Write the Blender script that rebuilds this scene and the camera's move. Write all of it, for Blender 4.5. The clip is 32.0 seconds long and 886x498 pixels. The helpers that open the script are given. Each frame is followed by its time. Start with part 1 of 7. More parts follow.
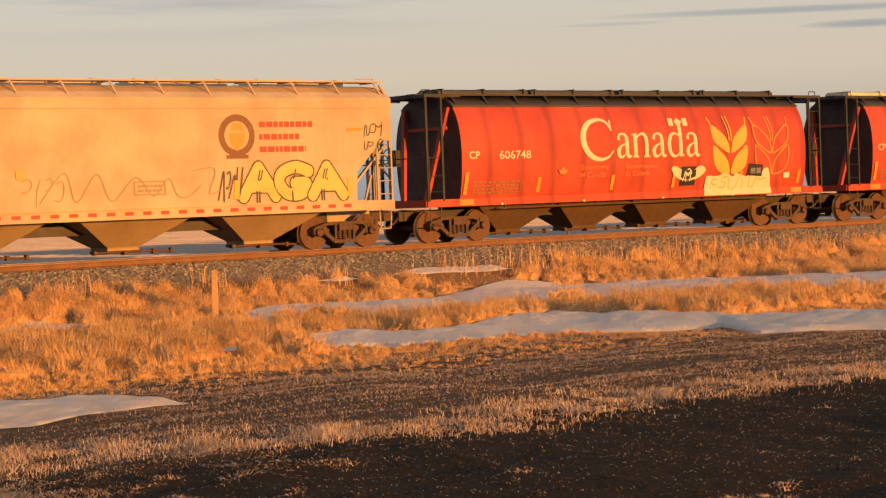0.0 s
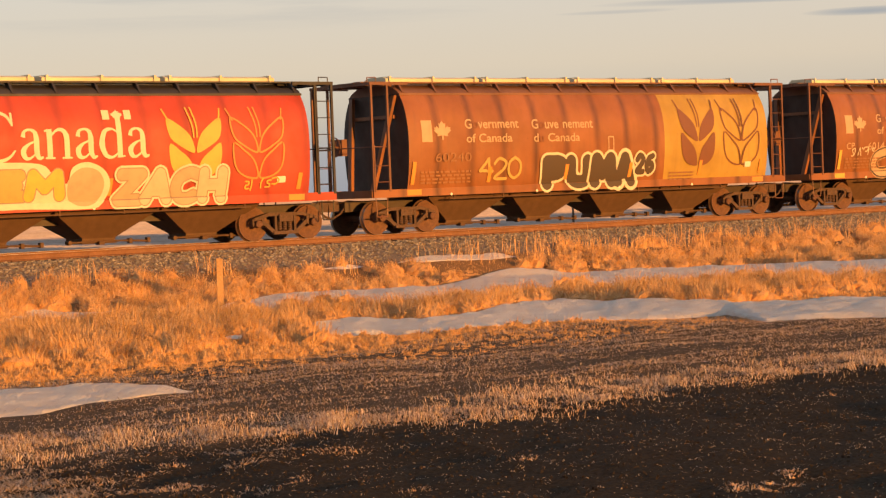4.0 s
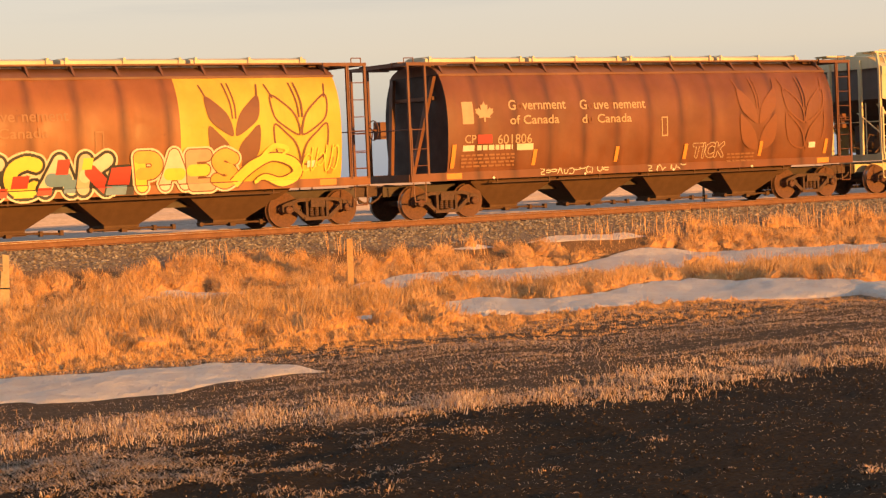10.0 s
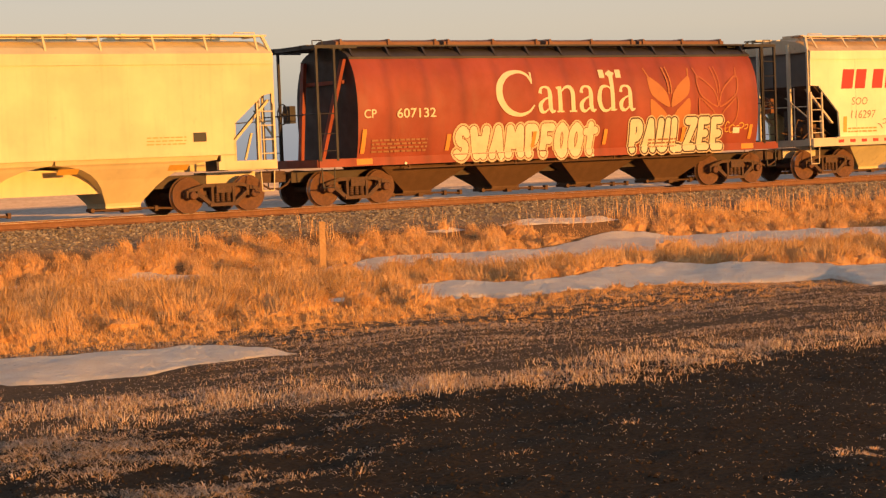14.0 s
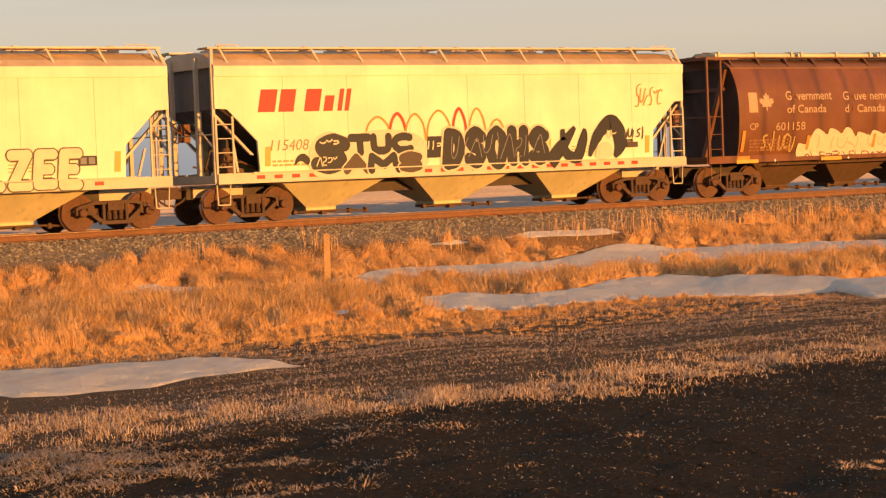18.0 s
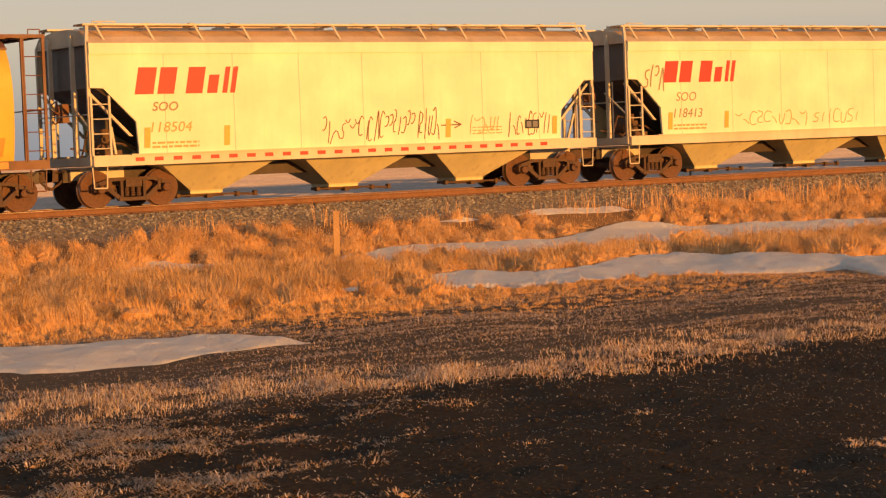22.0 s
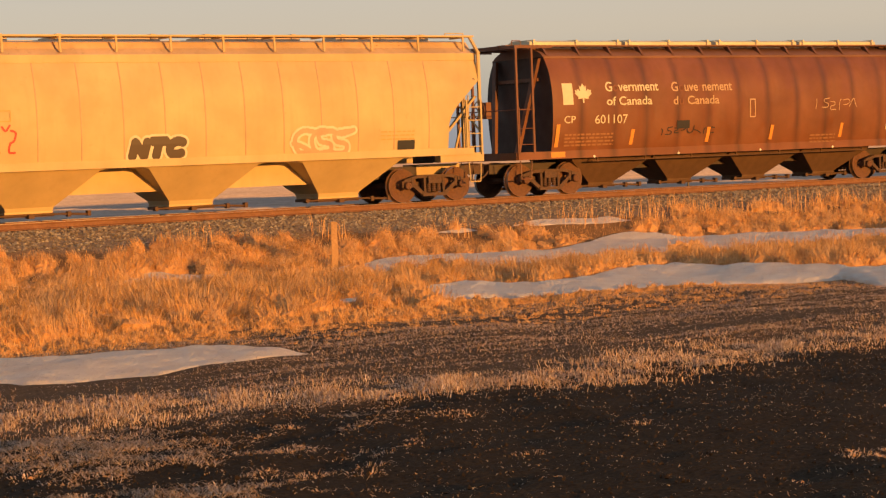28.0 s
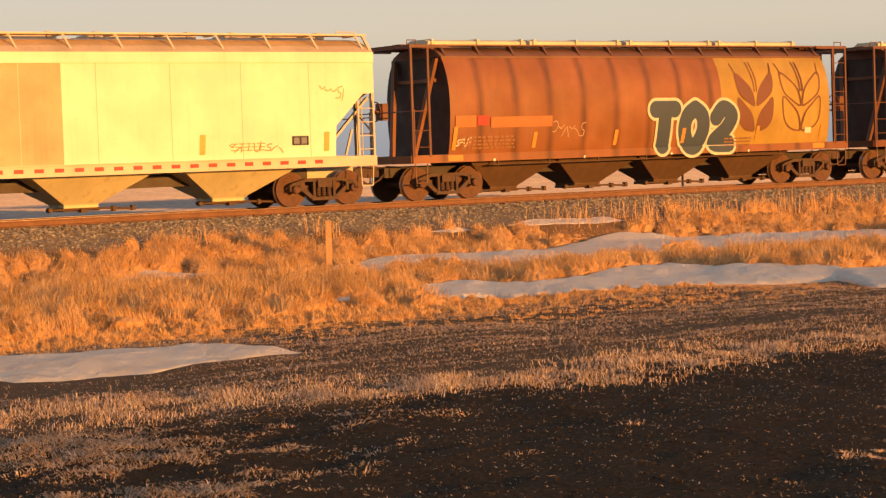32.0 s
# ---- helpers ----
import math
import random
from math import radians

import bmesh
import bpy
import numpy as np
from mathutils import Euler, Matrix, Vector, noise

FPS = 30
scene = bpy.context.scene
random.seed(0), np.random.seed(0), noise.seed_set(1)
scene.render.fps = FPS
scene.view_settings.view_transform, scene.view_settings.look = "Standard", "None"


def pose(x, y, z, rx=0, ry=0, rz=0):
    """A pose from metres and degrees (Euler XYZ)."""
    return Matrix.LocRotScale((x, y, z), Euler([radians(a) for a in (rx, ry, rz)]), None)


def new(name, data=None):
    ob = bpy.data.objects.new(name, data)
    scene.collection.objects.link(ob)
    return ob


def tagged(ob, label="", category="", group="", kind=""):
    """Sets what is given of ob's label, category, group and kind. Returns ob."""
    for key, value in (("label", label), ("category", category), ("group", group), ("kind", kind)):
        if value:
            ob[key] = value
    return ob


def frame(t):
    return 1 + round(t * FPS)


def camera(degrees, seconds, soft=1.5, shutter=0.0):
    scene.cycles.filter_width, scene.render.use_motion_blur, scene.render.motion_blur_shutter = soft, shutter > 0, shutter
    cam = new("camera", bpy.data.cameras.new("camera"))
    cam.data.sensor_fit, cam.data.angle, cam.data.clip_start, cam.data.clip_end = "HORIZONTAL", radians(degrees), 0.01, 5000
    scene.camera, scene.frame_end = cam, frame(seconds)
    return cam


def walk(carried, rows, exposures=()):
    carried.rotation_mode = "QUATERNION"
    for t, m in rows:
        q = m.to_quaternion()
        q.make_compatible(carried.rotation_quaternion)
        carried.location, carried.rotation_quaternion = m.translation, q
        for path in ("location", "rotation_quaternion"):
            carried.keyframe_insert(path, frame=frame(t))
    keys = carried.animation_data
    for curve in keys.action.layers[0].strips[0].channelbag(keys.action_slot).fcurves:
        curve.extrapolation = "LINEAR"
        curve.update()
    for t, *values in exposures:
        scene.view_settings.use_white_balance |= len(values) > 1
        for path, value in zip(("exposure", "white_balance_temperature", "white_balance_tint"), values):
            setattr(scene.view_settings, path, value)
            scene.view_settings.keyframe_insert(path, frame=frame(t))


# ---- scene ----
cam = camera(24.907, 32.0, soft=1.3)
EYE = (0.0, -46.6, 1.27)
# seconds, tilt, lean, turn of the hand-held camera
ROWS = [
    (0.0, 88.563, 2.106, -37.896),
    (0.5, 88.531, 2.033, -37.794),
    (1.0, 88.477, 1.915, -37.919),
    (1.5, 88.514, 2.013, -37.935),
    (2.0, 88.443, 2.111, -37.864),
    (2.5, 88.349, 2.123, -37.746),
    (3.0, 88.352, 2.126, -37.724),
    (3.5, 88.298, 2.164, -37.792),
    (5.5, 88.063, 2.190, -37.522),
    (6.0, 88.138, 2.170, -37.489),
    (6.5, 88.066, 2.137, -37.383),
    (7.0, 87.972, 2.186, -37.342),
    (7.5, 87.944, 2.215, -37.488),
    (8.0, 87.870, 2.189, -37.426),
    (8.5, 87.972, 2.219, -36.568),
    (9.0, 88.093, 2.369, -34.908),
    (9.5, 88.040, 2.474, -34.005),
    (10.0, 87.808, 2.454, -34.070),
    (10.5, 87.623, 2.464, -34.315),
    (11.0, 87.466, 2.426, -34.387),
    (11.5, 87.443, 2.322, -34.533),
    (12.0, 87.458, 2.267, -34.653),
    (12.5, 87.391, 2.164, -34.728),
    (13.0, 87.307, 2.218, -34.753),
    (13.5, 87.328, 2.268, -34.798),
    (15.5, 87.094, 2.191, -35.015),
    (16.0, 87.247, 2.244, -34.995),
    (16.5, 87.407, 2.211, -34.894),
    (17.0, 87.473, 2.205, -34.924),
    (17.5, 87.571, 2.250, -34.904),
    (18.0, 87.644, 2.202, -34.722),
    (18.5, 87.419, 2.298, -34.532),
    (19.0, 87.057, 2.366, -34.485),
    (19.5, 86.943, 2.288, -34.551),
    (20.0, 86.968, 2.262, -34.530),
    (20.5, 86.966, 2.259, -34.579),
    (21.0, 86.864, 2.208, -34.659),
    (21.5, 86.842, 2.262, -34.555),
    (22.0, 87.006, 2.141, -34.448),
    (22.5, 87.203, 2.107, -34.367),
    (23.0, 87.319, 2.045, -34.436),
    (23.5, 87.332, 2.069, -34.544),
    (24.0, 87.452, 2.150, -34.547),
    (24.5, 87.630, 2.265, -34.608),
    (25.0, 87.530, 2.262, -34.651),
    (25.5, 87.311, 2.213, -34.551),
    (26.0, 87.218, 2.184, -34.574),
    (26.5, 87.210, 2.182, -34.645),
    (28.5, 87.443, 2.167, -34.426),
    (29.0, 87.718, 2.091, -34.447),
    (29.5, 87.787, 1.940, -34.565),
    (30.0, 87.658, 2.003, -34.547),
    (30.5, 87.521, 2.027, -34.592),
    (31.0, 87.391, 1.964, -34.593),
    (31.5, 87.308, 1.961, -34.589),
    (32.0, 87.286, 1.922, -34.660),
]
walk(cam, [(t, pose(*EYE, rx, ry, rz)) for t, rx, ry, rz in ROWS], exposures=[(0.0, 0.12), (3.0, 0.22), (6.0, 0.34), (8.0, 0.42), (9.5, 0.4), (12.0, 0.14), (14.0, 0.12), (16.0, 0.2), (18.5, 0.12), (20.0, 0.0), (24.0, 0.0), (29.0, 0.02), (31.0, 0.14), (32.0, 0.2)])

# seconds, metres the train has rolled since the start
ROLL = [(0.0, 0.00), (2.0, 18.92), (4.0, 37.84), (6.0, 56.73), (8.0, 75.62), (10.0, 94.57), (12.0, 113.57), (14.0, 132.62), (16.0, 151.71), (18.0, 170.80), (20.0, 189.87), (22.0, 208.94), (24.0, 228.02), (26.0, 247.17), (28.0, 266.42), (30.0, 285.74), (32.0, 304.99)]

# ---- light: low evening sun behind the viewer's right shoulder ----
SUN_EL, SUN_AZ = 5.0, 6.0   # degrees above the horizon; degrees past square to the track
sun_dir = Vector((math.sin(radians(SUN_AZ)) * math.cos(radians(SUN_EL)),
                  -math.cos(radians(SUN_AZ)) * math.cos(radians(SUN_EL)), math.sin(radians(SUN_EL))))
sun = new("sun", bpy.data.lights.new("sun", "SUN"))
sun.data.energy, sun.data.angle, sun.data.color = 5.45, radians(0.6), (1.0, 0.435, 0.085)
sun.rotation_mode = "QUATERNION"
sun.rotation_quaternion = sun_dir.to_track_quat("Z", "Y")

world = bpy.data.worlds.new("sky")
scene.world = world
world.use_nodes = True


CLOUDS = [(1.19, 0.08, 0.0775, 0.0022, 0.9), (1.12, 0.22, 0.0855, 0.0022, 0.8), (0.93, 0.06, 0.0825, 0.0012, 0.4)]   # bearing, breadth, height, depth, weight


def sky_nodes(nt):
    N, L = nt.nodes, nt.links
    sky = N.new("ShaderNodeTexSky")
    sky.sky_type, sky.sun_disc = "NISHITA", False
    sky.sun_elevation, sky.sun_rotation = radians(SUN_EL), math.atan2(sun_dir.x, sun_dir.y)
    co = N.new("ShaderNodeTexCoord")
    sep = N.new("ShaderNodeSeparateXYZ")
    L.new(co.outputs["Generated"], sep.inputs[0])
    # pale evening haze over a blue-grey bank along the horizon
    ramp = N.new("ShaderNodeValToRGB")
    el = ramp.color_ramp.elements
    el[0].position, el[0].color = 0.0, (0.30, 0.31, 0.35, 1)
    el[1].position, el[1].color = 1.0, (0.20, 0.25, 0.34, 1)
    for at, c in ((0.018, (0.34, 0.345, 0.375)), (0.034, (0.48, 0.43, 0.375)), (0.06, (0.61, 0.51, 0.41)), (0.10, (0.59, 0.53, 0.47)),
                  (0.16, (0.44, 0.44, 0.45)), (0.4, (0.31, 0.34, 0.40))):
        e = el.new(at)
        e.color = (*c, 1)
    L.new(sep.outputs[2], ramp.inputs[0])
    # thin streaks of cloud
    mp = N.new("ShaderNodeMapping")
    mp.inputs["Scale"].default_value = (1.6, 1.6, 24.0)
    mp.inputs["Location"].default_value = (0.35, 0.0, 0.2)
    L.new(co.outputs["Generated"], mp.inputs[0])
    no = N.new("ShaderNodeTexNoise")
    no.inputs["Scale"].default_value, no.inputs["Detail"].default_value, no.inputs["Roughness"].default_value = 2.2, 6.0, 0.6
    L.new(mp.outputs[0], no.inputs["Vector"])
    cr = N.new("ShaderNodeMapRange")
    cr.inputs[1].default_value, cr.inputs[2].default_value, cr.inputs[3].default_value, cr.inputs[4].default_value = 0.46, 0.66, 0.0, 0.85
    L.new(no.outputs["Fac"], cr.inputs[0])
    hi = N.new("ShaderNodeMapRange")
    hi.inputs[1].default_value, hi.inputs[2].default_value = 0.078, 0.105
    L.new(sep.outputs[2], hi.inputs[0])
    mu = N.new("ShaderNodeMath")
    mu.operation = "MULTIPLY"
    L.new(cr.outputs[0], mu.inputs[0])
    L.new(hi.outputs[0], mu.inputs[1])

    def math_node(op, a, b):
        n = N.new("ShaderNodeMath")
        n.operation = op
        for i, v in enumerate((a, b)):
            if isinstance(v, float):
                n.inputs[i].default_value = v
            else:
                L.new(v, n.inputs[i])
        return n.outputs[0]

    # two flat cloud bars high in the north-east
    az = math_node("DIVIDE", sep.outputs[0], math_node("MAXIMUM", sep.outputs[1], 0.05))
    wob = math_node("MULTIPLY", math_node("SUBTRACT", no.outputs["Fac"], 0.5), 2.2)
    total = mu.outputs[0]
    for a0, wa, z0, wz, k in CLOUDS:
        da = math_node("DIVIDE", math_node("SUBTRACT", az, a0), wa)
        dz = math_node("ADD", math_node("DIVIDE", math_node("SUBTRACT", sep.outputs[2], z0), wz), wob)
        r = math_node("ADD", math_node("MULTIPLY", da, da), math_node("MULTIPLY", dz, dz))
        total = math_node("MAXIMUM", total, math_node("MULTIPLY", math_node("MAXIMUM", math_node("SUBTRACT", 1.0, r), 0.0), k))
    cl = N.new("ShaderNodeMix")
    cl.data_type = "RGBA"
    L.new(total, cl.inputs[0])
    L.new(ramp.outputs[0], cl.inputs[6])
    cl.inputs[7].default_value = (0.30, 0.31, 0.35, 1)
    bg1 = N["Background"]
    bg1.inputs["Strength"].default_value = 0.02
    L.new(sky.outputs[0], bg1.inputs[0])
    bg2 = N.new("ShaderNodeBackground")
    bg2.inputs["Strength"].default_value = 0.89
    L.new(cl.outputs[2], bg2.inputs[0])
    ad = N.new("ShaderNodeAddShader")
    L.new(bg1.outputs[0], ad.inputs[0])
    L.new(bg2.outputs[0], ad.inputs[1])
    L.new(ad.outputs[0], N["World Output"].inputs[0])


sky_nodes(world.node_tree)


# ---- materials ----
def shader(name, rough=0.7, metal=0.0):
    m = bpy.data.materials.new(name)
    m.use_nodes = True
    nt = m.node_tree
    b = nt.nodes["Principled BSDF"]
    b.inputs["Roughness"].default_value, b.inputs["Metallic"].default_value = rough, metal
    return m, nt, b


def noise_tex(nt, scale, detail=4.0, stretch=None, rough=0.55):
    co = nt.nodes.new("ShaderNodeTexCoord")
    no = nt.nodes.new("ShaderNodeTexNoise")
    no.inputs["Scale"].default_value, no.inputs["Detail"].default_value, no.inputs["Roughness"].default_value = scale, detail, rough
    src = co.outputs["Object"]
    if stretch:
        mp = nt.nodes.new("ShaderNodeMapping")
        mp.inputs["Scale"].default_value = stretch
        nt.links.new(src, mp.inputs[0])
        src = mp.outputs[0]
    nt.links.new(src, no.inputs["Vector"])
    return no.outputs["Fac"]


def ranged(nt, value, lo, hi, a=0.0, b=1.0):
    r = nt.nodes.new("ShaderNodeMapRange")
    r.inputs[1].default_value, r.inputs[2].default_value, r.inputs[3].default_value, r.inputs[4].default_value = lo, hi, a, b
    nt.links.new(value, r.inputs[0])
    return r.outputs[0]


def blend(nt, fac, a, b):
    x = nt.nodes.new("ShaderNodeMix")
    x.data_type = "RGBA"
    for i, v in ((0, fac), (6, a), (7, b)):
        if isinstance(v, tuple):
            x.inputs[i].default_value = (*v, 1)
        elif isinstance(v, float):
            x.inputs[i].default_value = v
        else:
            nt.links.new(v, x.inputs[i])
    return x.outputs[2]


def bump(nt, b, height, strength=0.3, distance=0.01):
    n = nt.nodes.new("ShaderNodeBump")
    n.inputs["Strength"].default_value, n.inputs["Distance"].default_value = strength, distance
    nt.links.new(height, n.inputs["Height"])
    nt.links.new(n.outputs[0], b.inputs["Normal"])


def paint(name, c, dirt=(0.10, 0.06, 0.035), wear=0.5, rust=0.15, rough=0.55, seam=0.0, even=0.80):
    """Weathered car paint: broad fading, rain streaks down the side, specks of rust."""
    m, nt, b = shader(name, rough)
    fade = ranged(nt, noise_tex(nt, 0.7, 4), 0.35, 0.7)
    light = tuple(min(1.0, v * 1.12 + 0.012) for v in c)
    dark = tuple(v * even for v in c)
    col = blend(nt, fade, dark, light)
    streak = ranged(nt, noise_tex(nt, 1.0, 5, (5.0, 5.0, 0.35)), 0.52, 0.80, 0.0, wear)
    col = blend(nt, streak, col, tuple(0.5 * v + 0.5 * d for v, d in zip(c, dirt)))
    if seam:
        # soot that runs down along the sheet seams
        co = nt.nodes.new("ShaderNodeTexCoord")
        sp = nt.nodes.new("ShaderNodeSeparateXYZ")
        nt.links.new(co.outputs["Object"], sp.inputs[0])
        pp = nt.nodes.new("ShaderNodeMath")
        pp.operation = "PINGPONG"
        nt.links.new(sp.outputs[0], pp.inputs[0])
        pp.inputs[1].default_value = 0.6083
        near = ranged(nt, pp.outputs[0], 0.015, 0.20, 1.0, 0.0)
        mx = nt.nodes.new("ShaderNodeMath")
        mx.operation = "MULTIPLY"
        nt.links.new(near, mx.inputs[0])
        nt.links.new(ranged(nt, noise_tex(nt, 1.6, 4, (2.0, 1.0, 0.6)), 0.35, 0.65, 0.45 * seam, seam), mx.inputs[1])
        col = blend(nt, mx.outputs[0], col, tuple(0.35 * v + 0.01 for v in c))
    speck = ranged(nt, noise_tex(nt, 9.0, 6), 0.66, 0.74, 0.0, rust)
    col = blend(nt, speck, col, (0.12, 0.04, 0.015))
    nt.links.new(col, b.inputs["Base Color"])
    nt.links.new(ranged(nt, noise_tex(nt, 3.0), 0.3, 0.7, rough - 0.1, rough + 0.15), b.inputs["Roughness"])
    bump(nt, b, noise_tex(nt, 1.3, 3), 0.25, 0.02)
    return m


def grit(name, a, c, scale=30.0, rough=0.9, metal=0.0, height=0.006):
    m, nt, b = shader(name, rough, metal)
    col = blend(nt, ranged(nt, noise_tex(nt, scale, 5), 0.35, 0.68), a, c)
    col = blend(nt, ranged(nt, noise_tex(nt, scale * 0.12, 3), 0.35, 0.7, 0.0, 0.5), col, tuple(v * 0.6 for v in a))
    nt.links.new(col, b.inputs["Base Color"])
    bump(nt, b, noise_tex(nt, scale * 1.5, 4), 0.6, height)
    return m


def straw(name, cols, rough=0.75):
    """Dry blades, each its own shade."""
    m, nt, b = shader(name, rough)
    g = nt.nodes.new("ShaderNodeNewGeometry")
    ramp = nt.nodes.new("ShaderNodeValToRGB")
    el = ramp.color_ramp.elements
    el[0].color, el[1].color = (*cols[0], 1), (*cols[-1], 1)
    for i, c in enumerate(cols[1:-1]):
        e = el.new((i + 1) / (len(cols) - 1))
        e.color = (*c, 1)
    nt.links.new(g.outputs["Random Per Island"], ramp.inputs[0])
    nt.links.new(ramp.outputs[0], b.inputs["Base Color"])
    b.inputs["Specular IOR Level"].default_value = 0.2
    return m


def ground_material():
    m, nt, b = shader("earth", 0.95)
    L = nt.links
    geo = nt.nodes.new("ShaderNodeNewGeometry")
    sep = nt.nodes.new("ShaderNodeSeparateXYZ")
    L.new(geo.outputs["Position"], sep.inputs[0])
    wob = ranged(nt, noise_tex(nt, 0.55, 5), 0.2, 0.8, -1.1, 1.1)
    ad = nt.nodes.new("ShaderNodeMath")
    ad.operation = "ADD"
    L.new(sep.outputs[1], ad.inputs[0])
    L.new(wob, ad.inputs[1])
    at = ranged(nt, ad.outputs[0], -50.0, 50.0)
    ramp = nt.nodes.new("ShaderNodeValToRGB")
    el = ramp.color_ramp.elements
    # soil tone: dark tilled earth, deepened to hold the foreground shadow too
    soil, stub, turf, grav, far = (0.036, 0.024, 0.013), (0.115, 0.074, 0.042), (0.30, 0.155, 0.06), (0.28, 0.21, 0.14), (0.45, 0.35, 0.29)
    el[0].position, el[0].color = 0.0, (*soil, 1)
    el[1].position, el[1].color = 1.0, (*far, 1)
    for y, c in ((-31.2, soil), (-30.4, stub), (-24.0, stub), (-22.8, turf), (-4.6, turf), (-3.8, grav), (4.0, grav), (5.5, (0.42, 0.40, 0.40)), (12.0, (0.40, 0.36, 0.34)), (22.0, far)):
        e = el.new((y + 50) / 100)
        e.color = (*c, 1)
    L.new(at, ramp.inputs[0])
    grain = ranged(nt, noise_tex(nt, 26.0, 6), 0.3, 0.7, 0.45, 1.5)
    col = nt.nodes.new("ShaderNodeMix")
    col.data_type, col.blend_type = "RGBA", "MULTIPLY"
    col.inputs[0].default_value = 1.0
    L.new(ramp.outputs[0], col.inputs[6])
    L.new(grain, col.inputs[7])
    L.new(col.outputs[2], b.inputs["Base Color"])
    b.inputs["Specular IOR Level"].default_value = 0.1
    bump(nt, b, noise_tex(nt, 18.0, 6), 0.9, 0.03)
    return m


def snow_material():
    m, nt, b = shader("old_snow", 0.6)
    col = blend(nt, ranged(nt, noise_tex(nt, 2.5, 5), 0.35, 0.7), (0.94, 0.83, 0.70), (0.86, 0.71, 0.57))
    col = blend(nt, ranged(nt, noise_tex(nt, 14.0, 5), 0.62, 0.75, 0.0, 0.6), col, (0.35, 0.24, 0.15))
    nt.links.new(col, b.inputs["Base Color"])
    bump(nt, b, noise_tex(nt, 7.0, 7, None, 0.7), 1.0, 0.16)
    return m


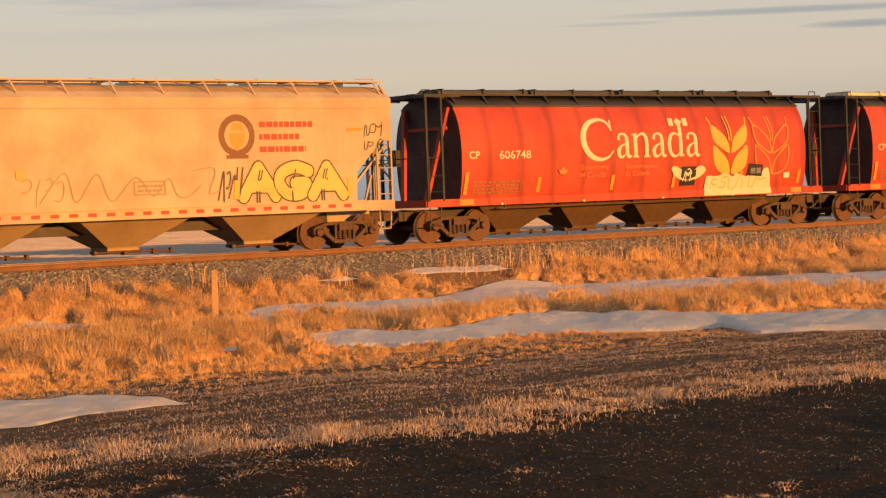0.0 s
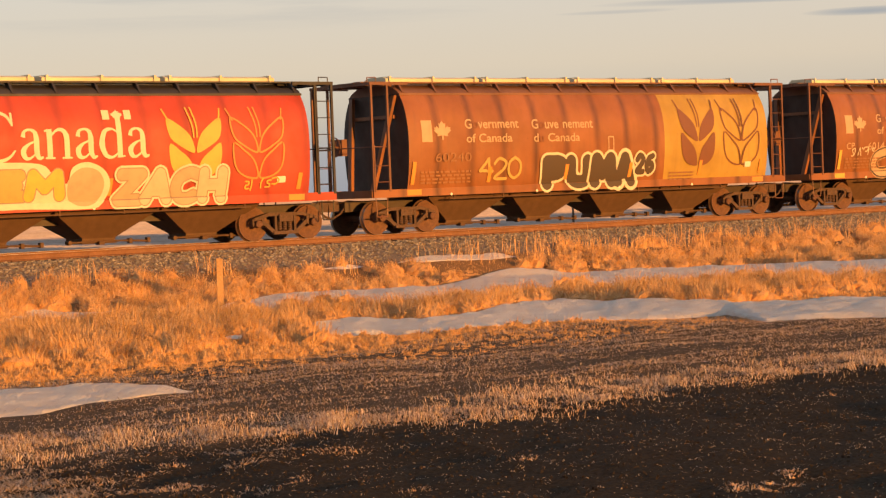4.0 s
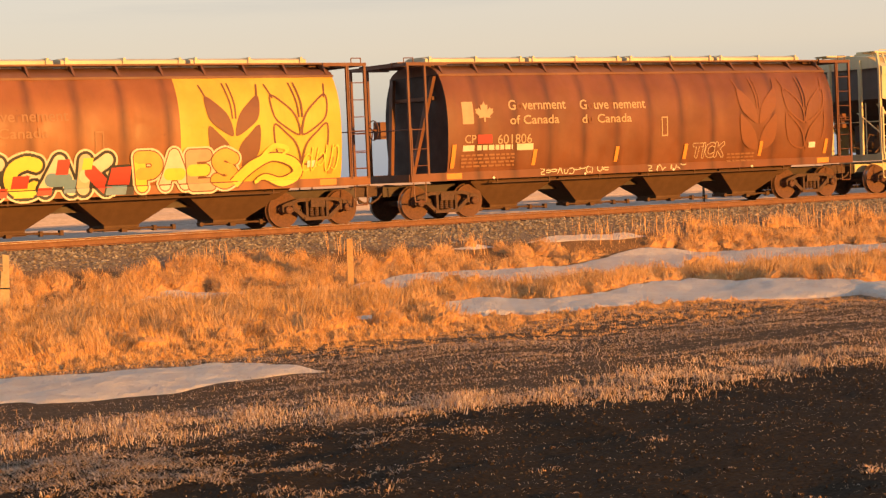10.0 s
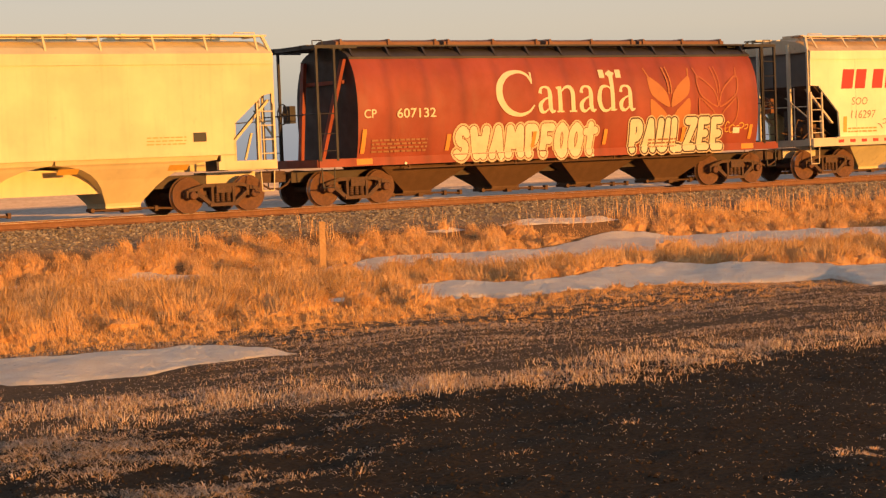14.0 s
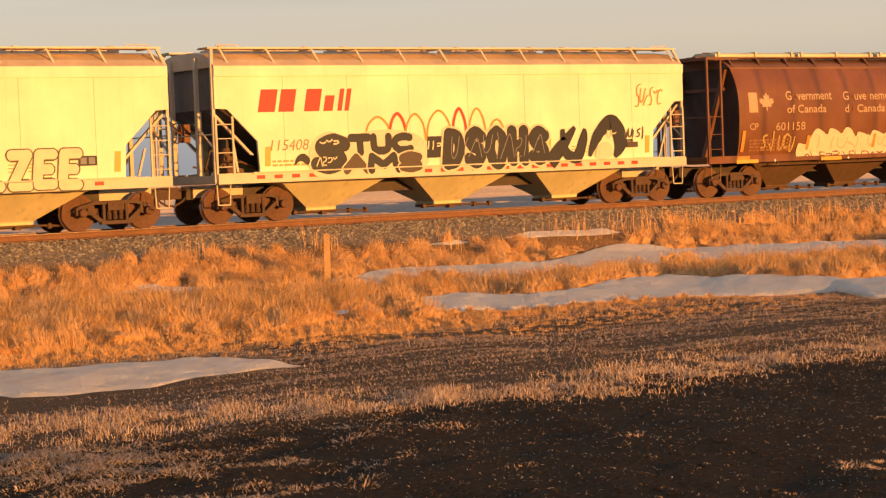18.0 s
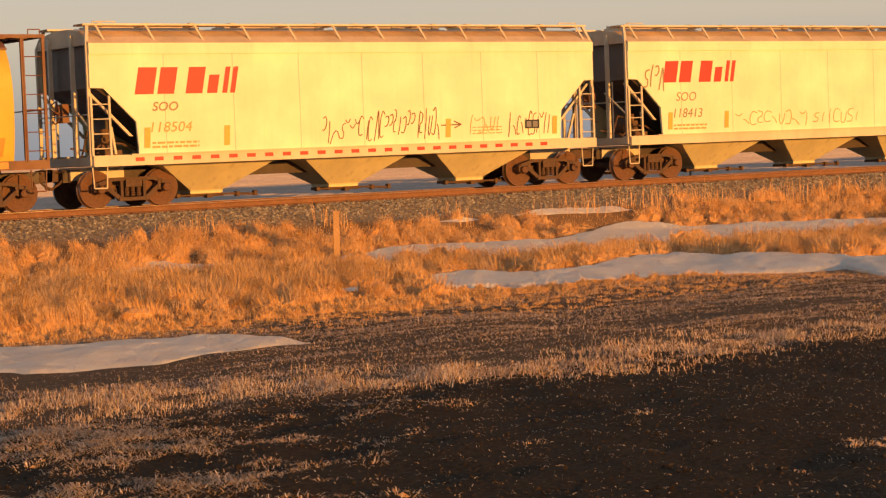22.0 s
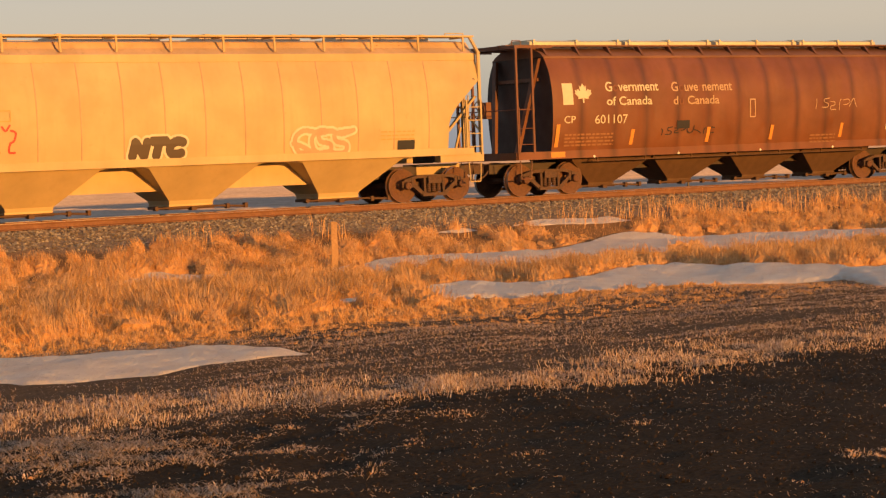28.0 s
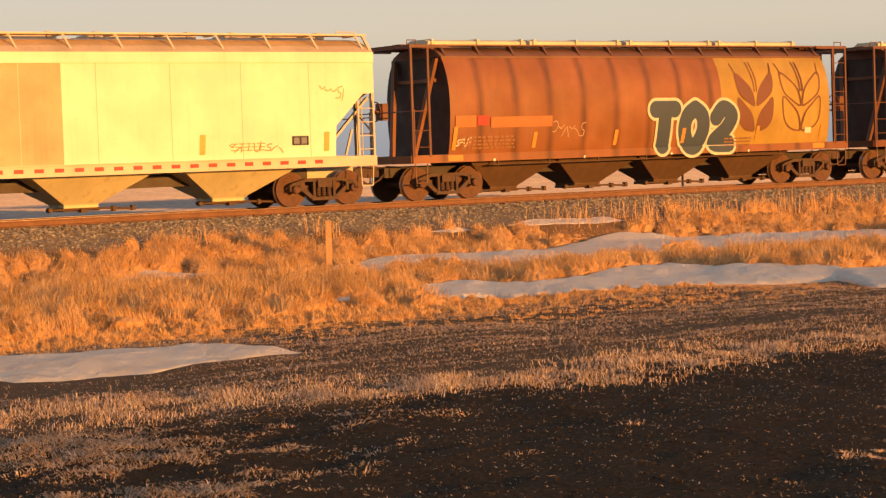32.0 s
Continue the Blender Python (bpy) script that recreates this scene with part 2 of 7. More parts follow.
MAT = {
    "red": paint("red_paint", (0.52, 0.058, 0.020), wear=0.3, rust=0.2, seam=0.6),
    "brick": paint("dull_red_paint", (0.30, 0.050, 0.017), wear=0.4, rust=0.3, seam=0.4),
    "brown": paint("brown_paint", (0.30, 0.104, 0.024), wear=0.5, rust=0.3, rough=0.45, seam=0.9),
    "darkbrown": paint("dark_brown_paint", (0.20, 0.067, 0.019), wear=0.5, rust=0.3, rough=0.45, seam=0.75),
    "white": paint("white_paint", (0.80, 0.80, 0.55), (0.30, 0.18, 0.09), wear=0.2, rust=0.06, even=0.93),
    "stained": paint("stained_white_paint", (0.68, 0.59, 0.35), (0.14, 0.06, 0.02), wear=0.7, rust=0.5, even=0.85),
    "dusty": paint("dusty_tan_paint", (0.60, 0.41, 0.21), (0.20, 0.10, 0.04), wear=0.5, rust=0.2, even=0.85),
    "grimy": paint("grimy_tan_paint", (0.38, 0.255, 0.145), (0.12, 0.06, 0.03), wear=0.6, rust=0.3, even=0.8),
    "cream": paint("cream_paint", (0.66, 0.56, 0.40), (0.30, 0.18, 0.09), wear=0.3, rust=0.1, even=0.9),
    "peach": paint("peach_paint", (0.58, 0.42, 0.19), (0.30, 0.16, 0.07), wear=0.3, rust=0.1, even=0.88),
    "buff": paint("buff_paint", (0.72, 0.61, 0.36), (0.30, 0.18, 0.09), wear=0.3, rust=0.1, even=0.9),
    "tan": paint("tan_paint", (0.54, 0.385, 0.24), (0.30, 0.18, 0.09), wear=0.35, rust=0.12),
    "yellow": paint("yellow_paint", (0.72, 0.47, 0.07), (0.30, 0.16, 0.05), wear=0.2, rust=0.05, even=0.9),
    "panel": paint("gold_panel_paint", (0.70, 0.48, 0.05), (0.20, 0.10, 0.03), wear=0.4, rust=0.15),
    "dullpanel": paint("faded_gold_panel_paint", (0.46, 0.28, 0.045), (0.16, 0.08, 0.03), wear=0.7, rust=0.25),
    "roofdark": paint("black_roof_paint", (0.045, 0.035, 0.028), wear=0.4, rust=0.3),
    "roofbrown": paint("brown_roof_paint", (0.20, 0.085, 0.038), wear=0.6, rust=0.4),
    "rooftan": paint("rusty_roof_paint", (0.66, 0.48, 0.30), (0.18, 0.06, 0.02), wear=0.55, rust=0.5),
    "frame": paint("brown_frame_paint", (0.19, 0.072, 0.032), wear=0.5, rust=0.4),
    # near-black that paints in the shade of car ends and slope sheets
    "endshade": paint("shaded_end_paint", (0.040, 0.018, 0.012), wear=0.4, rust=0.3),
    # grey that mixes grime with the shade on the hoppers' end sheets
    "endgrey": paint("grimy_shade_grey", (0.17, 0.145, 0.125), wear=0.5, rust=0.2),
    "under": paint("sooty_sill_paint", (0.06, 0.035, 0.022), wear=0.4, rust=0.4),
    "black": paint("black_frame_paint", (0.030, 0.024, 0.020), wear=0.3, rust=0.3),
    "hatch": paint("cream_hatch_cover", (0.72, 0.62, 0.40), (0.2, 0.1, 0.05), wear=0.3),
    "steel": grit("rusty_cast_steel", (0.085, 0.048, 0.03), (0.15, 0.08, 0.045), 22.0, 0.8),
    "wheel": grit("rusty_wheel", (0.12, 0.055, 0.03), (0.19, 0.085, 0.042), 16.0, 0.75),
    "chute": grit("dusty_hopper_steel", (0.12, 0.062, 0.028), (0.16, 0.085, 0.040), 4.0, 0.8),
    "shine": grit("polished_tread", (0.5, 0.47, 0.44), (0.6, 0.56, 0.52), 40.0, 0.3, 1.0, 0.001),
    "rail": grit("rusty_rail", (0.22, 0.10, 0.05), (0.30, 0.15, 0.075), 20.0, 0.85),
    "tie": grit("weathered_sleeper", (0.10, 0.065, 0.045), (0.17, 0.12, 0.085), 12.0, 0.95),
    "stone": straw("ballast_stone", [(0.12, 0.09, 0.06), (0.34, 0.26, 0.17), (0.20, 0.18, 0.15), (0.50, 0.42, 0.30)], 0.9),
    "grass": straw("dry_grass", [(0.58, 0.29, 0.095), (0.71, 0.385, 0.145), (0.80, 0.475, 0.20), (0.64, 0.34, 0.12), (0.86, 0.56, 0.29)]),
    "rowstub": straw("short_frosted_stubble", [(0.20, 0.125, 0.08), (0.38, 0.26, 0.18), (0.62, 0.49, 0.41), (0.27, 0.165, 0.105)]),
    "stubble": straw("frosted_stubble", [(0.36, 0.21, 0.12), (0.54, 0.37, 0.25), (0.78, 0.64, 0.52), (0.42, 0.25, 0.14)]),
    "chaff": straw("straw_litter", [(0.24, 0.15, 0.08), (0.46, 0.32, 0.20), (0.66, 0.52, 0.40), (0.34, 0.20, 0.11)]),
    "tussock": grit("matted_dry_grass", (0.66, 0.32, 0.10), (0.82, 0.48, 0.20), 55.0, 0.85, 0.0, 0.05),
    "clod": straw("soil_clod", [(0.024, 0.016, 0.010), (0.040, 0.027, 0.017), (0.030, 0.021, 0.013)], 0.95),
    "snow": snow_material(),
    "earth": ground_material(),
    "wood": grit("weathered_post_wood", (0.48, 0.27, 0.11), (0.62, 0.38, 0.18), 18.0, 0.9),
    "palewood": grit("pale_stake_wood", (0.52, 0.38, 0.20), (0.66, 0.50, 0.28), 18.0, 0.9),
}


def enamel(name, c, rough=0.5):
    """Flat sign paint, a little faded."""
    if name not in MAT:
        m, nt, b = shader(name, rough)
        col = blend(nt, ranged(nt, noise_tex(nt, 4.0, 5), 0.45, 0.75, 0.0, 0.35), c, tuple(v * 0.55 + 0.02 for v in c))
        nt.links.new(col, b.inputs["Base Color"])
        MAT[name] = m
    return MAT[name]


for key, c in (("ink_white", (0.80, 0.74, 0.58)), ("ink_faint", (0.32, 0.15, 0.06)), ("ink_red", (0.55, 0.05, 0.03)), ("ink_black", (0.022, 0.02, 0.02)),
               ("ink_gold", (0.75, 0.42, 0.07)), ("ink_palegold", (0.62, 0.26, 0.06)), ("ink_brown", (0.20, 0.075, 0.03)), ("ink_orange", (0.72, 0.28, 0.04)), ("ink_ochre", (0.55, 0.36, 0.10)),
               ("ink_yellow", (0.80, 0.62, 0.07)), ("ink_cream", (0.72, 0.62, 0.42)), ("ink_grey", (0.20, 0.19, 0.19)), ("ink_blue", (0.16, 0.28, 0.36)),
               ("ink_teal", (0.05, 0.13, 0.16)), ("ink_green", (0.28, 0.34, 0.05)), ("ink_pink", (0.6, 0.2, 0.16)), ("ink_mustard", (0.70, 0.45, 0.07)), ("ink_tan", (0.55, 0.36, 0.20)), ("ink_drab", (0.34, 0.24, 0.14)), ("ink_bone", (0.60, 0.47, 0.29)), ("ink_umber", (0.085, 0.055, 0.03)), ("ink_ghost", (0.70, 0.22, 0.06)), ("ink_rustgold", (0.46, 0.17, 0.04)), ("ink_rust", (0.40, 0.11, 0.032)), ("ink_dim", (0.235, 0.082, 0.025)), ("ink_corn", (0.66, 0.49, 0.13)), ("ink_slate", (0.055, 0.075, 0.10))):
    enamel(key, c)


# ---- small builders ----
class Form:
    """Points and faces of one mesh, put together from simple solids."""

    def __init__(self):
        self.v, self.f = [], []

    def add(self, verts, faces):
        n = len(self.v)
        self.v += [tuple(p) for p in verts]
        self.f += [tuple(i + n for i in q) for q in faces]
        return self

    def box(self, lo, hi):
        (a, b, c), (d, e, g) = lo, hi
        return self.add([(a, b, c), (d, b, c), (d, e, c), (a, e, c), (a, b, g), (d, b, g), (d, e, g), (a, e, g)],
                        [(0, 3, 2, 1), (4, 5, 6, 7), (0, 1, 5, 4), (1, 2, 6, 5), (2, 3, 7, 6), (3, 0, 4, 7)])

    def prism(self, poly, y0, y1):
        """A polygon in x and z, drawn out from y0 to y1."""
        n = len(poly)
        self.add([(x, y0, z) for x, z in poly] + [(x, y1, z) for x, z in poly],
                 [tuple(range(n)), tuple(range(2 * n - 1, n - 1, -1))] + [(i, i + n, (i + 1) % n + n, (i + 1) % n) for i in range(n)])
        return self

    def tube(self, p, q, r, n=6):
        p, q = Vector(p), Vector(q)
        d = (q - p).normalized()
        a = d.orthogonal().normalized()
        b = d.cross(a)
        ring = [(a * math.cos(2 * math.pi * i / n) + b * math.sin(2 * math.pi * i / n)) * r for i in range(n)]
        return self.add([p + o for o in ring] + [q + o for o in ring],
                        [(i, (i + 1) % n, (i + 1) % n + n, i + n) for i in range(n)] + [tuple(range(n - 1, -1, -1)), tuple(range(n, 2 * n))])

    def bar(self, p, q, w, t):
        """A flat bar from p to q, w wide along x, t thick along y."""
        p, q = Vector(p), Vector(q)
        o = [Vector((sx * w / 2, sy * t / 2, 0)) for sx, sy in ((-1, -1), (1, -1), (1, 1), (-1, 1))]
        return self.add([p + v for v in o] + [q + v for v in o],
                        [(3, 2, 1, 0), (4, 5, 6, 7)] + [(i, (i + 1) % 4, (i + 1) % 4 + 4, i + 4) for i in range(4)])

    def path(self, pts, r, n=6):
        for a, b in zip(pts, pts[1:]):
            self.tube(a, b, r, n)
        return self

    def lathe(self, prof, n=28):
        """Turns (radius, y) about the y axis."""
        k = len(prof)
        vs = [(r * math.cos(2 * math.pi * i / n), y, r * math.sin(2 * math.pi * i / n)) for i in range(n) for r, y in prof]
        fs = [(i * k + j, i * k + j + 1, (i + 1) % n * k + j + 1, (i + 1) % n * k + j) for i in range(n) for j in range(k - 1)]
        return self.add(vs, fs)

    def mesh(self, name, mat, smooth=False, index=None):
        me = bpy.data.meshes.new(name)
        me.from_pydata(self.v, [], self.f)
        for m in (mat if isinstance(mat, (list, tuple)) else [mat]):
            me.materials.append(m)
        if index:
            me.polygons.foreach_set("material_index", index)
        bm = bmesh.new()
        bm.from_mesh(me)
        bmesh.ops.remove_doubles(bm, verts=bm.verts, dist=1e-5)
        bmesh.ops.recalc_face_normals(bm, faces=bm.faces)
        bm.to_mesh(me)
        bm.free()
        if smooth:
            me.polygons.foreach_set("use_smooth", [True] * len(me.polygons))
            me.set_sharp_from_angle(angle=radians(35))
        return me


KEPT = {}


def kept(key, make):
    """One mesh for all the parts that look alike."""
    if key not in KEPT:
        KEPT[key] = make()
    return KEPT[key]


def part(name, me, parent, label="", at=None):
    ob = new(name, me)
    ob.parent = parent
    if at:
        ob.location = at
    if label:
        ob["label"] = label
    if name in ("small_print", "graffiti_piece", "graffiti_tag", "reflective_tape", "faded_sign", "side_seam"):
        ob["kind"] = "stuff"
    return ob


LATTICE = {}


def value_noise(x, y, cell, seed):
    if seed not in LATTICE:
        LATTICE[seed] = np.random.RandomState(seed).rand(256, 256)
    t = LATTICE[seed]
    u, w = x / cell, y / cell
    i, j = np.floor(u).astype(int), np.floor(w).astype(int)
    a, b = u - i, w - j
    a, b = a * a * (3 - 2 * a), b * b * (3 - 2 * b)
    g = lambda p, q: t[p % 256, q % 256]
    return (g(i, j) * (1 - a) + g(i + 1, j) * a) * (1 - b) + (g(i, j + 1) * (1 - a) + g(i + 1, j + 1) * a) * b


# ---- ground ----
PROFILE_Y = [-3000, -20, -14, -10, -7, -5, -3.6, -2.2, -1.1, 1.1, 2.2, 3.6, 6, 3000]
PROFILE_Z = [-1.0, -1.0, -1.15, -1.25, -1.2, -0.78, -0.50, -0.21, -0.19, -0.19, -0.21, -0.6, -1.0, -1.0]


def ground_z(x, y):
    x, y = np.asarray(x, float), np.asarray(y, float)
    z = np.interp(y, PROFILE_Y, PROFILE_Z)
    near = np.clip((x + 6) / 6, 0, 1) * np.clip((75 - x) / 6, 0, 1) * np.clip((y + 46) / 4, 0, 1) * np.clip((-3.2 - y) / 2, 0, 1)
    soil = np.clip((-30.2 - y) / 1.0, 0, 1)
    lump = (value_noise(x, y, 2.3, 1) - 0.5) * 0.10 + (value_noise(x, y, 0.7, 2) - 0.5) * 0.05 + (value_noise(x, y, 0.27, 3) - 0.5) * (0.02 + 0.05 * soil)
    return z + lump * near


def build_ground():
    xs = np.concatenate([[-3000, -600, -200, -80, -30, -12], np.arange(-4, 64, 0.22), [70, 80, 110, 200, 600, 3000]])
    ys = np.concatenate([[-3000, -600, -200, -90, -60, -50], np.arange(-46, -2.1, 0.2), [-1.6, -1.1, 0, 1.1, 2.2, 3.6, 6, 10, 30, 90, 300, 3000]])
    X, Y = np.meshgrid(xs, ys, indexing="ij")
    Z = ground_z(X.ravel(), Y.ravel())
    n, m = X.shape
    idx = np.arange(n * m).reshape(n, m)
    quads = np.stack([idx[:-1, :-1], idx[1:, :-1], idx[1:, 1:], idx[:-1, 1:]], -1).reshape(-1, 4)
    me = bpy.data.meshes.new("ground")
    me.from_pydata(np.stack([X.ravel(), Y.ravel(), Z], 1).tolist(), [], quads.tolist())
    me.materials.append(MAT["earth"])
    me.polygons.foreach_set("use_smooth", [True] * len(me.polygons))
    tagged(new("ground", me), "flat prairie of dark tilled soil with painted foreground shade, stubble and dry ditch grass", "ground", kind="structure")


build_ground()

# snow left in the ditch and the furrows; each bed lies across a slanting line of sections:
# place of the section, its near end, its far end (measured along LIE and ACROSS)
LIE, ACROSS = (0.75, -0.66), (0.66, 0.75)
FIELD_DRIFT = [(20.6, -14.4, -12.9), (23.1, -14.6, -12.4), (23.9, -14.6, -11.9), (24.7, -14.0, -11.6), (25.4, -13.1, -11.5), (26.3, -11.9, -11.7)]
EDGE_DRIFT = [(26.3, -2.8, -2.6), (27.0, -3.2, -0.9), (28.4, -3.3, -1.5), (29.2, -2.8, -0.1), (30.5, -2.3, 2.6), (31.5, -2.1, 1.3), (33.3, -1.6, 0.2), (33.7, -4.0, 0.0), (35.8, -3.8, -0.9), (37.5, -3.6, -2.6)]
DITCH_BED = [(23.0, 7.8, 8.4), (23.9, 8.5, 11.3), (25.2, 9.2, 12.0), (26.7, 8.7, 12.4), (27.6, 9.3, 14.4), (28.5, 9.7, 16.5), (29.2, 11.4, 17.8), (31.2, 11.6, 18.6), (33.4, 12.4, 19.4), (35.6, 11.6, 19.4), (38.4, 10.1, 17.6), (42.0, 9.0, 15.0)]
TUFT_STRIP = [(18.5, 5.4, 5.8), (19.0, 6.2, 7.9), (19.8, 6.3, 8.0), (21.2, 7.7, 8.2)]
SHADE_STRIP = [(15.6, 4.4, 5.0), (16.6, 4.8, 5.5), (17.2, 5.9, 6.3)]
GRASS_SCRAP = [(24.9, -4.7, -4.5), (25.4, -4.5, -3.8), (26.0, -3.6, -3.4)]
BANK_STREAK = [(26.1, 16.9, 17.0), (26.8, 17.4, 18.1), (28.2, 18.3, 19.2), (29.3, 19.3, 19.5)]
BANK_SCRAP = [(24.4, 15.4, 15.5), (25.0, 15.7, 16.2), (25.6, 16.4, 16.5)]
SNOW = [(FIELD_DRIFT, 0.08, "flat drift of old snow along the stubble edge"), (EDGE_DRIFT, 0.15, "long drift of sunlit old snow in dry grass"),
        (DITCH_BED, 0.14, "wide bed of ditch snow partly in shade"), (TUFT_STRIP, 0.09, "thin strip of snow between grass tufts"),
        (SHADE_STRIP, 0.07, "thin strip of shaded snow in the ditch"), (GRASS_SCRAP, 0.05, "small snow remnant in dry grass"),
        (BANK_STREAK, 0.06, "small snow remnant on the ballast bank"), (BANK_SCRAP, 0.05, "small snow remnant on the ballast bank")]


def snow_rim(bed, p, grow=1.0):
    """Near and far end of a snow bed at p, frayed."""
    at = [b[0] for b in bed]
    a, b = np.interp(p, at, [b[1] for b in bed]), np.interp(p, at, [b[2] for b in bed])
    ends = np.clip((p - at[0]) / 0.5, 0, 1) * np.clip((at[-1] - p) / 0.5, 0, 1)
    mid, half = (a + b) / 2, (b - a) / 2
    fray = lambda seed: (0.45 * (value_noise(p, p * 0, 0.9, seed) - 0.5) + 0.3 * (value_noise(p, p * 0, 0.28, seed + 1) - 0.5)) * np.clip(half, 0.1, 0.8)
    return mid - half * grow * ends ** 0.5 - fray(61) * ends, mid + half * grow * ends ** 0.5 + fray(63) * ends


def snow_inside(x, y, grow=1.0):
    x, y = np.asarray(x, float), np.asarray(y, float)
    p, q = LIE[0] * x + LIE[1] * y, ACROSS[0] * x + ACROSS[1] * y
    inside = np.zeros(x.shape, bool)
    for bed, _, _ in SNOW:
        a, b = snow_rim(bed, p, grow)
        inside |= (p > bed[0][0]) & (p < bed[-1][0]) & (q > a) & (q < b)
    return inside


def build_snow():
    det = LIE[0] * ACROSS[1] - LIE[1] * ACROSS[0]
    for i, (bed, rise, label) in enumerate(SNOW):
        n, k = 220, 44
        p, u = np.meshgrid(np.linspace(bed[0][0], bed[-1][0], n), np.linspace(0, 1, k), indexing="ij")
        a, b = snow_rim(bed, p)
        q = a + (b - a) * u
        x, y = (p * ACROSS[1] - q * LIE[1]) / det, (q * LIE[0] - p * ACROSS[0]) / det
        edge = np.clip((b - a) / 0.6, 0, 1)
        dome = np.clip(np.minimum(0.45 * np.clip(u / 0.10, 0, 1) + 0.55 * u / 0.92, (1 - u) / 0.08), 0, 1)
        z = ground_z(x.ravel(), y.ravel()).reshape(x.shape) - 0.03 + (rise * edge + 0.03) * dome + (0.035 * (value_noise(x, y, 0.8, 12 + i) - 0.5) + 0.022 * (value_noise(x, y, 0.3, 40 + i) - 0.5) + 0.016 * (value_noise(x, y, 0.13, 50 + i) - 0.5)) * np.clip(dome * 3, 0, 1)
        idx = np.arange(n * k).reshape(n, k)
        quads = np.stack([idx[:-1, :-1], idx[1:, :-1], idx[1:, 1:], idx[:-1, 1:]], -1).reshape(-1, 4)
        me = bpy.data.meshes.new("snow_patch")
        me.from_pydata(np.stack([x.ravel(), y.ravel(), z.ravel()], 1).tolist(), [], quads.tolist())
        me.materials.append(MAT["snow"])
        me.polygons.foreach_set("use_smooth", [True] * len(me.polygons))
        tagged(new("snow_patch", me), label, "snow", "snow patches")


build_snow()


# ---- railway track ----
def build_track():
    track = tagged(new("railway_track"), "rusty rails on weathered wooden sleepers over ballast", "railway track")
    rail = Form().prism([(-0.075, -0.172), (0.075, -0.172), (0.075, -0.155), (0.014, -0.135), (0.014, -0.045), (0.036, -0.035), (0.036, -0.005), (-0.036, -0.005), (-0.036, -0.035), (-0.014, -0.045), (-0.014, -0.135), (-0.075, -0.155)], -400, 800)
    rail.v = [(y, x, z) for x, y, z in rail.v]
    me = rail.mesh("rail", MAT["rail"])
    head = Form().box((-400, -0.034, -0.006), (800, 0.034, 0.0)).mesh("rail_head", MAT["shine"])
    for y in (-0.7535, 0.7535):
        r = part("rail", me, track, at=(0, y, 0))
        part("running_surface", head, r, "bright worn rail top")
    tie = Form().box((-0.11, -1.3, -0.34), (0.11, 1.3, -0.172)).mesh("sleeper", MAT["tie"])
    spike = Form().box((-0.09, -0.13, -0.172), (0.09, 0.13, -0.155)).mesh("tie_plate", MAT["rail"])
    for i in range(110):
        part("sleeper", tie, track, at=(6 + i * 0.53, 0, 0))
    for i in range(90):
        part("tie_plate", spike, track, at=(14 + i * 0.53, -0.7535, 0.001))
    # ballast stones on the near shoulder
    rs = np.random.RandomState(4)
    n = 15000
    x, y = rs.uniform(8, 66, n), -rs.triangular(0.9, 2.4, 4.4, n)
    z = ground_z(x, y)
    s = rs.uniform(0.022, 0.05, n)
    octa = np.array([(1, 0, 0), (-1, 0, 0), (0, 1, 0), (0, -1, 0), (0, 0, 1), (0, 0, -1)], float)
    faces = np.array([(0, 2, 4), (2, 1, 4), (1, 3, 4), (3, 0, 4), (2, 0, 5), (1, 2, 5), (3, 1, 5), (0, 3, 5)])
    jit = octa[None] * rs.uniform(0.6, 1.3, (n, 6, 3)) + rs.normal(0, 0.15, (n, 6, 3))
    V = jit * s[:, None, None] * np.array([1.2, 1.0, 0.8]) + np.stack([x, y, z + 0.01], 1)[:, None]
    F = (faces[None] + (np.arange(n) * 6)[:, None, None]).reshape(-1, 3)
    me = bpy.data.meshes.new("ballast_stones")
    me.from_pydata(V.reshape(-1, 3).tolist(), [], F.tolist())
    me.materials.append(MAT["stone"])
    tagged(new("ballast_stones", me), "grey and brown crushed stone ballast beside the rails", "gravel", kind="stuff")


build_track()


# ---- plants ----
def wedge(n, y0, y1, rs, power=1.0):
    """Places spread over the strip between y0 and y1, in the fan of ground that opens from the viewpoint."""
    y = y0 + (y1 - y0) * rs.rand(n) ** power
    d = y + 46.6
    keep = rs.rand(n) < d / (max(y0, y1) + 46.6)
    y, d = y[keep], d[keep]
    x = rs.uniform(0.33 * d - 1.0, 1.27 * d + 1.5)
    return x, y


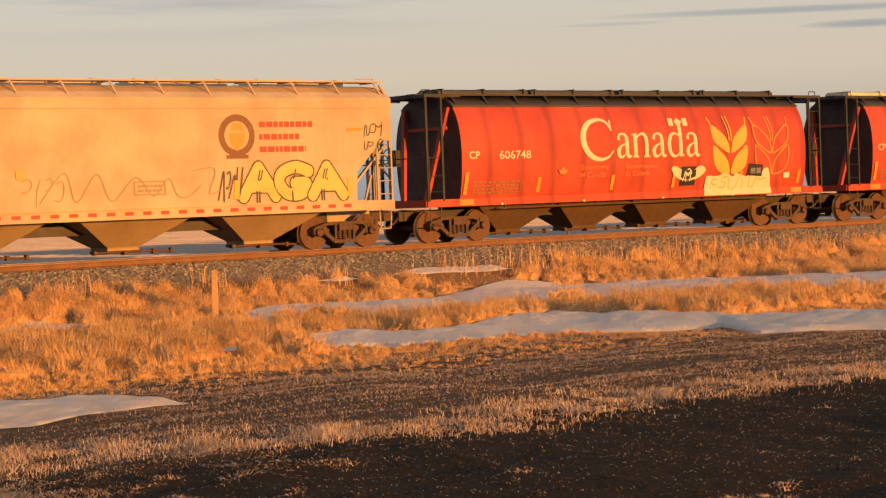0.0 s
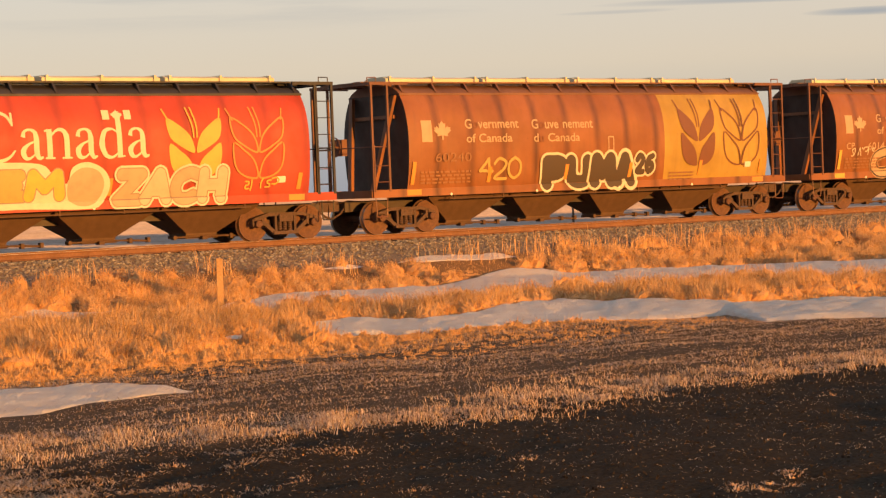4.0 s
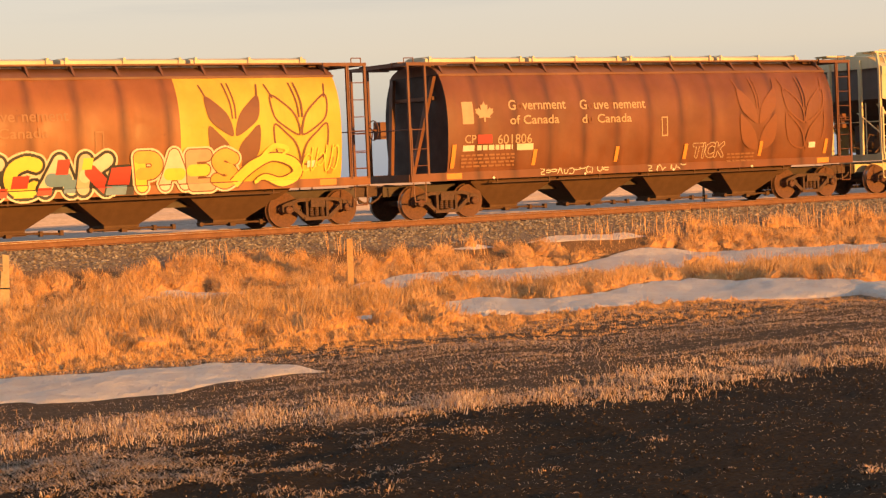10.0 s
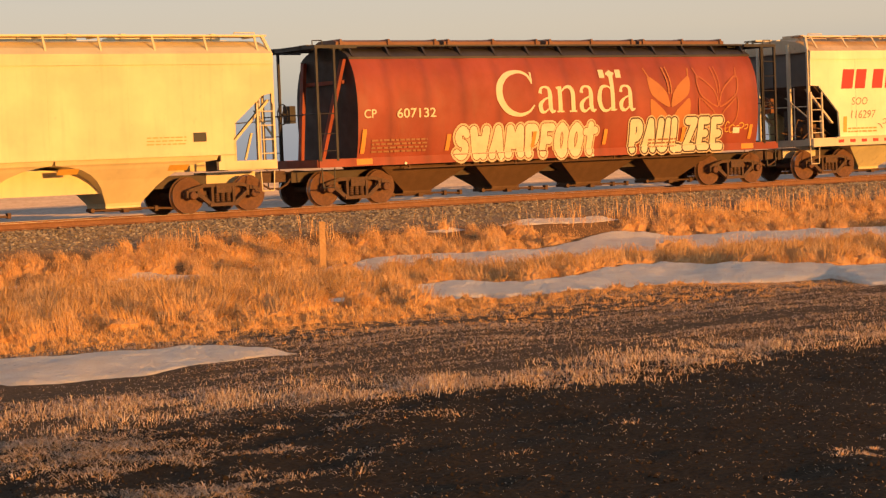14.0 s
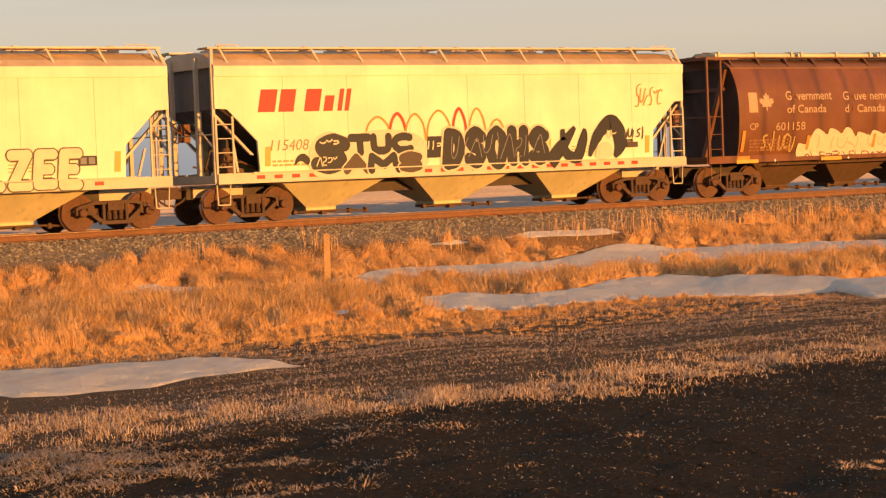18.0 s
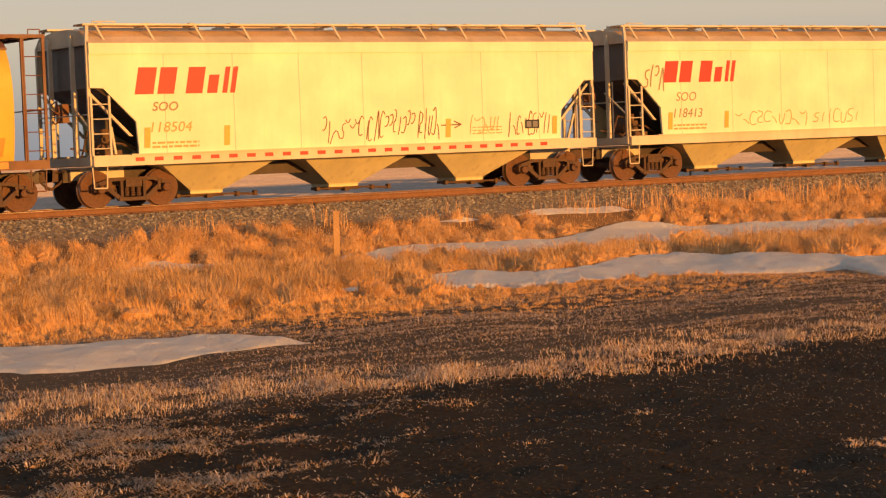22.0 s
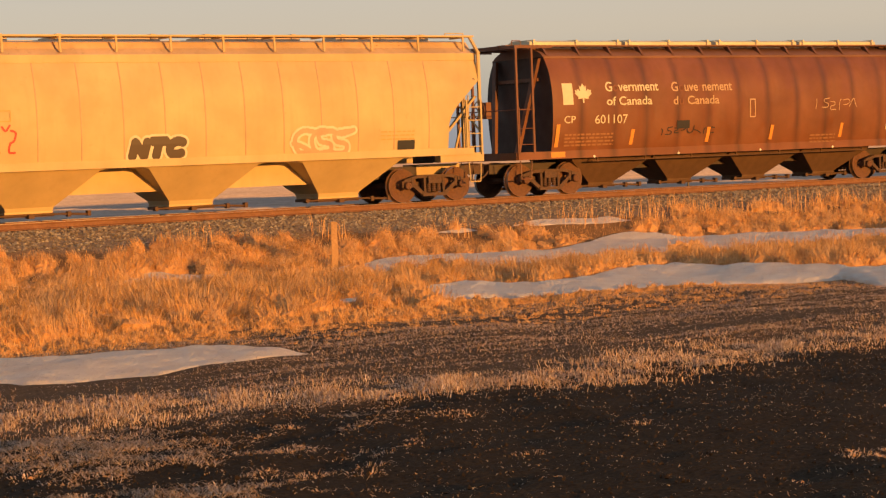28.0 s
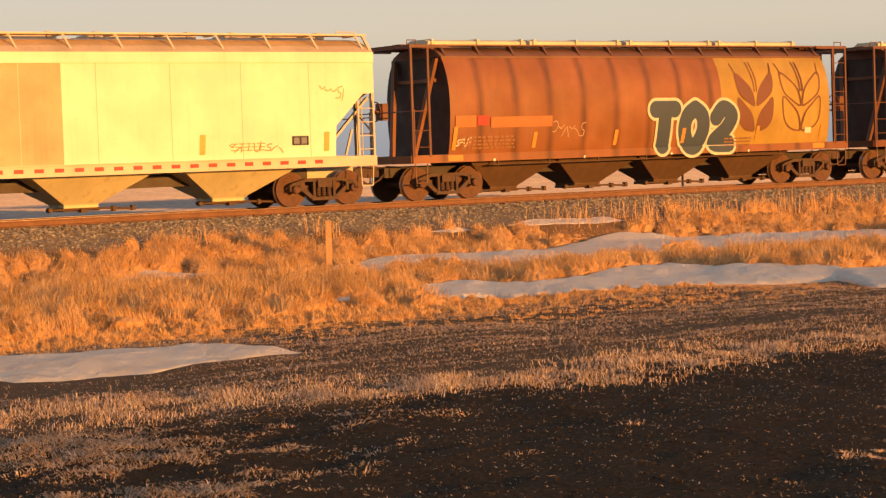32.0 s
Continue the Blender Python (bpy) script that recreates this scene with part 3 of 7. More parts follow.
def blades(name, x, y, h, lean, width, mat, label, category, rs, sink=0.02, ang=None, droop=0.0, lift=0.0):
    """Tapering bent blades, two faces each, in one mesh."""
    n = len(x)
    z = ground_z(x, y) - sink + lift
    a = rs.uniform(0, 2 * np.pi, n) if ang is None else ang
    face = rs.uniform(-0.9, 0.9, n)
    wx, wy = np.cos(face) * width, np.sin(face) * width
    lx, ly = np.cos(a) * lean * h, np.sin(a) * lean * h
    V = np.empty((n, 5, 3))
    V[:, 0] = np.stack([x - wx, y - wy, z], 1)
    V[:, 1] = np.stack([x + wx, y + wy, z], 1)
    mx, my, mz = x + lx * (0.35 + 0.12 * droop), y + ly * (0.35 + 0.12 * droop), z + h * (0.65 + 0.30 * droop)
    V[:, 2] = np.stack([mx + wx * 0.7, my + wy * 0.7, mz], 1)
    V[:, 3] = np.stack([mx - wx * 0.7, my - wy * 0.7, mz], 1)
    V[:, 4] = np.stack([x + lx, y + ly, z + h * np.clip(1 - (0.35 + 0.12 * droop) * lean, 0.12, 1)], 1)
    base = (np.arange(n) * 5)[:, None]
    quads, tris = base + np.array([[0, 1, 2, 3]]), base + np.array([[3, 2, 4]])
    me = bpy.data.meshes.new(name)
    me.vertices.add(n * 5)
    me.vertices.foreach_set("co", V.ravel())
    me.loops.add(n * 7)
    loops = np.concatenate([quads, tris], 1)
    me.loops.foreach_set("vertex_index", loops.ravel().astype(np.int32))
    me.polygons.add(n * 2)
    starts = (np.arange(n) * 7)[:, None] + np.array([[0, 4]])
    me.polygons.foreach_set("loop_start", starts.ravel().astype(np.int32))
    me.update(calc_edges=True)
    me.materials.append(mat)
    return tagged(new(name, me), label, category, kind="stuff")


def open_height(x, y, rs, loose=0.12):
    """How tall grass grows on the field side of a snow bed: low at its rim, taller away from it."""
    top = np.full(len(x), 9.0)
    for d in (5.0, 4.2, 3.4, 2.6, 1.9, 1.2, 0.7, 0.3):
        for ux, uy in ((0.58, 0.81), (-0.104, 0.995)):
            top = np.where(snow_inside(x + ux * d, y + uy * d, 0.85), np.minimum(top, 0.05 * d + 0.02), top)
    return np.where(rs.rand(len(x)) < loose, 9.0, top)


def tufts(name, cx, cy, count, radius, hmin, hmax, mat, label, rs, spread=0.9, width=0.004, low=True, core=0.0, comb=0.0):
    """Clumps whose outer blades droop outwards; with a core, matted domes carry the blades."""
    n = len(cx)
    size = rs.uniform(0.6, 1.3, n)
    if low:
        top = open_height(cx, cy, rs, 0.05)
        size = np.minimum(size, top / (hmax * (1.1 + 0.5 * core)))
        keep = size > 0.18
        cx, cy, size = cx[keep], cy[keep], size[keep]
        n = len(cx)
    r = radius * np.clip(size, 0.5, 1.3)
    rise = core * hmax * size
    if core:
        domes(name + "_mat", cx, cy, r, rise, rs)
    k = np.repeat(np.arange(n), count)
    ang, rad = rs.uniform(0, 2 * np.pi, len(k)), np.sqrt(rs.rand(len(k)))
    x, y = cx[k] + np.cos(ang) * rad * r[k], cy[k] + np.sin(ang) * rad * r[k]
    h = rs.uniform(hmin, hmax, len(k)) * size[k] * (1.08 - 0.5 * rad ** 2) * (1 - 0.5 * core)
    # each clump is combed its own way by the wind
    way = rs.choice([0.2, 2.9], n, p=[0.6, 0.4]) + rs.normal(0, 0.7, n)
    bx, by = np.cos(ang) * rad * (1 - comb) + np.cos(way)[k] * comb, np.sin(ang) * rad * (1 - comb) + np.sin(way)[k] * comb
    bend = np.arctan2(by, bx)
    lean = (0.15 + spread * np.clip(np.hypot(bx, by), 0, 1)) * rs.uniform(0.6, 1.3, len(k))
    return blades(name, x, y, h, lean, rs.uniform(0.6, 1.4, len(k)) * width, mat, label, "grass", rs, 0.02, bend + rs.normal(0, 0.35, len(k)), 0.4, rise[k] * np.sqrt(1 - rad ** 2) * 0.9)


def domes(name, cx, cy, r, rise, rs):
    """Lumpy matted hummocks of old grass."""
    n, a, rings = len(cx), 11, 4
    th = np.arange(a) / a * 2 * np.pi
    V = np.empty((n, rings * a + 1, 3))
    gz = ground_z(cx, cy)
    for i in range(rings):
        rho = 1.08 - 0.27 * i
        jit = rs.uniform(0.78, 1.22, (n, a))
        V[:, i * a:(i + 1) * a, 0] = cx[:, None] + np.cos(th + 0.28 * i) * rho * r[:, None] * jit
        V[:, i * a:(i + 1) * a, 1] = cy[:, None] + np.sin(th + 0.28 * i) * rho * r[:, None] * jit
        V[:, i * a:(i + 1) * a, 2] = ground_z(V[:, i * a:(i + 1) * a, 0].ravel(), V[:, i * a:(i + 1) * a, 1].ravel()).reshape(n, a) - 0.03 + rise[:, None] * math.sqrt(max(0.0, 1 - (rho / 1.09) ** 2)) * rs.uniform(0.75, 1.25, (n, a))
    V[:, -1] = np.stack([cx, cy, gz + rise * 0.95], 1)
    F = [(i * a + j, i * a + (j + 1) % a, (i + 1) * a + (j + 1) % a, (i + 1) * a + j) for i in range(rings - 1) for j in range(a)]
    m = rings * a + 1
    quads = (np.array(F)[None] + (np.arange(n) * m)[:, None, None]).reshape(-1, 4)
    caps = (np.array([((rings - 1) * a + j, (rings - 1) * a + (j + 1) % a, m - 1) for j in range(a)])[None] + (np.arange(n) * m)[:, None, None]).reshape(-1, 3)
    me = bpy.data.meshes.new(name)
    me.from_pydata(V.reshape(-1, 3).tolist(), [], quads.tolist() + caps.tolist())
    me.materials.append(MAT["tussock"])
    tagged(new(name, me), "matted hummocks of dry golden grass", "grass", kind="stuff")


def build_plants():
    rs = np.random.RandomState(11)
    # clumped grass on the bank and in the ditch
    x, y = wedge(7800, -22.0, -4.2, rs)
    ok = ~snow_inside(x, y, 0.95) & (value_noise(x, y, 0.9, 21) + 0.3 * rs.rand(len(x)) > 0.42) & ~((np.abs(0.836 * (x - 23.35) - 0.549 * (y + 8.2)) < 0.42) & (y < -7.9) & (y > -11.2))
    ok &= (y < -5.3) | (rs.rand(len(x)) < 0.45 * value_noise(x, y, 1.6, 23) + 0.05)
    x, y = x[ok], y[ok]
    tufts("ditch_grass", x, y, 95, 0.24, 0.15, 0.38, MAT["grass"], "thick clumps of dry golden grass in the ditch", rs, 1.3, 0.0034, True, 0.55, 0.5)
    # short grass filling in between
    x, y = wedge(120000, -23.3, -4.2, rs)
    ok = ~snow_inside(x, y, 0.97) & ((y < -5.0) | (rs.rand(len(x)) < 0.5))
    x, y = x[ok], y[ok]
    n = len(x)
    blades("verge_grass", x, y, np.minimum(rs.uniform(0.03, 0.14, n), open_height(x, y, rs, 0.05)), rs.uniform(0.1, 1.4, n), rs.uniform(0.0025, 0.0045, n), MAT["grass"], "short dry golden grass on the verge", "grass", rs)
    # low tufted fringe between grass and stubble
    x, y = wedge(17000, -25.4, -18.0, rs)
    edge = np.clip((y + 25.4 + 2.0 * value_noise(x, y, 1.2, 5)) / 4.0, 0, 1) ** 1.3
    ok = ~snow_inside(x, y, 1.0) & (rs.rand(len(x)) < edge * (0.35 + 0.9 * value_noise(x, y, 0.4, 6)))
    x, y = x[ok], y[ok]
    out = y < -22.9
    tufts("edge_grass", x[out], y[out], 16, 0.06, 0.03, 0.07, MAT["grass"], "sparse low grass at the stubble edge", rs, 1.3, 0.0036, True, 0.3)
    x, y = x[~out], y[~out]
    tufts("fringe_grass", x, y, 22, 0.085, 0.05, 0.125, MAT["grass"], "low tufted dry grass along the field edge", rs, 1.2, 0.0042, True, 0.6)
    # low frosted stubble in rows along the field
    x, y = wedge(330000, -31.2, -22.6, rs)
    row = 0.36
    y = np.round(y / row) * row + rs.normal(0, 0.08, len(y)) + 0.07 * np.sin(x * 0.8)
    ok = ~snow_inside(x, y, 1.0) & (rs.rand(len(x)) < 0.10 + 1.3 * value_noise(x * 0.12, y, 0.33, 34) * (0.4 + 0.8 * value_noise(x, y, 0.9, 31)))
    x, y = x[ok], y[ok]
    n = len(x)
    tall = 0.5 + 1.0 * value_noise(x * 0.25, y, 0.7, 33)
    blades("stubble_rows", x, y, np.minimum(rs.uniform(0.012, 0.065, n) * tall, open_height(x, y, rs, 0.1)), rs.uniform(0.2, 2.6, n), rs.uniform(0.0024, 0.0056, n), MAT["rowstub"], "short frosted cereal stubble in rows", "stubble", rs)
    # taller stubble along the edge of the tilled soil
    x, y = wedge(240000, -32.4, -27.2, rs)
    mid = -30.4 + 0.35 * np.sin(x * 0.9) + 0.9 * np.clip((11 - x) / 6, -0.3, 1)
    ok = rs.rand(len(x)) < np.exp(-((y - mid) / np.where(y > mid, 0.9, 0.68)) ** 2) * np.clip(2.6 * value_noise(x, y, 0.32, 41) - 0.55, 0.06, 0.85)
    x, y = x[ok], y[ok]
    n = len(x)
    blades("tall_stubble", x, y, rs.uniform(0.03, 0.125, n) * (0.5 + 0.8 * value_noise(x, y, 0.4, 42)), rs.uniform(0.1, 1.6, n), rs.uniform(0.0018, 0.0044, n), MAT["stubble"], "taller pale stubble along the tilled soil", "stubble", rs)
    # straw and chaff scattered on the tilled soil
    x, y = wedge(260000, -43.5, -30.6, rs, 0.8)
    left = np.clip((0.60 * (y + 46.6) - x) / 2 + 0.5, 0.08, 1.0)
    lit = value_noise(x * 0.55, y * 1.5, 0.9, 51) * 0.6 + value_noise(x * 0.7, y * 1.3, 0.22, 52) * 0.4
    mats = np.clip((lit - 0.55) * 7.0, 0, 1) * left
    mats = np.maximum(mats, np.exp(-((y + 31.9) / 0.55) ** 2) * np.clip((0.70 * (y + 46.6) - x) / 1.5, 0, 1) * np.clip((lit - 0.40) * 6.0, 0, 1))
    ok = rs.rand(len(x)) < np.clip(mats, 0.075, 1)
    x, y, mats = x[ok], y[ok], mats[ok]
    n = len(x)
    blades("straw_litter", x, y, rs.uniform(0.006, 0.024, n) * (0.8 + 1.9 * mats), rs.uniform(1.0, 4.5, n), rs.uniform(0.0016, 0.0045, n), MAT["chaff"], "broken straw lying on dark soil", "straw", rs, 0.0)
    # straw clumps that stand up from the soil
    cx, cy = wedge(3600, -42.5, -30.8, rs)
    spot = value_noise(cx * 0.55, cy * 1.5, 0.9, 51) * 0.6 + value_noise(cx * 0.7, cy * 1.3, 0.22, 52) * 0.4
    keep = rs.rand(len(cx)) < np.clip((0.66 * (cy + 46.6) - cx) / 3 + 0.4, 0.035, 1) * np.clip((spot - 0.46) * 5.0, 0.05, 1)
    cx, cy = np.concatenate([cx[keep], [10.45, 10.62, 10.8, 11.0, 11.25, 11.4, 10.05, 9.6]]), np.concatenate([cy[keep], [-36.45, -36.35, -36.5, -36.3, -36.25, -36.1, -36.6, -36.8]])
    tufts("straw_clumps", cx, cy, 46, 0.14, 0.018, 0.055, MAT["stubble"], "small clumps of straw rooted in tilled soil", rs, 2.4, 0.0032, False, 0.15)
    # low orange tangles of straw
    gx, gy = np.array([10.45, 10.58, 10.66, 10.95, 11.05, 11.3, 11.42]), np.array([-36.45, -36.3, -36.5, -36.3, -36.42, -36.2, -36.05])
    tufts("straw_tangle", gx, gy, 40, 0.055, 0.02, 0.05, MAT["stubble"], "low orange tangles of straw on the soil", rs, 1.9, 0.004, False, 0.35)
    # clods
    x, y = wedge(26000, -43.5, -30.5, rs, 0.8)
    n = len(x)
    s = 0.005 + 0.015 * rs.rand(n) ** 2
    octa = np.array([(1, 0, 0), (-1, 0, 0), (0, 1, 0), (0, -1, 0), (0, 0, 1), (0, 0, -1)], float)
    faces = np.array([(0, 2, 4), (2, 1, 4), (1, 3, 4), (3, 0, 4), (2, 0, 5), (1, 2, 5), (3, 1, 5), (0, 3, 5)])
    V = (octa[None] * rs.uniform(0.5, 1.3, (n, 6, 3)) + rs.normal(0, 0.2, (n, 6, 3))) * s[:, None, None] + np.stack([x, y, ground_z(x, y)], 1)[:, None]
    F = (faces[None] + (np.arange(n) * 6)[:, None, None]).reshape(-1, 3)
    me = bpy.data.meshes.new("soil_clods")
    me.from_pydata(V.reshape(-1, 3).tolist(), [], F.tolist())
    me.materials.append(MAT["clod"])
    tagged(new("soil_clods", me), "crumbled dark clods of tilled earth", "soil", kind="stuff")
    # tall thin stalks beside the ballast
    x = np.concatenate([rs.normal(c, s, k) for c, s, k in ((33, 0.5, 40), (36, 1.6, 170), (40, 2.2, 270), (45, 3, 270), (25.5, 0.15, 34), (22.0, 0.12, 28), (29, 0.2, 34), (50, 3, 140))])
    y = rs.uniform(-5.4, -3.9, len(x))
    n = len(x)
    blades("tall_stalks", x, y, rs.uniform(0.25, 0.75, n), rs.uniform(0.05, 0.45, n), rs.uniform(0.004, 0.008, n), MAT["grass"], "tall thin dry stalks beside the ballast", "grass", rs)
    # broad drooping tufts
    cx, cy = np.array([28.5, 28.9, 28.2, 19.5, 13.2]), np.array([-16.0, -15.7, -15.8, -12.0, -14.0])
    tufts("broad_tuft", cx, cy, 420, 0.42, 0.2, 0.45, MAT["grass"], "broad drooping tuft of dry grass", rs, 1.1, 0.005, False)


build_plants()


def build_far_field():
    """Stubble rows of the field beyond the track, low ridges that catch the sun."""
    rs = np.random.RandomState(77)
    V, F = [], []
    y = 24.0
    while y < 520:
        xs = np.linspace(-60 + 0.2 * y, 120 + 1.6 * y, 50)
        h = 0.07 + 0.0006 * y
        w = 0.10 + 0.0009 * y
        n = len(V)
        for x in xs:
            k = h * rs.uniform(0.6, 1.2)
            V += [(x, y - w, -1.02), (x, y, -1.0 + k), (x, y + 3 * w, -1.02)]
        for i in range(len(xs) - 1):
            a = n + i * 3
            F += [(a, a + 3, a + 4, a + 1), (a + 1, a + 4, a + 5, a + 2)]
        y += 1.1 + 0.012 * y
    me = bpy.data.meshes.new("far_stubble")
    me.from_pydata(V, [], F)
    me.materials.append(grit("frosty_far_stubble", (0.46, 0.36, 0.29), (0.56, 0.45, 0.38), 3.0, 0.95))
    tagged(new("far_stubble", me), "frosty tan stubble rows of the far field", "field", kind="stuff")


build_far_field()


def build_posts():
    p = tagged(new("fence_post"), "weathered square wooden post standing in ditch grass", "post")
    gz = float(ground_z(23.35, -8.2))
    f = Form().prism([(-0.072, -0.3), (0.072, -0.3), (0.068, 1.10), (-0.066, 1.12)], -0.06, 0.06)
    part("shaft", f.mesh("shaft", MAT["wood"]), p)
    p.location = (23.35, -8.2, gz)
    p.rotation_euler = (0, radians(0.6), radians(-28))
    q = tagged(new("survey_stake"), "pale double-board wooden stake leaning in dry grass", "stake")
    part("board", Form().prism([(-0.06, -0.3), (0.06, -0.3), (0.06, 1.28), (-0.06, 1.3)], -0.025, 0.025).mesh("board", MAT["palewood"]), q)
    part("board", Form().prism([(-0.17, -0.3), (-0.08, -0.3), (-0.03, 0.95), (-0.09, 0.97)], -0.05, -0.026).mesh("board", MAT["palewood"]), q)
    part("wire", Form().box((-0.13, -0.054, 0.62), (0.064, 0.028, 0.65)).mesh("wire", MAT["black"]), q, "dark wire tie")
    q.location = (14.75, -9.4, float(ground_z(14.75, -9.4)))
    q.rotation_euler = (0, radians(1.5), radians(-30))
    m = tagged(new("marker_post"), "thin steel marker post beside the far rail", "post")
    part("shaft", Form().prism([(-0.035, -0.3), (0.035, -0.3), (0.03, 1.55), (-0.03, 1.55)], -0.02, 0.02).mesh("shaft", MAT["endgrey"]), m)
    part("cap", Form().box((-0.045, -0.03, 1.55), (0.045, 0.03, 1.6)).mesh("cap", MAT["frame"]), m)
    m.location = (44.67, 4.0, float(ground_z(44.67, 4.0)))


build_posts()


# ---- bogies and couplers, shared by all cars ----
def wheelset_mesh():
    f = Form()
    for s in (-1, 1):
        prof = [(0.0, 0.09), (0.10, 0.085), (0.12, 0.03), (0.30, 0.035), (0.37, 0.07), (0.455, 0.07), (0.46, -0.04), (0.485, -0.045), (0.485, -0.07), (0.37, -0.07), (0.31, -0.03), (0.12, -0.06), (0.08, -0.09)]
        g = Form().lathe(prof, 30)
        f.add([(x, s * (0.75 + y), z) for x, y, z in g.v], g.f)
        h = Form().lathe([(0.0, 0.12), (0.085, 0.12), (0.105, 0.10), (0.11, 0.0), (0.09, -0.08)], 14)
        f.add([(x, s * (1.03 + y), z) for x, y, z in h.v], h.f)
        for i in range(3):
            a = i * 2.094
            f.tube((0.05 * math.cos(a), s * 1.15, 0.05 * math.sin(a)), (0.05 * math.cos(a), s * 1.165, 0.05 * math.sin(a)), 0.018)
    f.tube((0, -0.75, 0), (0, 0.75, 0), 0.08, 12)
    me = f.mesh("wheelset", [MAT["wheel"], MAT["shine"]], True)
    for p in me.polygons:
        c = p.center
        r = math.hypot(c.x, c.z)
        if r > 0.45 and abs(abs(p.normal.y)) < 0.5:
            p.material_index = 1
    return me


def side_frame_mesh():
    f = Form()
    a, b = 0.05, -0.05
    f.prism([(-1.04, 0.55), (-1.0, 0.62), (-0.55, 0.745), (0.55, 0.745), (1.0, 0.62), (1.04, 0.55), (0.98, 0.54), (0.54, 0.655), (-0.54, 0.655), (-0.98, 0.54)], b, a)
    f.prism([(-0.40, 0.16), (0.40, 0.16), (0.40, 0.25), (-0.40, 0.25)], b - 0.03, a + 0.03)
    for s in (-1, 1):
        f.prism([(s * 0.36, 0.16), (s * 0.74, 0.46), (s * 0.70, 0.56), (s * 0.32, 0.26)], b, a)
        f.prism([(s * 0.27, 0.25), (s * 0.345, 0.25), (s * 0.345, 0.66), (s * 0.27, 0.66)], b, a)
        f.prism([(s * 0.69, 0.42), (s * 0.755, 0.40), (s * 0.755, 0.66), (s * 0.67, 0.68)], b - 0.01, a + 0.01)
        f.prism([(s * 1.01, 0.40), (s * 1.06, 0.41), (s * 1.06, 0.58), (s * 1.0, 0.60)], b - 0.01, a + 0.01)
        f.prism([(s * 0.77, 0.565), (s * 1.0, 0.565), (s * 1.0, 0.61), (s * 0.77, 0.66)], b - 0.02, a + 0.02)
    return f.mesh("side_frame", MAT["steel"])


def spring_mesh():
    """One coil spring of a bogie."""
    g = Form().lathe([(0.0, -0.13)] + [(0.07 if k % 2 else 0.052, -0.13 + 0.026 * k) for k in range(11)] + [(0.0, 0.13)], 9)
    return Form().add([(x, z, y + 0.40) for x, y, z in g.v], g.f).mesh("spring", MAT["steel"])


def bolster_mesh():
    f = Form().prism([(-0.22, 0.50), (0.22, 0.50), (0.22, 0.70), (-0.22, 0.70)], -1.1, 1.1)
    f.tube((0, 0, 0.68), (0, 0, 0.86), 0.22, 14)
    for s in (-1, 1):
        f.box((s * 0.36 - 0.03, -0.85, 0.36), (s * 0.36 + 0.03, 0.85, 0.46))
        for y in (-0.75, 0.75):
            f.box((s * 0.385 - 0.05, y - 0.06, 0.30), (s * 0.385 + 0.05, y + 0.06, 0.56))
    return f.mesh("bolster", MAT["steel"])


def coupler_mesh(s):
    f = Form().box((min(s * 0.0, s * -0.75), -0.07, 0.76), (max(s * 0.0, s * -0.75), 0.07, 0.92))
    f.prism([(s * -0.30, 0.70), (s * 0.03, 0.68), (s * 0.06, 1.0), (s * -0.30, 0.98)], -0.15, 0.12)
    f.prism([(s * -0.08, 0.70), (s * 0.10, 0.72), (s * 0.10, 0.97), (s * -0.08, 0.98)], 0.02, 0.17)
    f.path([(s * -0.5, -0.25, 0.86), (s * -0.25, -0.27, 0.62), (s * -0.02, -0.25, 0.50), (s * 0.03, -0.22, 0.52)], 0.028)
    f.path([(s * -0.45, -1.15, 0.95), (s * -0.42, -0.4, 0.98), (s * -0.2, -0.1, 0.88)], 0.014)
    return f.mesh("coupler", MAT["steel"])


def running_gear(car, L, centres):
    """Two bogies, four wheelsets and two couplers. Returns the wheelsets with their places."""
    wheels = []
    for s in (-1, 1):
        b = part("bogie", kept("bolster", bolster_mesh), car, "rust-brown cast steel bogie", (s * centres, 0, 0))
        for y in (-1.0, 1.0):
            part("side_frame", kept("side_frame", side_frame_mesh), b, at=(0, y, 0))
            for x in (-0.16, 0.0, 0.16):
                part("spring", kept("spring", spring_mesh), b, at=(x, y, 0))
        for a in (-0.889, 0.889):
            w = part("wheelset", kept("wheelset", wheelset_mesh), car, "rusty wheels with bright worn treads", (s * centres + a, 0, 0.457))
            wheels.append((w, s * centres + a))
        part("coupler", kept(("coupler", s), lambda: coupler_mesh(s)), car, at=(s * (L / 2 - 0.05), 0, 0))
    return wheels


def ladder_mesh(x0, x1, y, z0, z1, step, mat, r=0.016, rail=0.028):
    f = Form()
    for x in (x0, x1):
        f.box((x - rail, y - 0.02, z0), (x + rail, y + 0.02, z1))
    n = int((z1 - z0) / step)
    for k in range(n):
        z = z0 + step * (k + 0.6)
        f.tube((x0, y, z), (x1, y, z), r)
    return f.mesh("ladder", mat)


def stirrup_mesh(x, y, mat):
    return Form().path([(x - 0.2, y, 1.02), (x - 0.17, y, 0.5), (x + 0.17, y, 0.5), (x + 0.2, y, 1.02)], 0.018).mesh("stirrup_step", mat)


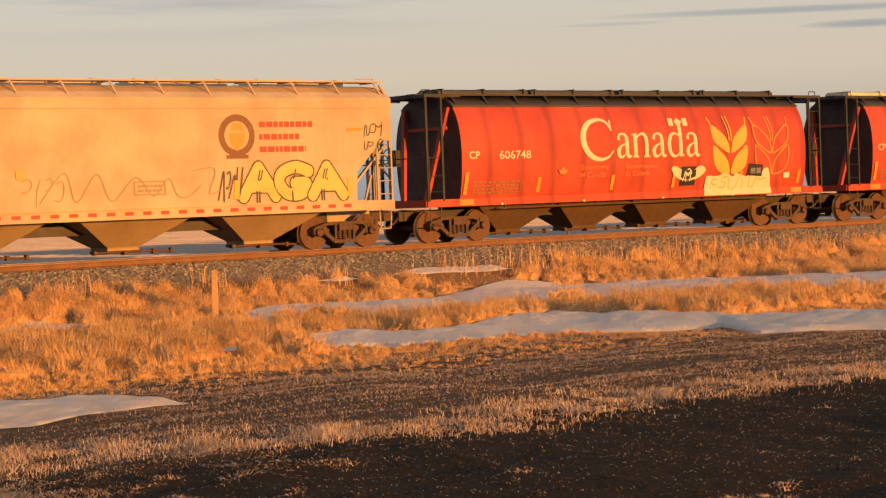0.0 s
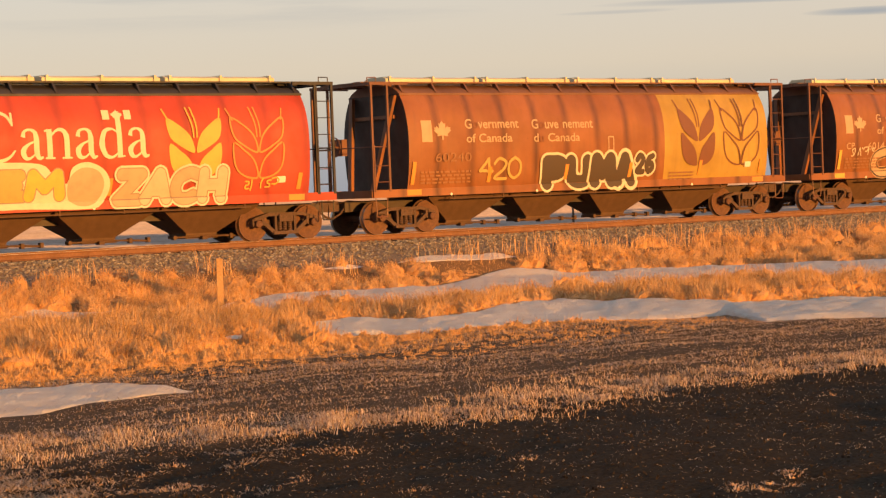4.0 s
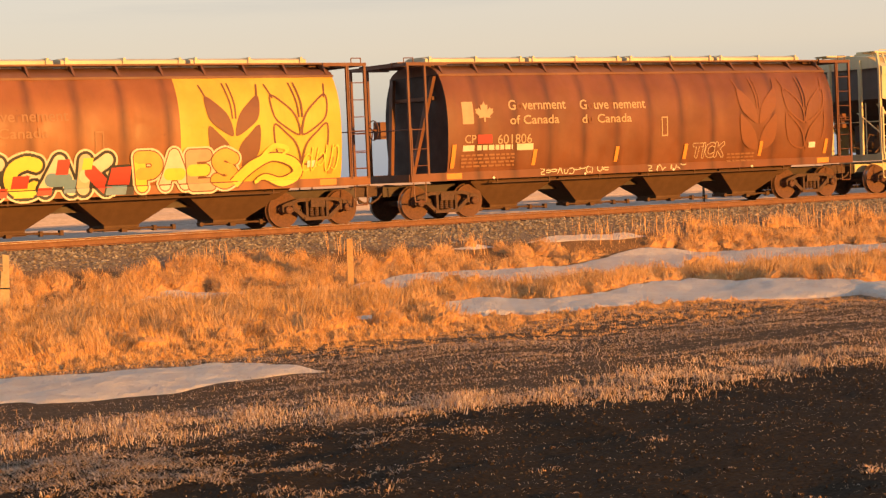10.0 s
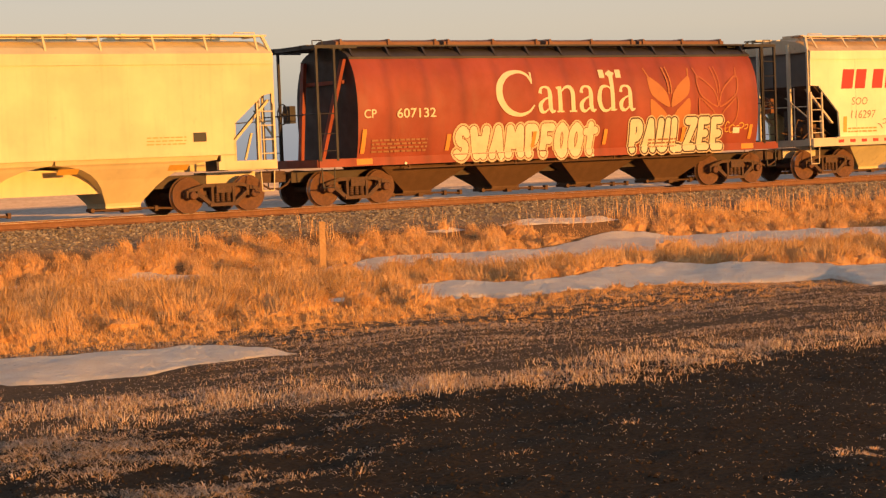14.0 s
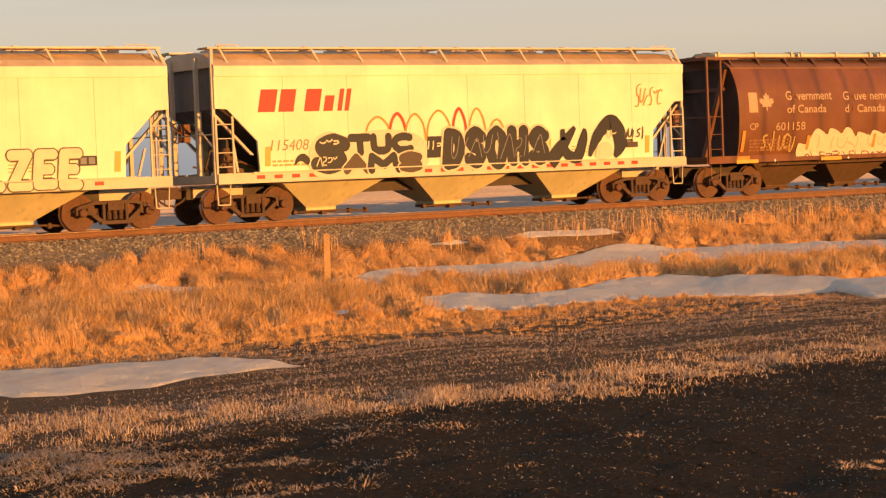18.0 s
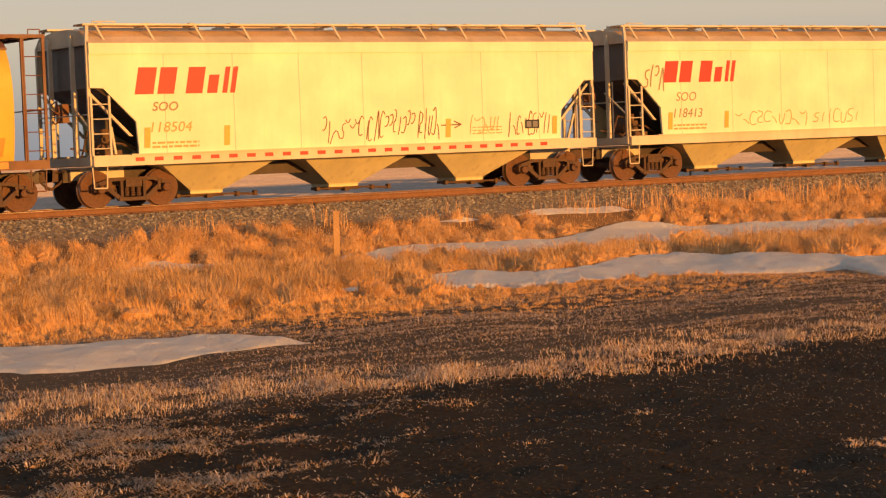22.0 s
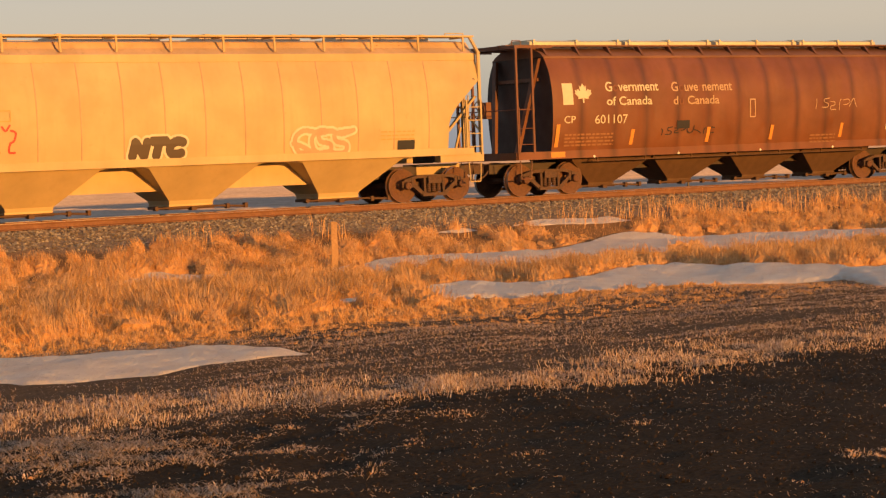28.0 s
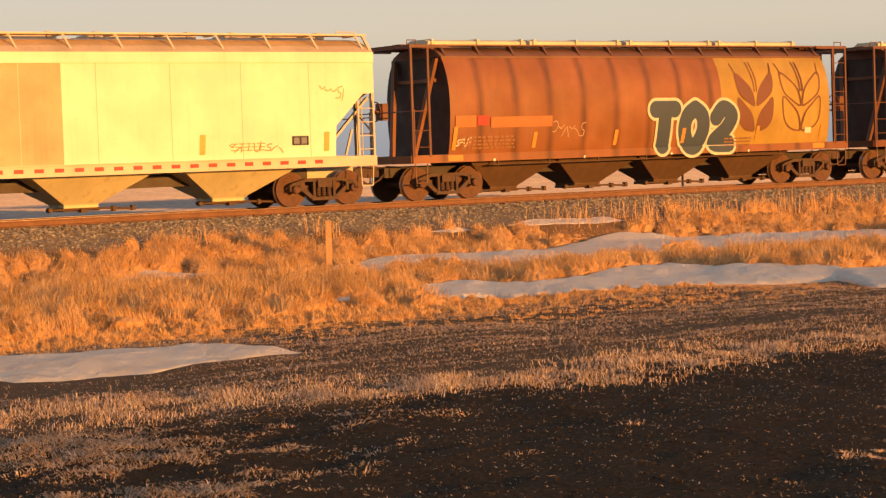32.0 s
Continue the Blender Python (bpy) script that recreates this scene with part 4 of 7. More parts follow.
def brake_wheel_mesh(mat):
    f = Form()
    pts = [(0.27 * math.cos(a), 0.27 * math.sin(a)) for a in [2 * math.pi * i / 18 for i in range(19)]]
    f.path([(0.0, p, q) for p, q in pts], 0.016)
    for i in range(4):
        a = math.pi * i / 2 + 0.4
        f.tube((0, 0, 0), (0, 0.26 * math.cos(a), 0.26 * math.sin(a)), 0.014)
    f.tube((-0.05, 0, 0), (0.25, 0, 0), 0.03)
    f.box((0.12, -0.18, -0.25), (0.30, 0.18, 0.22))
    return f.mesh("brake_wheel", mat)


def air_tank_mesh():
    g = Form().lathe([(0.0, -0.45), (0.13, -0.44), (0.18, -0.38), (0.18, 0.38), (0.13, 0.44), (0.0, 0.45)], 14)
    return g.mesh("air_reservoir", MAT["chute"], True)


# discharge hoppers: height, half length, half breadth from the top down
TANK_BAY = [(1.06, 1.50, 1.06), (0.96, 1.48, 1.00), (0.30, 0.48, 0.46), (0.22, 0.45, 0.42)]
SLOPE_BAY = [(1.12, 1.82, 1.30), (1.02, 1.62, 1.20), (0.32, 0.47, 0.46), (0.22, 0.44, 0.42)]
ARCH_BAY = [(1.50, 2.24, 1.58), (1.35, 2.20, 1.50), (1.30, 1.82, 1.44), (1.22, 1.46, 1.37), (1.10, 1.18, 1.25), (0.95, 0.95, 1.10), (0.75, 0.76, 0.93), (0.36, 0.50, 0.58), (0.22, 0.46, 0.52)]
BARREL_BAY = [(1.28, 1.95, 1.50), (1.20, 1.55, 1.42), (0.36, 0.64, 0.62), (0.20, 0.60, 0.56)]


def chute_mesh(bay, mat):
    """A discharge hopper that narrows downwards through the given levels."""
    f = Form()
    n = len(bay)
    for z, w, y in bay:
        f.v += [(-w, -y, z), (w, -y, z), (w, y, z), (-w, y, z)]
    for k in range(n - 1):
        f.f += [(4 * k + j, 4 * k + (j + 1) % 4, 4 * k + 4 + (j + 1) % 4, 4 * k + 4 + j) for j in range(4)]
    f.f += [(3, 2, 1, 0), tuple(range(4 * n - 4, 4 * n))]
    z, w, y = bay[-1]
    f.box((-w - 0.03, -y - 0.03, z + 0.02), (w + 0.03, y + 0.03, z + 0.06))
    return f.mesh("chute", mat)


def gate_mesh(bottom, ybot, z0):
    f = Form().box((-bottom - 0.05, -ybot - 0.04, z0 - 0.07), (bottom + 0.05, ybot + 0.04, z0 + 0.01))
    f.box((-0.10, -ybot - 0.25, z0 - 0.10), (0.05, -ybot - 0.04, z0 - 0.01))
    f.tube((-bottom - 0.45, -ybot - 0.12, z0 - 0.02), (bottom + 0.2, -ybot - 0.12, z0 - 0.02), 0.025)
    f.tube((-bottom - 0.45, -ybot - 0.20, z0 - 0.02), (-bottom - 0.45, -ybot - 0.02, z0 - 0.02), 0.06, 8)
    f.tube((bottom + 0.2, -ybot - 0.12, z0 - 0.02), (bottom + 0.95, -ybot - 0.12, z0 - 0.06), 0.03)
    for x in (0.35, 0.88):
        f.box((bottom + x, -ybot - 0.18, z0 - 0.10), (bottom + x + 0.09, -ybot - 0.05, z0 + 0.03))
    return f.mesh("outlet_gate", MAT["chute"])


# ---- the round-bodied grain car ----
TANK_Z = [1.06, 1.25, 1.5, 2.0, 2.6, 3.1, 3.5, 3.74, 3.94]
TANK_Y = [1.38, 1.44, 1.50, 1.575, 1.60, 1.555, 1.45, 1.335, 1.20]
TANK_HALF, TANK_RIGHT, POST = 7.10, 7.42, 8.27


def smooth_profile():
    zs = np.linspace(1.06, 3.94, 17)
    c = np.polyfit(TANK_Z, TANK_Y, 4)
    return [(float(np.polyval(c, z)), float(z)) for z in zs]


TANK_PROFILE = smooth_profile()


def tank_surface(z):
    if z < 1.25:
        return 1.482
    return float(np.interp(z, [p[1] for p in TANK_PROFILE], [p[0] for p in TANK_PROFILE])) + 0.002


def tank_mesh(mats, split):
    """The barrel: its sheets belly a little between the seams. Sheets past split take the second paint."""
    prof = [(-y, z) for y, z in TANK_PROFILE] + [(y, z) for y, z in reversed(TANK_PROFILE)]
    xs = sorted(set(list(np.round(np.linspace(-TANK_HALF, TANK_RIGHT, 73), 3)) + ([split] if split else [])))
    n = len(prof)
    f, idx = Form(), []
    for x in xs:
        u = (x + TANK_HALF) / (TANK_HALF + TANK_RIGHT) * 12
        k = 1.0 + 0.016 * (abs(math.sin(math.pi * u)) ** 0.75 - 1.0)
        f.v += [(x, y * k, z) for y, z in prof]
    for i in range(len(xs) - 1):
        for j in range(n):
            f.f.append((i * n + j, i * n + (j + 1) % n, (i + 1) * n + (j + 1) % n, (i + 1) * n + j))
            idx.append(1 if split and xs[i] >= split - 1e-4 else 0)
    m = (len(xs) - 1) * n
    f.f += [tuple(range(n)), tuple(range(m + n - 1, m - 1, -1))]
    # both flat end walls take a near-black that stands in for their shade
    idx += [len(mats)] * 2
    return f.mesh("tank", mats + [MAT["endshade"]], True, idx)


def tank_roof_mesh(mat):
    top = [(-1.205, 3.935), (-1.12, 4.02), (-0.94, 4.11), (-0.65, 4.19), (-0.3, 4.225), (0.3, 4.225), (0.65, 4.19), (0.94, 4.11), (1.12, 4.02), (1.205, 3.935)]
    f = Form()
    n = len(top)
    for x in (-TANK_HALF - 0.02, TANK_RIGHT + 0.02):
        f.v += [(x, y, z) for y, z in top]
    f.f += [(j, j + 1, n + j + 1, n + j) for j in range(n - 1)] + [tuple(range(n)), tuple(range(2 * n - 1, n - 1, -1)), (0, n, 2 * n - 1, n - 1)]
    for s in (-1, 1):
        f.box((-TANK_HALF - 0.02, s * 1.22 - 0.02, 3.89), (TANK_RIGHT + 0.02, s * 1.22 + 0.02, 3.95))
    return f.mesh("roof", mat, True)


def roof_rib_mesh(mat, s):
    f = Form()
    f.add([(-0.03, s * 1.21, 3.96), (0.03, s * 1.21, 3.96), (0.03, s * 0.98, 4.24), (-0.03, s * 0.98, 4.24), (-0.03, s * 0.80, 4.24), (0.03, s * 0.80, 4.24), (-0.03, s * 0.90, 4.12), (0.03, s * 0.90, 4.12)],
          [(0, 1, 2, 3), (3, 2, 5, 4), (4, 5, 7, 6), (6, 7, 1, 0), (0, 3, 4, 6), (1, 7, 5, 2)])
    return f.mesh("walkway_bracket", mat)


def walkway_mesh(mat, s, half, y0, y1, z):
    """A grating between two edge bars, in one piece."""
    m = (y0 + y1) / 2
    edge = [(y0 - 0.012, -0.045), (y0 + 0.012, -0.045), (y0 + 0.012, -0.012), (m - 0.012, -0.012), (m - 0.012, -0.045), (m + 0.012, -0.045), (m + 0.012, -0.012), (y1 - 0.012, -0.012), (y1 - 0.012, -0.045), (y1 + 0.012, -0.045), (y1 + 0.012, 0.0), (y0 - 0.012, 0.0)]
    f = Form().prism([(y, z + dz) for y, dz in edge], -half, half)
    f.v = [(y, s * x, z) for x, y, z in f.v]
    return f.mesh("roof_walkway", mat)


def hatch_mesh(mat, half):
    f = Form()
    prof = [(-0.52, 4.21), (-0.52, 4.40), (-0.36, 4.45), (0.36, 4.45), (0.52, 4.40), (0.52, 4.21)]
    f.v += [(-half, y, z) for y, z in prof] + [(half, y, z) for y, z in prof]
    f.f += [(j, j + 1, 7 + j, 6 + j) for j in range(5)] + [tuple(range(6)), tuple(range(11, 5, -1))]
    for x in (-half + 0.15, 0.0, half - 0.15):
        f.box((x - 0.03, -0.545, 4.25), (x + 0.03, 0.545, 4.47))
        f.box((x - 0.06, -0.58, 4.29), (x + 0.06, -0.52, 4.41))
    return f.mesh("hatch_cover", mat)


def end_post_mesh(x, y, z0, z1, w, mat):
    return Form().box((x - w / 2, y - w / 2, z0), (x + w / 2, y + w / 2, z1)).mesh("end_post", mat)


def tank_end_mesh(s, mat):
    """Top frame at one end."""
    f = Form()
    a, b = sorted((s * (TANK_HALF - 0.1), s * (POST + 0.05)))
    for y in (-1.45, -0.7, 0.7, 1.45):
        f.box((a, y - 0.035, 4.165), (b, y + 0.035, 4.25))
    for x in (s * POST, s * (POST - 0.55)):
        f.box((x - 0.03, -1.48, 4.165), (x + 0.03, 1.48, 4.25))
    f.box((a, -0.75, 4.25), (b, 0.75, 4.27))
    f.path([(s * (POST - 0.3), -1.3, 4.25), (s * (POST - 0.3), -1.3, 4.38), (s * (POST + 0.0), -1.3, 4.38), (s * POST, -1.3, 4.25)], 0.014)
    return f.mesh("end_frame", mat)


def platform_mesh(s, mat):
    a, b = sorted((s * (TANK_HALF - 0.05), s * (POST + 0.06)))
    return Form().box((a, -1.42, 1.03), (b, 1.42, 1.24)).mesh("end_platform", mat)


def strut_mesh(s, mat):
    f = Form()
    for y in (-1, 1):
        f.bar((s * (TANK_HALF + 0.06), y * 1.02, 3.9), (s * (TANK_HALF + 0.55), y * 0.55, 1.24), 0.10, 0.16)
    f.box((min(s * (TANK_HALF + 0.01), s * (TANK_HALF + 0.1)), -1.0, 3.25), (max(s * (TANK_HALF + 0.01), s * (TANK_HALF + 0.1)), 1.0, 3.35))
    return f.mesh("end_strut", mat)


def tank_sill_mesh(s, mat):
    """The channel along the lower edge of the barrel."""
    f = Form().box((-POST - 0.03, s * 1.43 - 0.05, 1.03), (POST + 0.03, s * 1.43 + 0.05, 1.25))
    return f.mesh("side_sill", mat)


def brake_line_mesh(s):
    """A pipe on hangers along the underside of the sill."""
    f = Form().tube((-5.6, s * 1.38, 0.93), (5.6, s * 1.38, 0.93), 0.022)
    for k in range(7):
        x = -5.4 + 1.8 * k
        f.box((x - 0.02, s * 1.38 - 0.02, 0.90), (x + 0.02, s * 1.38 + 0.02, 1.03))
    return f.mesh("brake_line", MAT["chute"])


def tank_car(car, look_of):
    body, frame_mat, roof = look_of["body"], look_of["frame"], look_of["roof"]
    tag = (body.name, frame_mat.name, roof.name)
    second, split = look_of.get("panel"), look_of.get("split")
    part("tank", kept((tag, "tank", split, second and second.name), lambda: tank_mesh([body, second] if split else [body], split)), car)
    part("roof", kept((tag, "roof"), lambda: tank_roof_mesh(roof)), car)
    for s in (-1, 1):
        for k in range(13):
            part("walkway_bracket", kept((tag, "rib", s), lambda: roof_rib_mesh(roof, s)), car, at=(-TANK_HALF + 0.15 + k * (TANK_HALF + TANK_RIGHT - 0.3) / 12, 0, 0))
    for s in (-1, 1):
        part("roof_walkway", kept((tag, "walk", s), lambda: walkway_mesh(roof, s, POST, 0.60, 0.98, 4.285)), car)
        part("side_sill", kept((tag, "sill", s), lambda: tank_sill_mesh(s, body)), car)
        part("brake_line", kept(("line", s), lambda: brake_line_mesh(s)), car)
        part("end_frame", kept((tag, "ef", s), lambda: tank_end_mesh(s, frame_mat)), car)
        part("end_platform", kept((tag, "pf", s), lambda: platform_mesh(s, body)), car)
        part("end_strut", kept((tag, "st", s), lambda: strut_mesh(s, body)), car)
        for y in (-1.45, 1.45):
            for x in (POST, POST - 0.55):
                part("end_post", kept((tag, "post", s * x, y), lambda: end_post_mesh(s * x, y, 1.2, 4.2, 0.065, frame_mat)), car)
            part("ladder", kept((tag, "lad", s, y), lambda: ladder_mesh(s * (POST - 0.03), s * (POST - 0.52), y * 1.02, 1.2, 4.16 if s > 0 else 2.5, 0.45, frame_mat, 0.013, 0.018)), car)
            part("stirrup_step", kept((tag, "step", s, y), lambda: stirrup_mesh(s * (POST - 0.25), y, frame_mat)), car)
        part("handrail", kept((tag, "rail", s), lambda: Form().tube((s * POST, -1.45, 2.45), (s * POST, 1.45, 2.45), 0.016).tube((s * (POST - 0.55), -1.45, 2.45), (s * POST, -1.45, 2.45), 0.016).mesh("handrail", frame_mat)), car)
    part("centre_sill", kept("cs", lambda: Form().box((-8.5, -0.32, 0.66), (8.5, 0.32, 0.96)).mesh("centre_sill", MAT["under"])), car)
    for x in (-4.55, -1.5, 1.55, 4.6):
        c = part("chute", kept((tag, "chute"), lambda: chute_mesh(TANK_BAY, look_of.get("chute", MAT["chute"]))), car, at=(x, 0, 0))
        part("outlet_gate", kept("gate", lambda: gate_mesh(0.45, 0.42, 0.22)), c)
    hm = look_of.get("hatch", MAT["hatch"])
    for i, x in enumerate((-5.35, -1.80, 1.80, 5.35)):
        part("hatch_cover", kept((hm.name, "hatch"), lambda: hatch_mesh(hm, 1.70)), car, "cream trough hatch cover" if hm is MAT["hatch"] else "", (x, 0, 0))
    part("brake_wheel", kept((tag, "bw"), lambda: brake_wheel_mesh(frame_mat)), car, at=(-POST - 0.02, 0.35, 2.5))
    part("air_reservoir", kept("air", air_tank_mesh), car, at=(POST - 0.55, 0.2, 1.32))
    return running_gear(car, look_of["length"], 6.89)


# ---- the flat-sided covered hopper ----
# cut-outs under the ends of a side: distance from the end, height of the edge
CUTS = {"slope": [(0.0, 2.95), (0.35, 2.93), (1.20, 2.10), (1.24, 1.42)],
        "arch": [(0.0, 3.02), (0.34, 2.95), (1.18, 2.25), (1.24, 2.10), (1.24, 1.74)],
        "barrel": [(0.0, 3.30), (0.10, 3.22), (0.52, 2.85), (0.82, 2.58), (1.02, 2.32), (1.10, 2.10), (1.12, 1.62)]}
BULGE_Z = [1.30, 1.5, 1.8, 2.2, 2.6, 3.0, 3.4, 3.7, 4.02]
BULGE_Y = [1.50, 1.54, 1.58, 1.60, 1.60, 1.57, 1.50, 1.42, 1.31]


def side_y(style, z):
    """Half breadth of a side at a height: flat, or bellied on the barrel car."""
    return float(np.interp(z, BULGE_Z, BULGE_Y)) if style == "barrel" else 1.60


def side_sheet_mesh(h, s, mats, low, bands, style):
    """One side: a sheet with a cut-out under each end; bands give the places where the paint changes."""
    ds = [d for d, _ in CUTS[style]]
    deep = max(ds)
    xs = sorted(set([-h, h] + [e * (h - d) for d in ds for e in (-1, 1)] + [b for b, _ in bands if -h < b < h]))
    lower = lambda x: float(np.interp(h - abs(x), *zip(*sorted(CUTS[style])))) if h - abs(x) < deep else low
    n = 10 if style == "barrel" else 1
    f = Form()
    for a, b in zip(xs, xs[1:]):
        e = 1e-3
        za, zb = lower(a + e), lower(b - e)
        for k in range(n):
            p, q = za + (4.02 - za) * k / n, za + (4.02 - za) * (k + 1) / n
            r, t = zb + (4.02 - zb) * k / n, zb + (4.02 - zb) * (k + 1) / n
            ys = [side_y(style, z) for z in (p, r, t, q)]
            f.add([(x, s * (y - d), z) for d in (0.0, 0.07) for x, y, z in zip((a, b, b, a), ys, (p, r, t, q))],
                  [(0, 1, 2, 3), (7, 6, 5, 4)] + ([(0, 4, 5, 1)] if k == 0 else []) + ([(3, 2, 6, 7)] if k == n - 1 else []) + [(0, 3, 7, 4), (1, 5, 6, 2)])
    me = f.mesh("side_sheet", mats, style == "barrel")
    if bands:
        for poly in me.polygons:
            for at, k in bands:
                if poly.center.x > at:
                    poly.material_index = k
    return me


def hopper_roof_mesh(h, mat, side):
    top = [(-side, 4.0), (-side, 4.035), (-side + 0.25, 4.20), (-0.95, 4.36), (-0.4, 4.43), (0.4, 4.43), (0.95, 4.36), (side - 0.25, 4.20), (side, 4.035), (side, 4.0)]
    f = Form()
    n = len(top)
    f.v += [(-h, y, z) for y, z in top] + [(h, y, z) for y, z in top]
    f.f += [(j, j + 1, n + j + 1, n + j) for j in range(n - 1)] + [tuple(range(n)), tuple(range(2 * n - 1, n - 1, -1)), (0, n, 2 * n - 1, n - 1)]
    return f.mesh("roof", mat)


def chord_mesh(h, s, mat, style):
    if style == "barrel":
        f = Form().box((-h, min(s * 1.30, s * 1.385), 3.84), (h, max(s * 1.30, s * 1.365), 4.03))
    else:
        f = Form().box((-h, min(s * 1.59, s * 1.63), 3.76), (h, max(s * 1.59, s * 1.63), 4.03))
    return f.mesh("top_chord", mat)


def bracket_mesh(mat, tilt, s, side):
    f = Form().bar((tilt, s * (side - 0.13), 4.10), (0.0, s * 1.30, 4.49), 0.055, 0.03)
    f.box((-0.03, min(s * 0.7, s * 1.3), 4.45), (0.03, max(s * 0.7, s * 1.3), 4.49))
    return f.mesh("walkway_bracket", mat)


def end_wall_mesh(h, s, zc, mat, w):
    """Upright end plate under the roof."""
    x = s * (h - 0.14)
    ring = [(-w, zc), (w, zc), (w, 4.0), (0.95, 4.25), (-0.95, 4.25), (-w, 4.0)]
    f = Form().add([(x, y, z) for y, z in ring] + [(x - s * 0.05, y, z) for y, z in ring],
                   [(0, 1, 2, 3, 4, 5), (11, 10, 9, 8, 7, 6)] + [(i, (i + 1) % 6, (i + 1) % 6 + 6, i + 6) for i in range(6)])
    return f.mesh("end_sheet", mat)


def slope_mesh(h, s, zc, mat):
    a, b = s * (h - 0.14), s * (h - 3.3)
    f = Form().add([(a, -1.52, zc), (a, 1.52, zc), (b, 0.95, 0.95), (b, -0.95, 0.95), (a - s * 0.05, -1.52, zc + 0.05), (a - s * 0.05, 1.52, zc + 0.05), (b - s * 0.02, 0.95, 1.02), (b - s * 0.02, -0.95, 1.02)],
                   [(0, 1, 2, 3), (7, 6, 5, 4), (0, 4, 5, 1), (1, 5, 6, 2), (2, 6, 7, 3), (3, 7, 4, 0)])
    f.prism([(s * (h - 0.95), 1.05), (s * (h - 0.88), 1.1), (s * (h - 0.88), 2.2), (s * (h - 0.95), 2.15)], -0.5, 0.5)
    # the shadow under the end is put into this sheet's colour
    return f.mesh("slope_sheet", MAT["endshade"])


def tape_mesh(h, s):
    f = Form()
    n = int((2 * h - 2.2) / 0.52)
    for k in range(n):
        x = -h + 1.1 + k * 0.52
        f.box((x, min(s * 1.662, s * 1.668), 1.13), (x + 0.24, max(s * 1.662, s * 1.668), 1.225))
    return f.mesh("reflective_tape", MAT["ink_red"])


def brace_mesh(h, s, mat, y):
    return Form().bar((s * (h - 0.05), y, 2.85), (s * (h - 1.15), y, 1.75), 0.09, 0.09).mesh("end_brace", mat)


def stay_mesh(h, s, mat):
    f = Form()
    f.bar((s * (h + 0.02), -0.5, 2.6), (s * (h - 0.02), -1.5, 1.9), 0.05, 0.05)
    f.bar((s * (h - 0.75), -1.3, 1.32), (s * (h - 0.6), -1.4, 2.0), 0.06, 0.05)
    return f.mesh("stay_rod", mat)


def platform2_mesh(h, s, mat):
    a, b = sorted((s * (h - 1.4), s * (h + 0.05)))
    f = Form().box((a, -1.55, 1.06), (b, -1.35, 1.30)).box((a, 1.35, 1.06), (b, 1.55, 1.30))
    e = sorted((s * (h - 0.12), s * (h + 0.05)))
    f.box((e[0], -1.35, 1.06), (e[1], 1.35, 1.26))
    f.box((a, -0.34, 0.70), (b, 0.34, 1.02))
    return f.mesh("end_platform", mat)


def weld_mesh(h, mat, low):
    f = Form()
    for k in range(7):
        x = -h + 2.0 + k * (2 * h - 4.0) / 6
        f.box((x - 0.010, -1.6025, low), (x + 0.010, -1.60, 3.76))
        f.box((x - 0.010, 1.60, low), (x + 0.010, 1.6025, 3.76))
    return f.mesh("side_seam", mat)


def valve_mesh(h):
    """Brake valve, pipes and rods in the open end of a hopper."""
    f = Form().box((-h + 0.55, -0.95, 1.45), (-h + 0.85, -0.65, 1.75)).box((-h + 0.45, -1.25, 1.28), (-h + 0.95, -0.95, 1.42))
    f.tube((-h + 0.7, -0.8, 1.75), (-h + 0.7, -0.8, 1.95), 0.11, 10)
    f.box((-h + 0.6, -1.0, 1.40), (-h + 0.8, -0.8, 1.47))
    return f.mesh("brake_valve", MAT["chute"])


BRAKE_PIPES = [[(0.1, -1.1, 1.3), (0.5, -1.15, 1.62), (1.0, -1.1, 1.58), (1.5, -0.9, 1.4)], [(0.2, -0.5, 1.28), (0.3, -0.7, 1.9), (0.9, -0.6, 1.8)], [(0.05, -0.2, 1.5), (0.9, -0.2, 1.35), (1.9, -0.2, 1.2)]]


def pipe_mesh(h, k):
    return Form().path([(x - h, y, z) for x, y, z in BRAKE_PIPES[k]], 0.026).mesh("brake_pipe", MAT["chute"])


def rib_mesh(s, mat):
    """One curved sheet joint of the barrel car."""
    f = Form()
    zs = [1.46 + 0.20 * k for k in range(13)]
    for a, b in zip(zs, zs[1:]):
        ya, yb = side_y("barrel", a), side_y("barrel", b)
        f.add([(-0.016, s * ya, a), (0.016, s * ya, a), (0.016, s * yb, b), (-0.016, s * yb, b), (-0.016, s * (ya + 0.010), a), (0.016, s * (ya + 0.010), a), (0.016, s * (yb + 0.010), b), (-0.016, s * (yb + 0.010), b)],
              [(4, 5, 6, 7), (0, 4, 7, 3), (1, 2, 6, 5)])
    return f.mesh("side_seam", mat)


def hood_mesh(h, mat):
    f = Form().prism([(-h + 3.4, 0.62), (h - 3.4, 0.62), (h - 2.6, 1.25), (-h + 2.6, 1.25)], -0.62, 0.62)
    return f.mesh("centre_hood", mat)


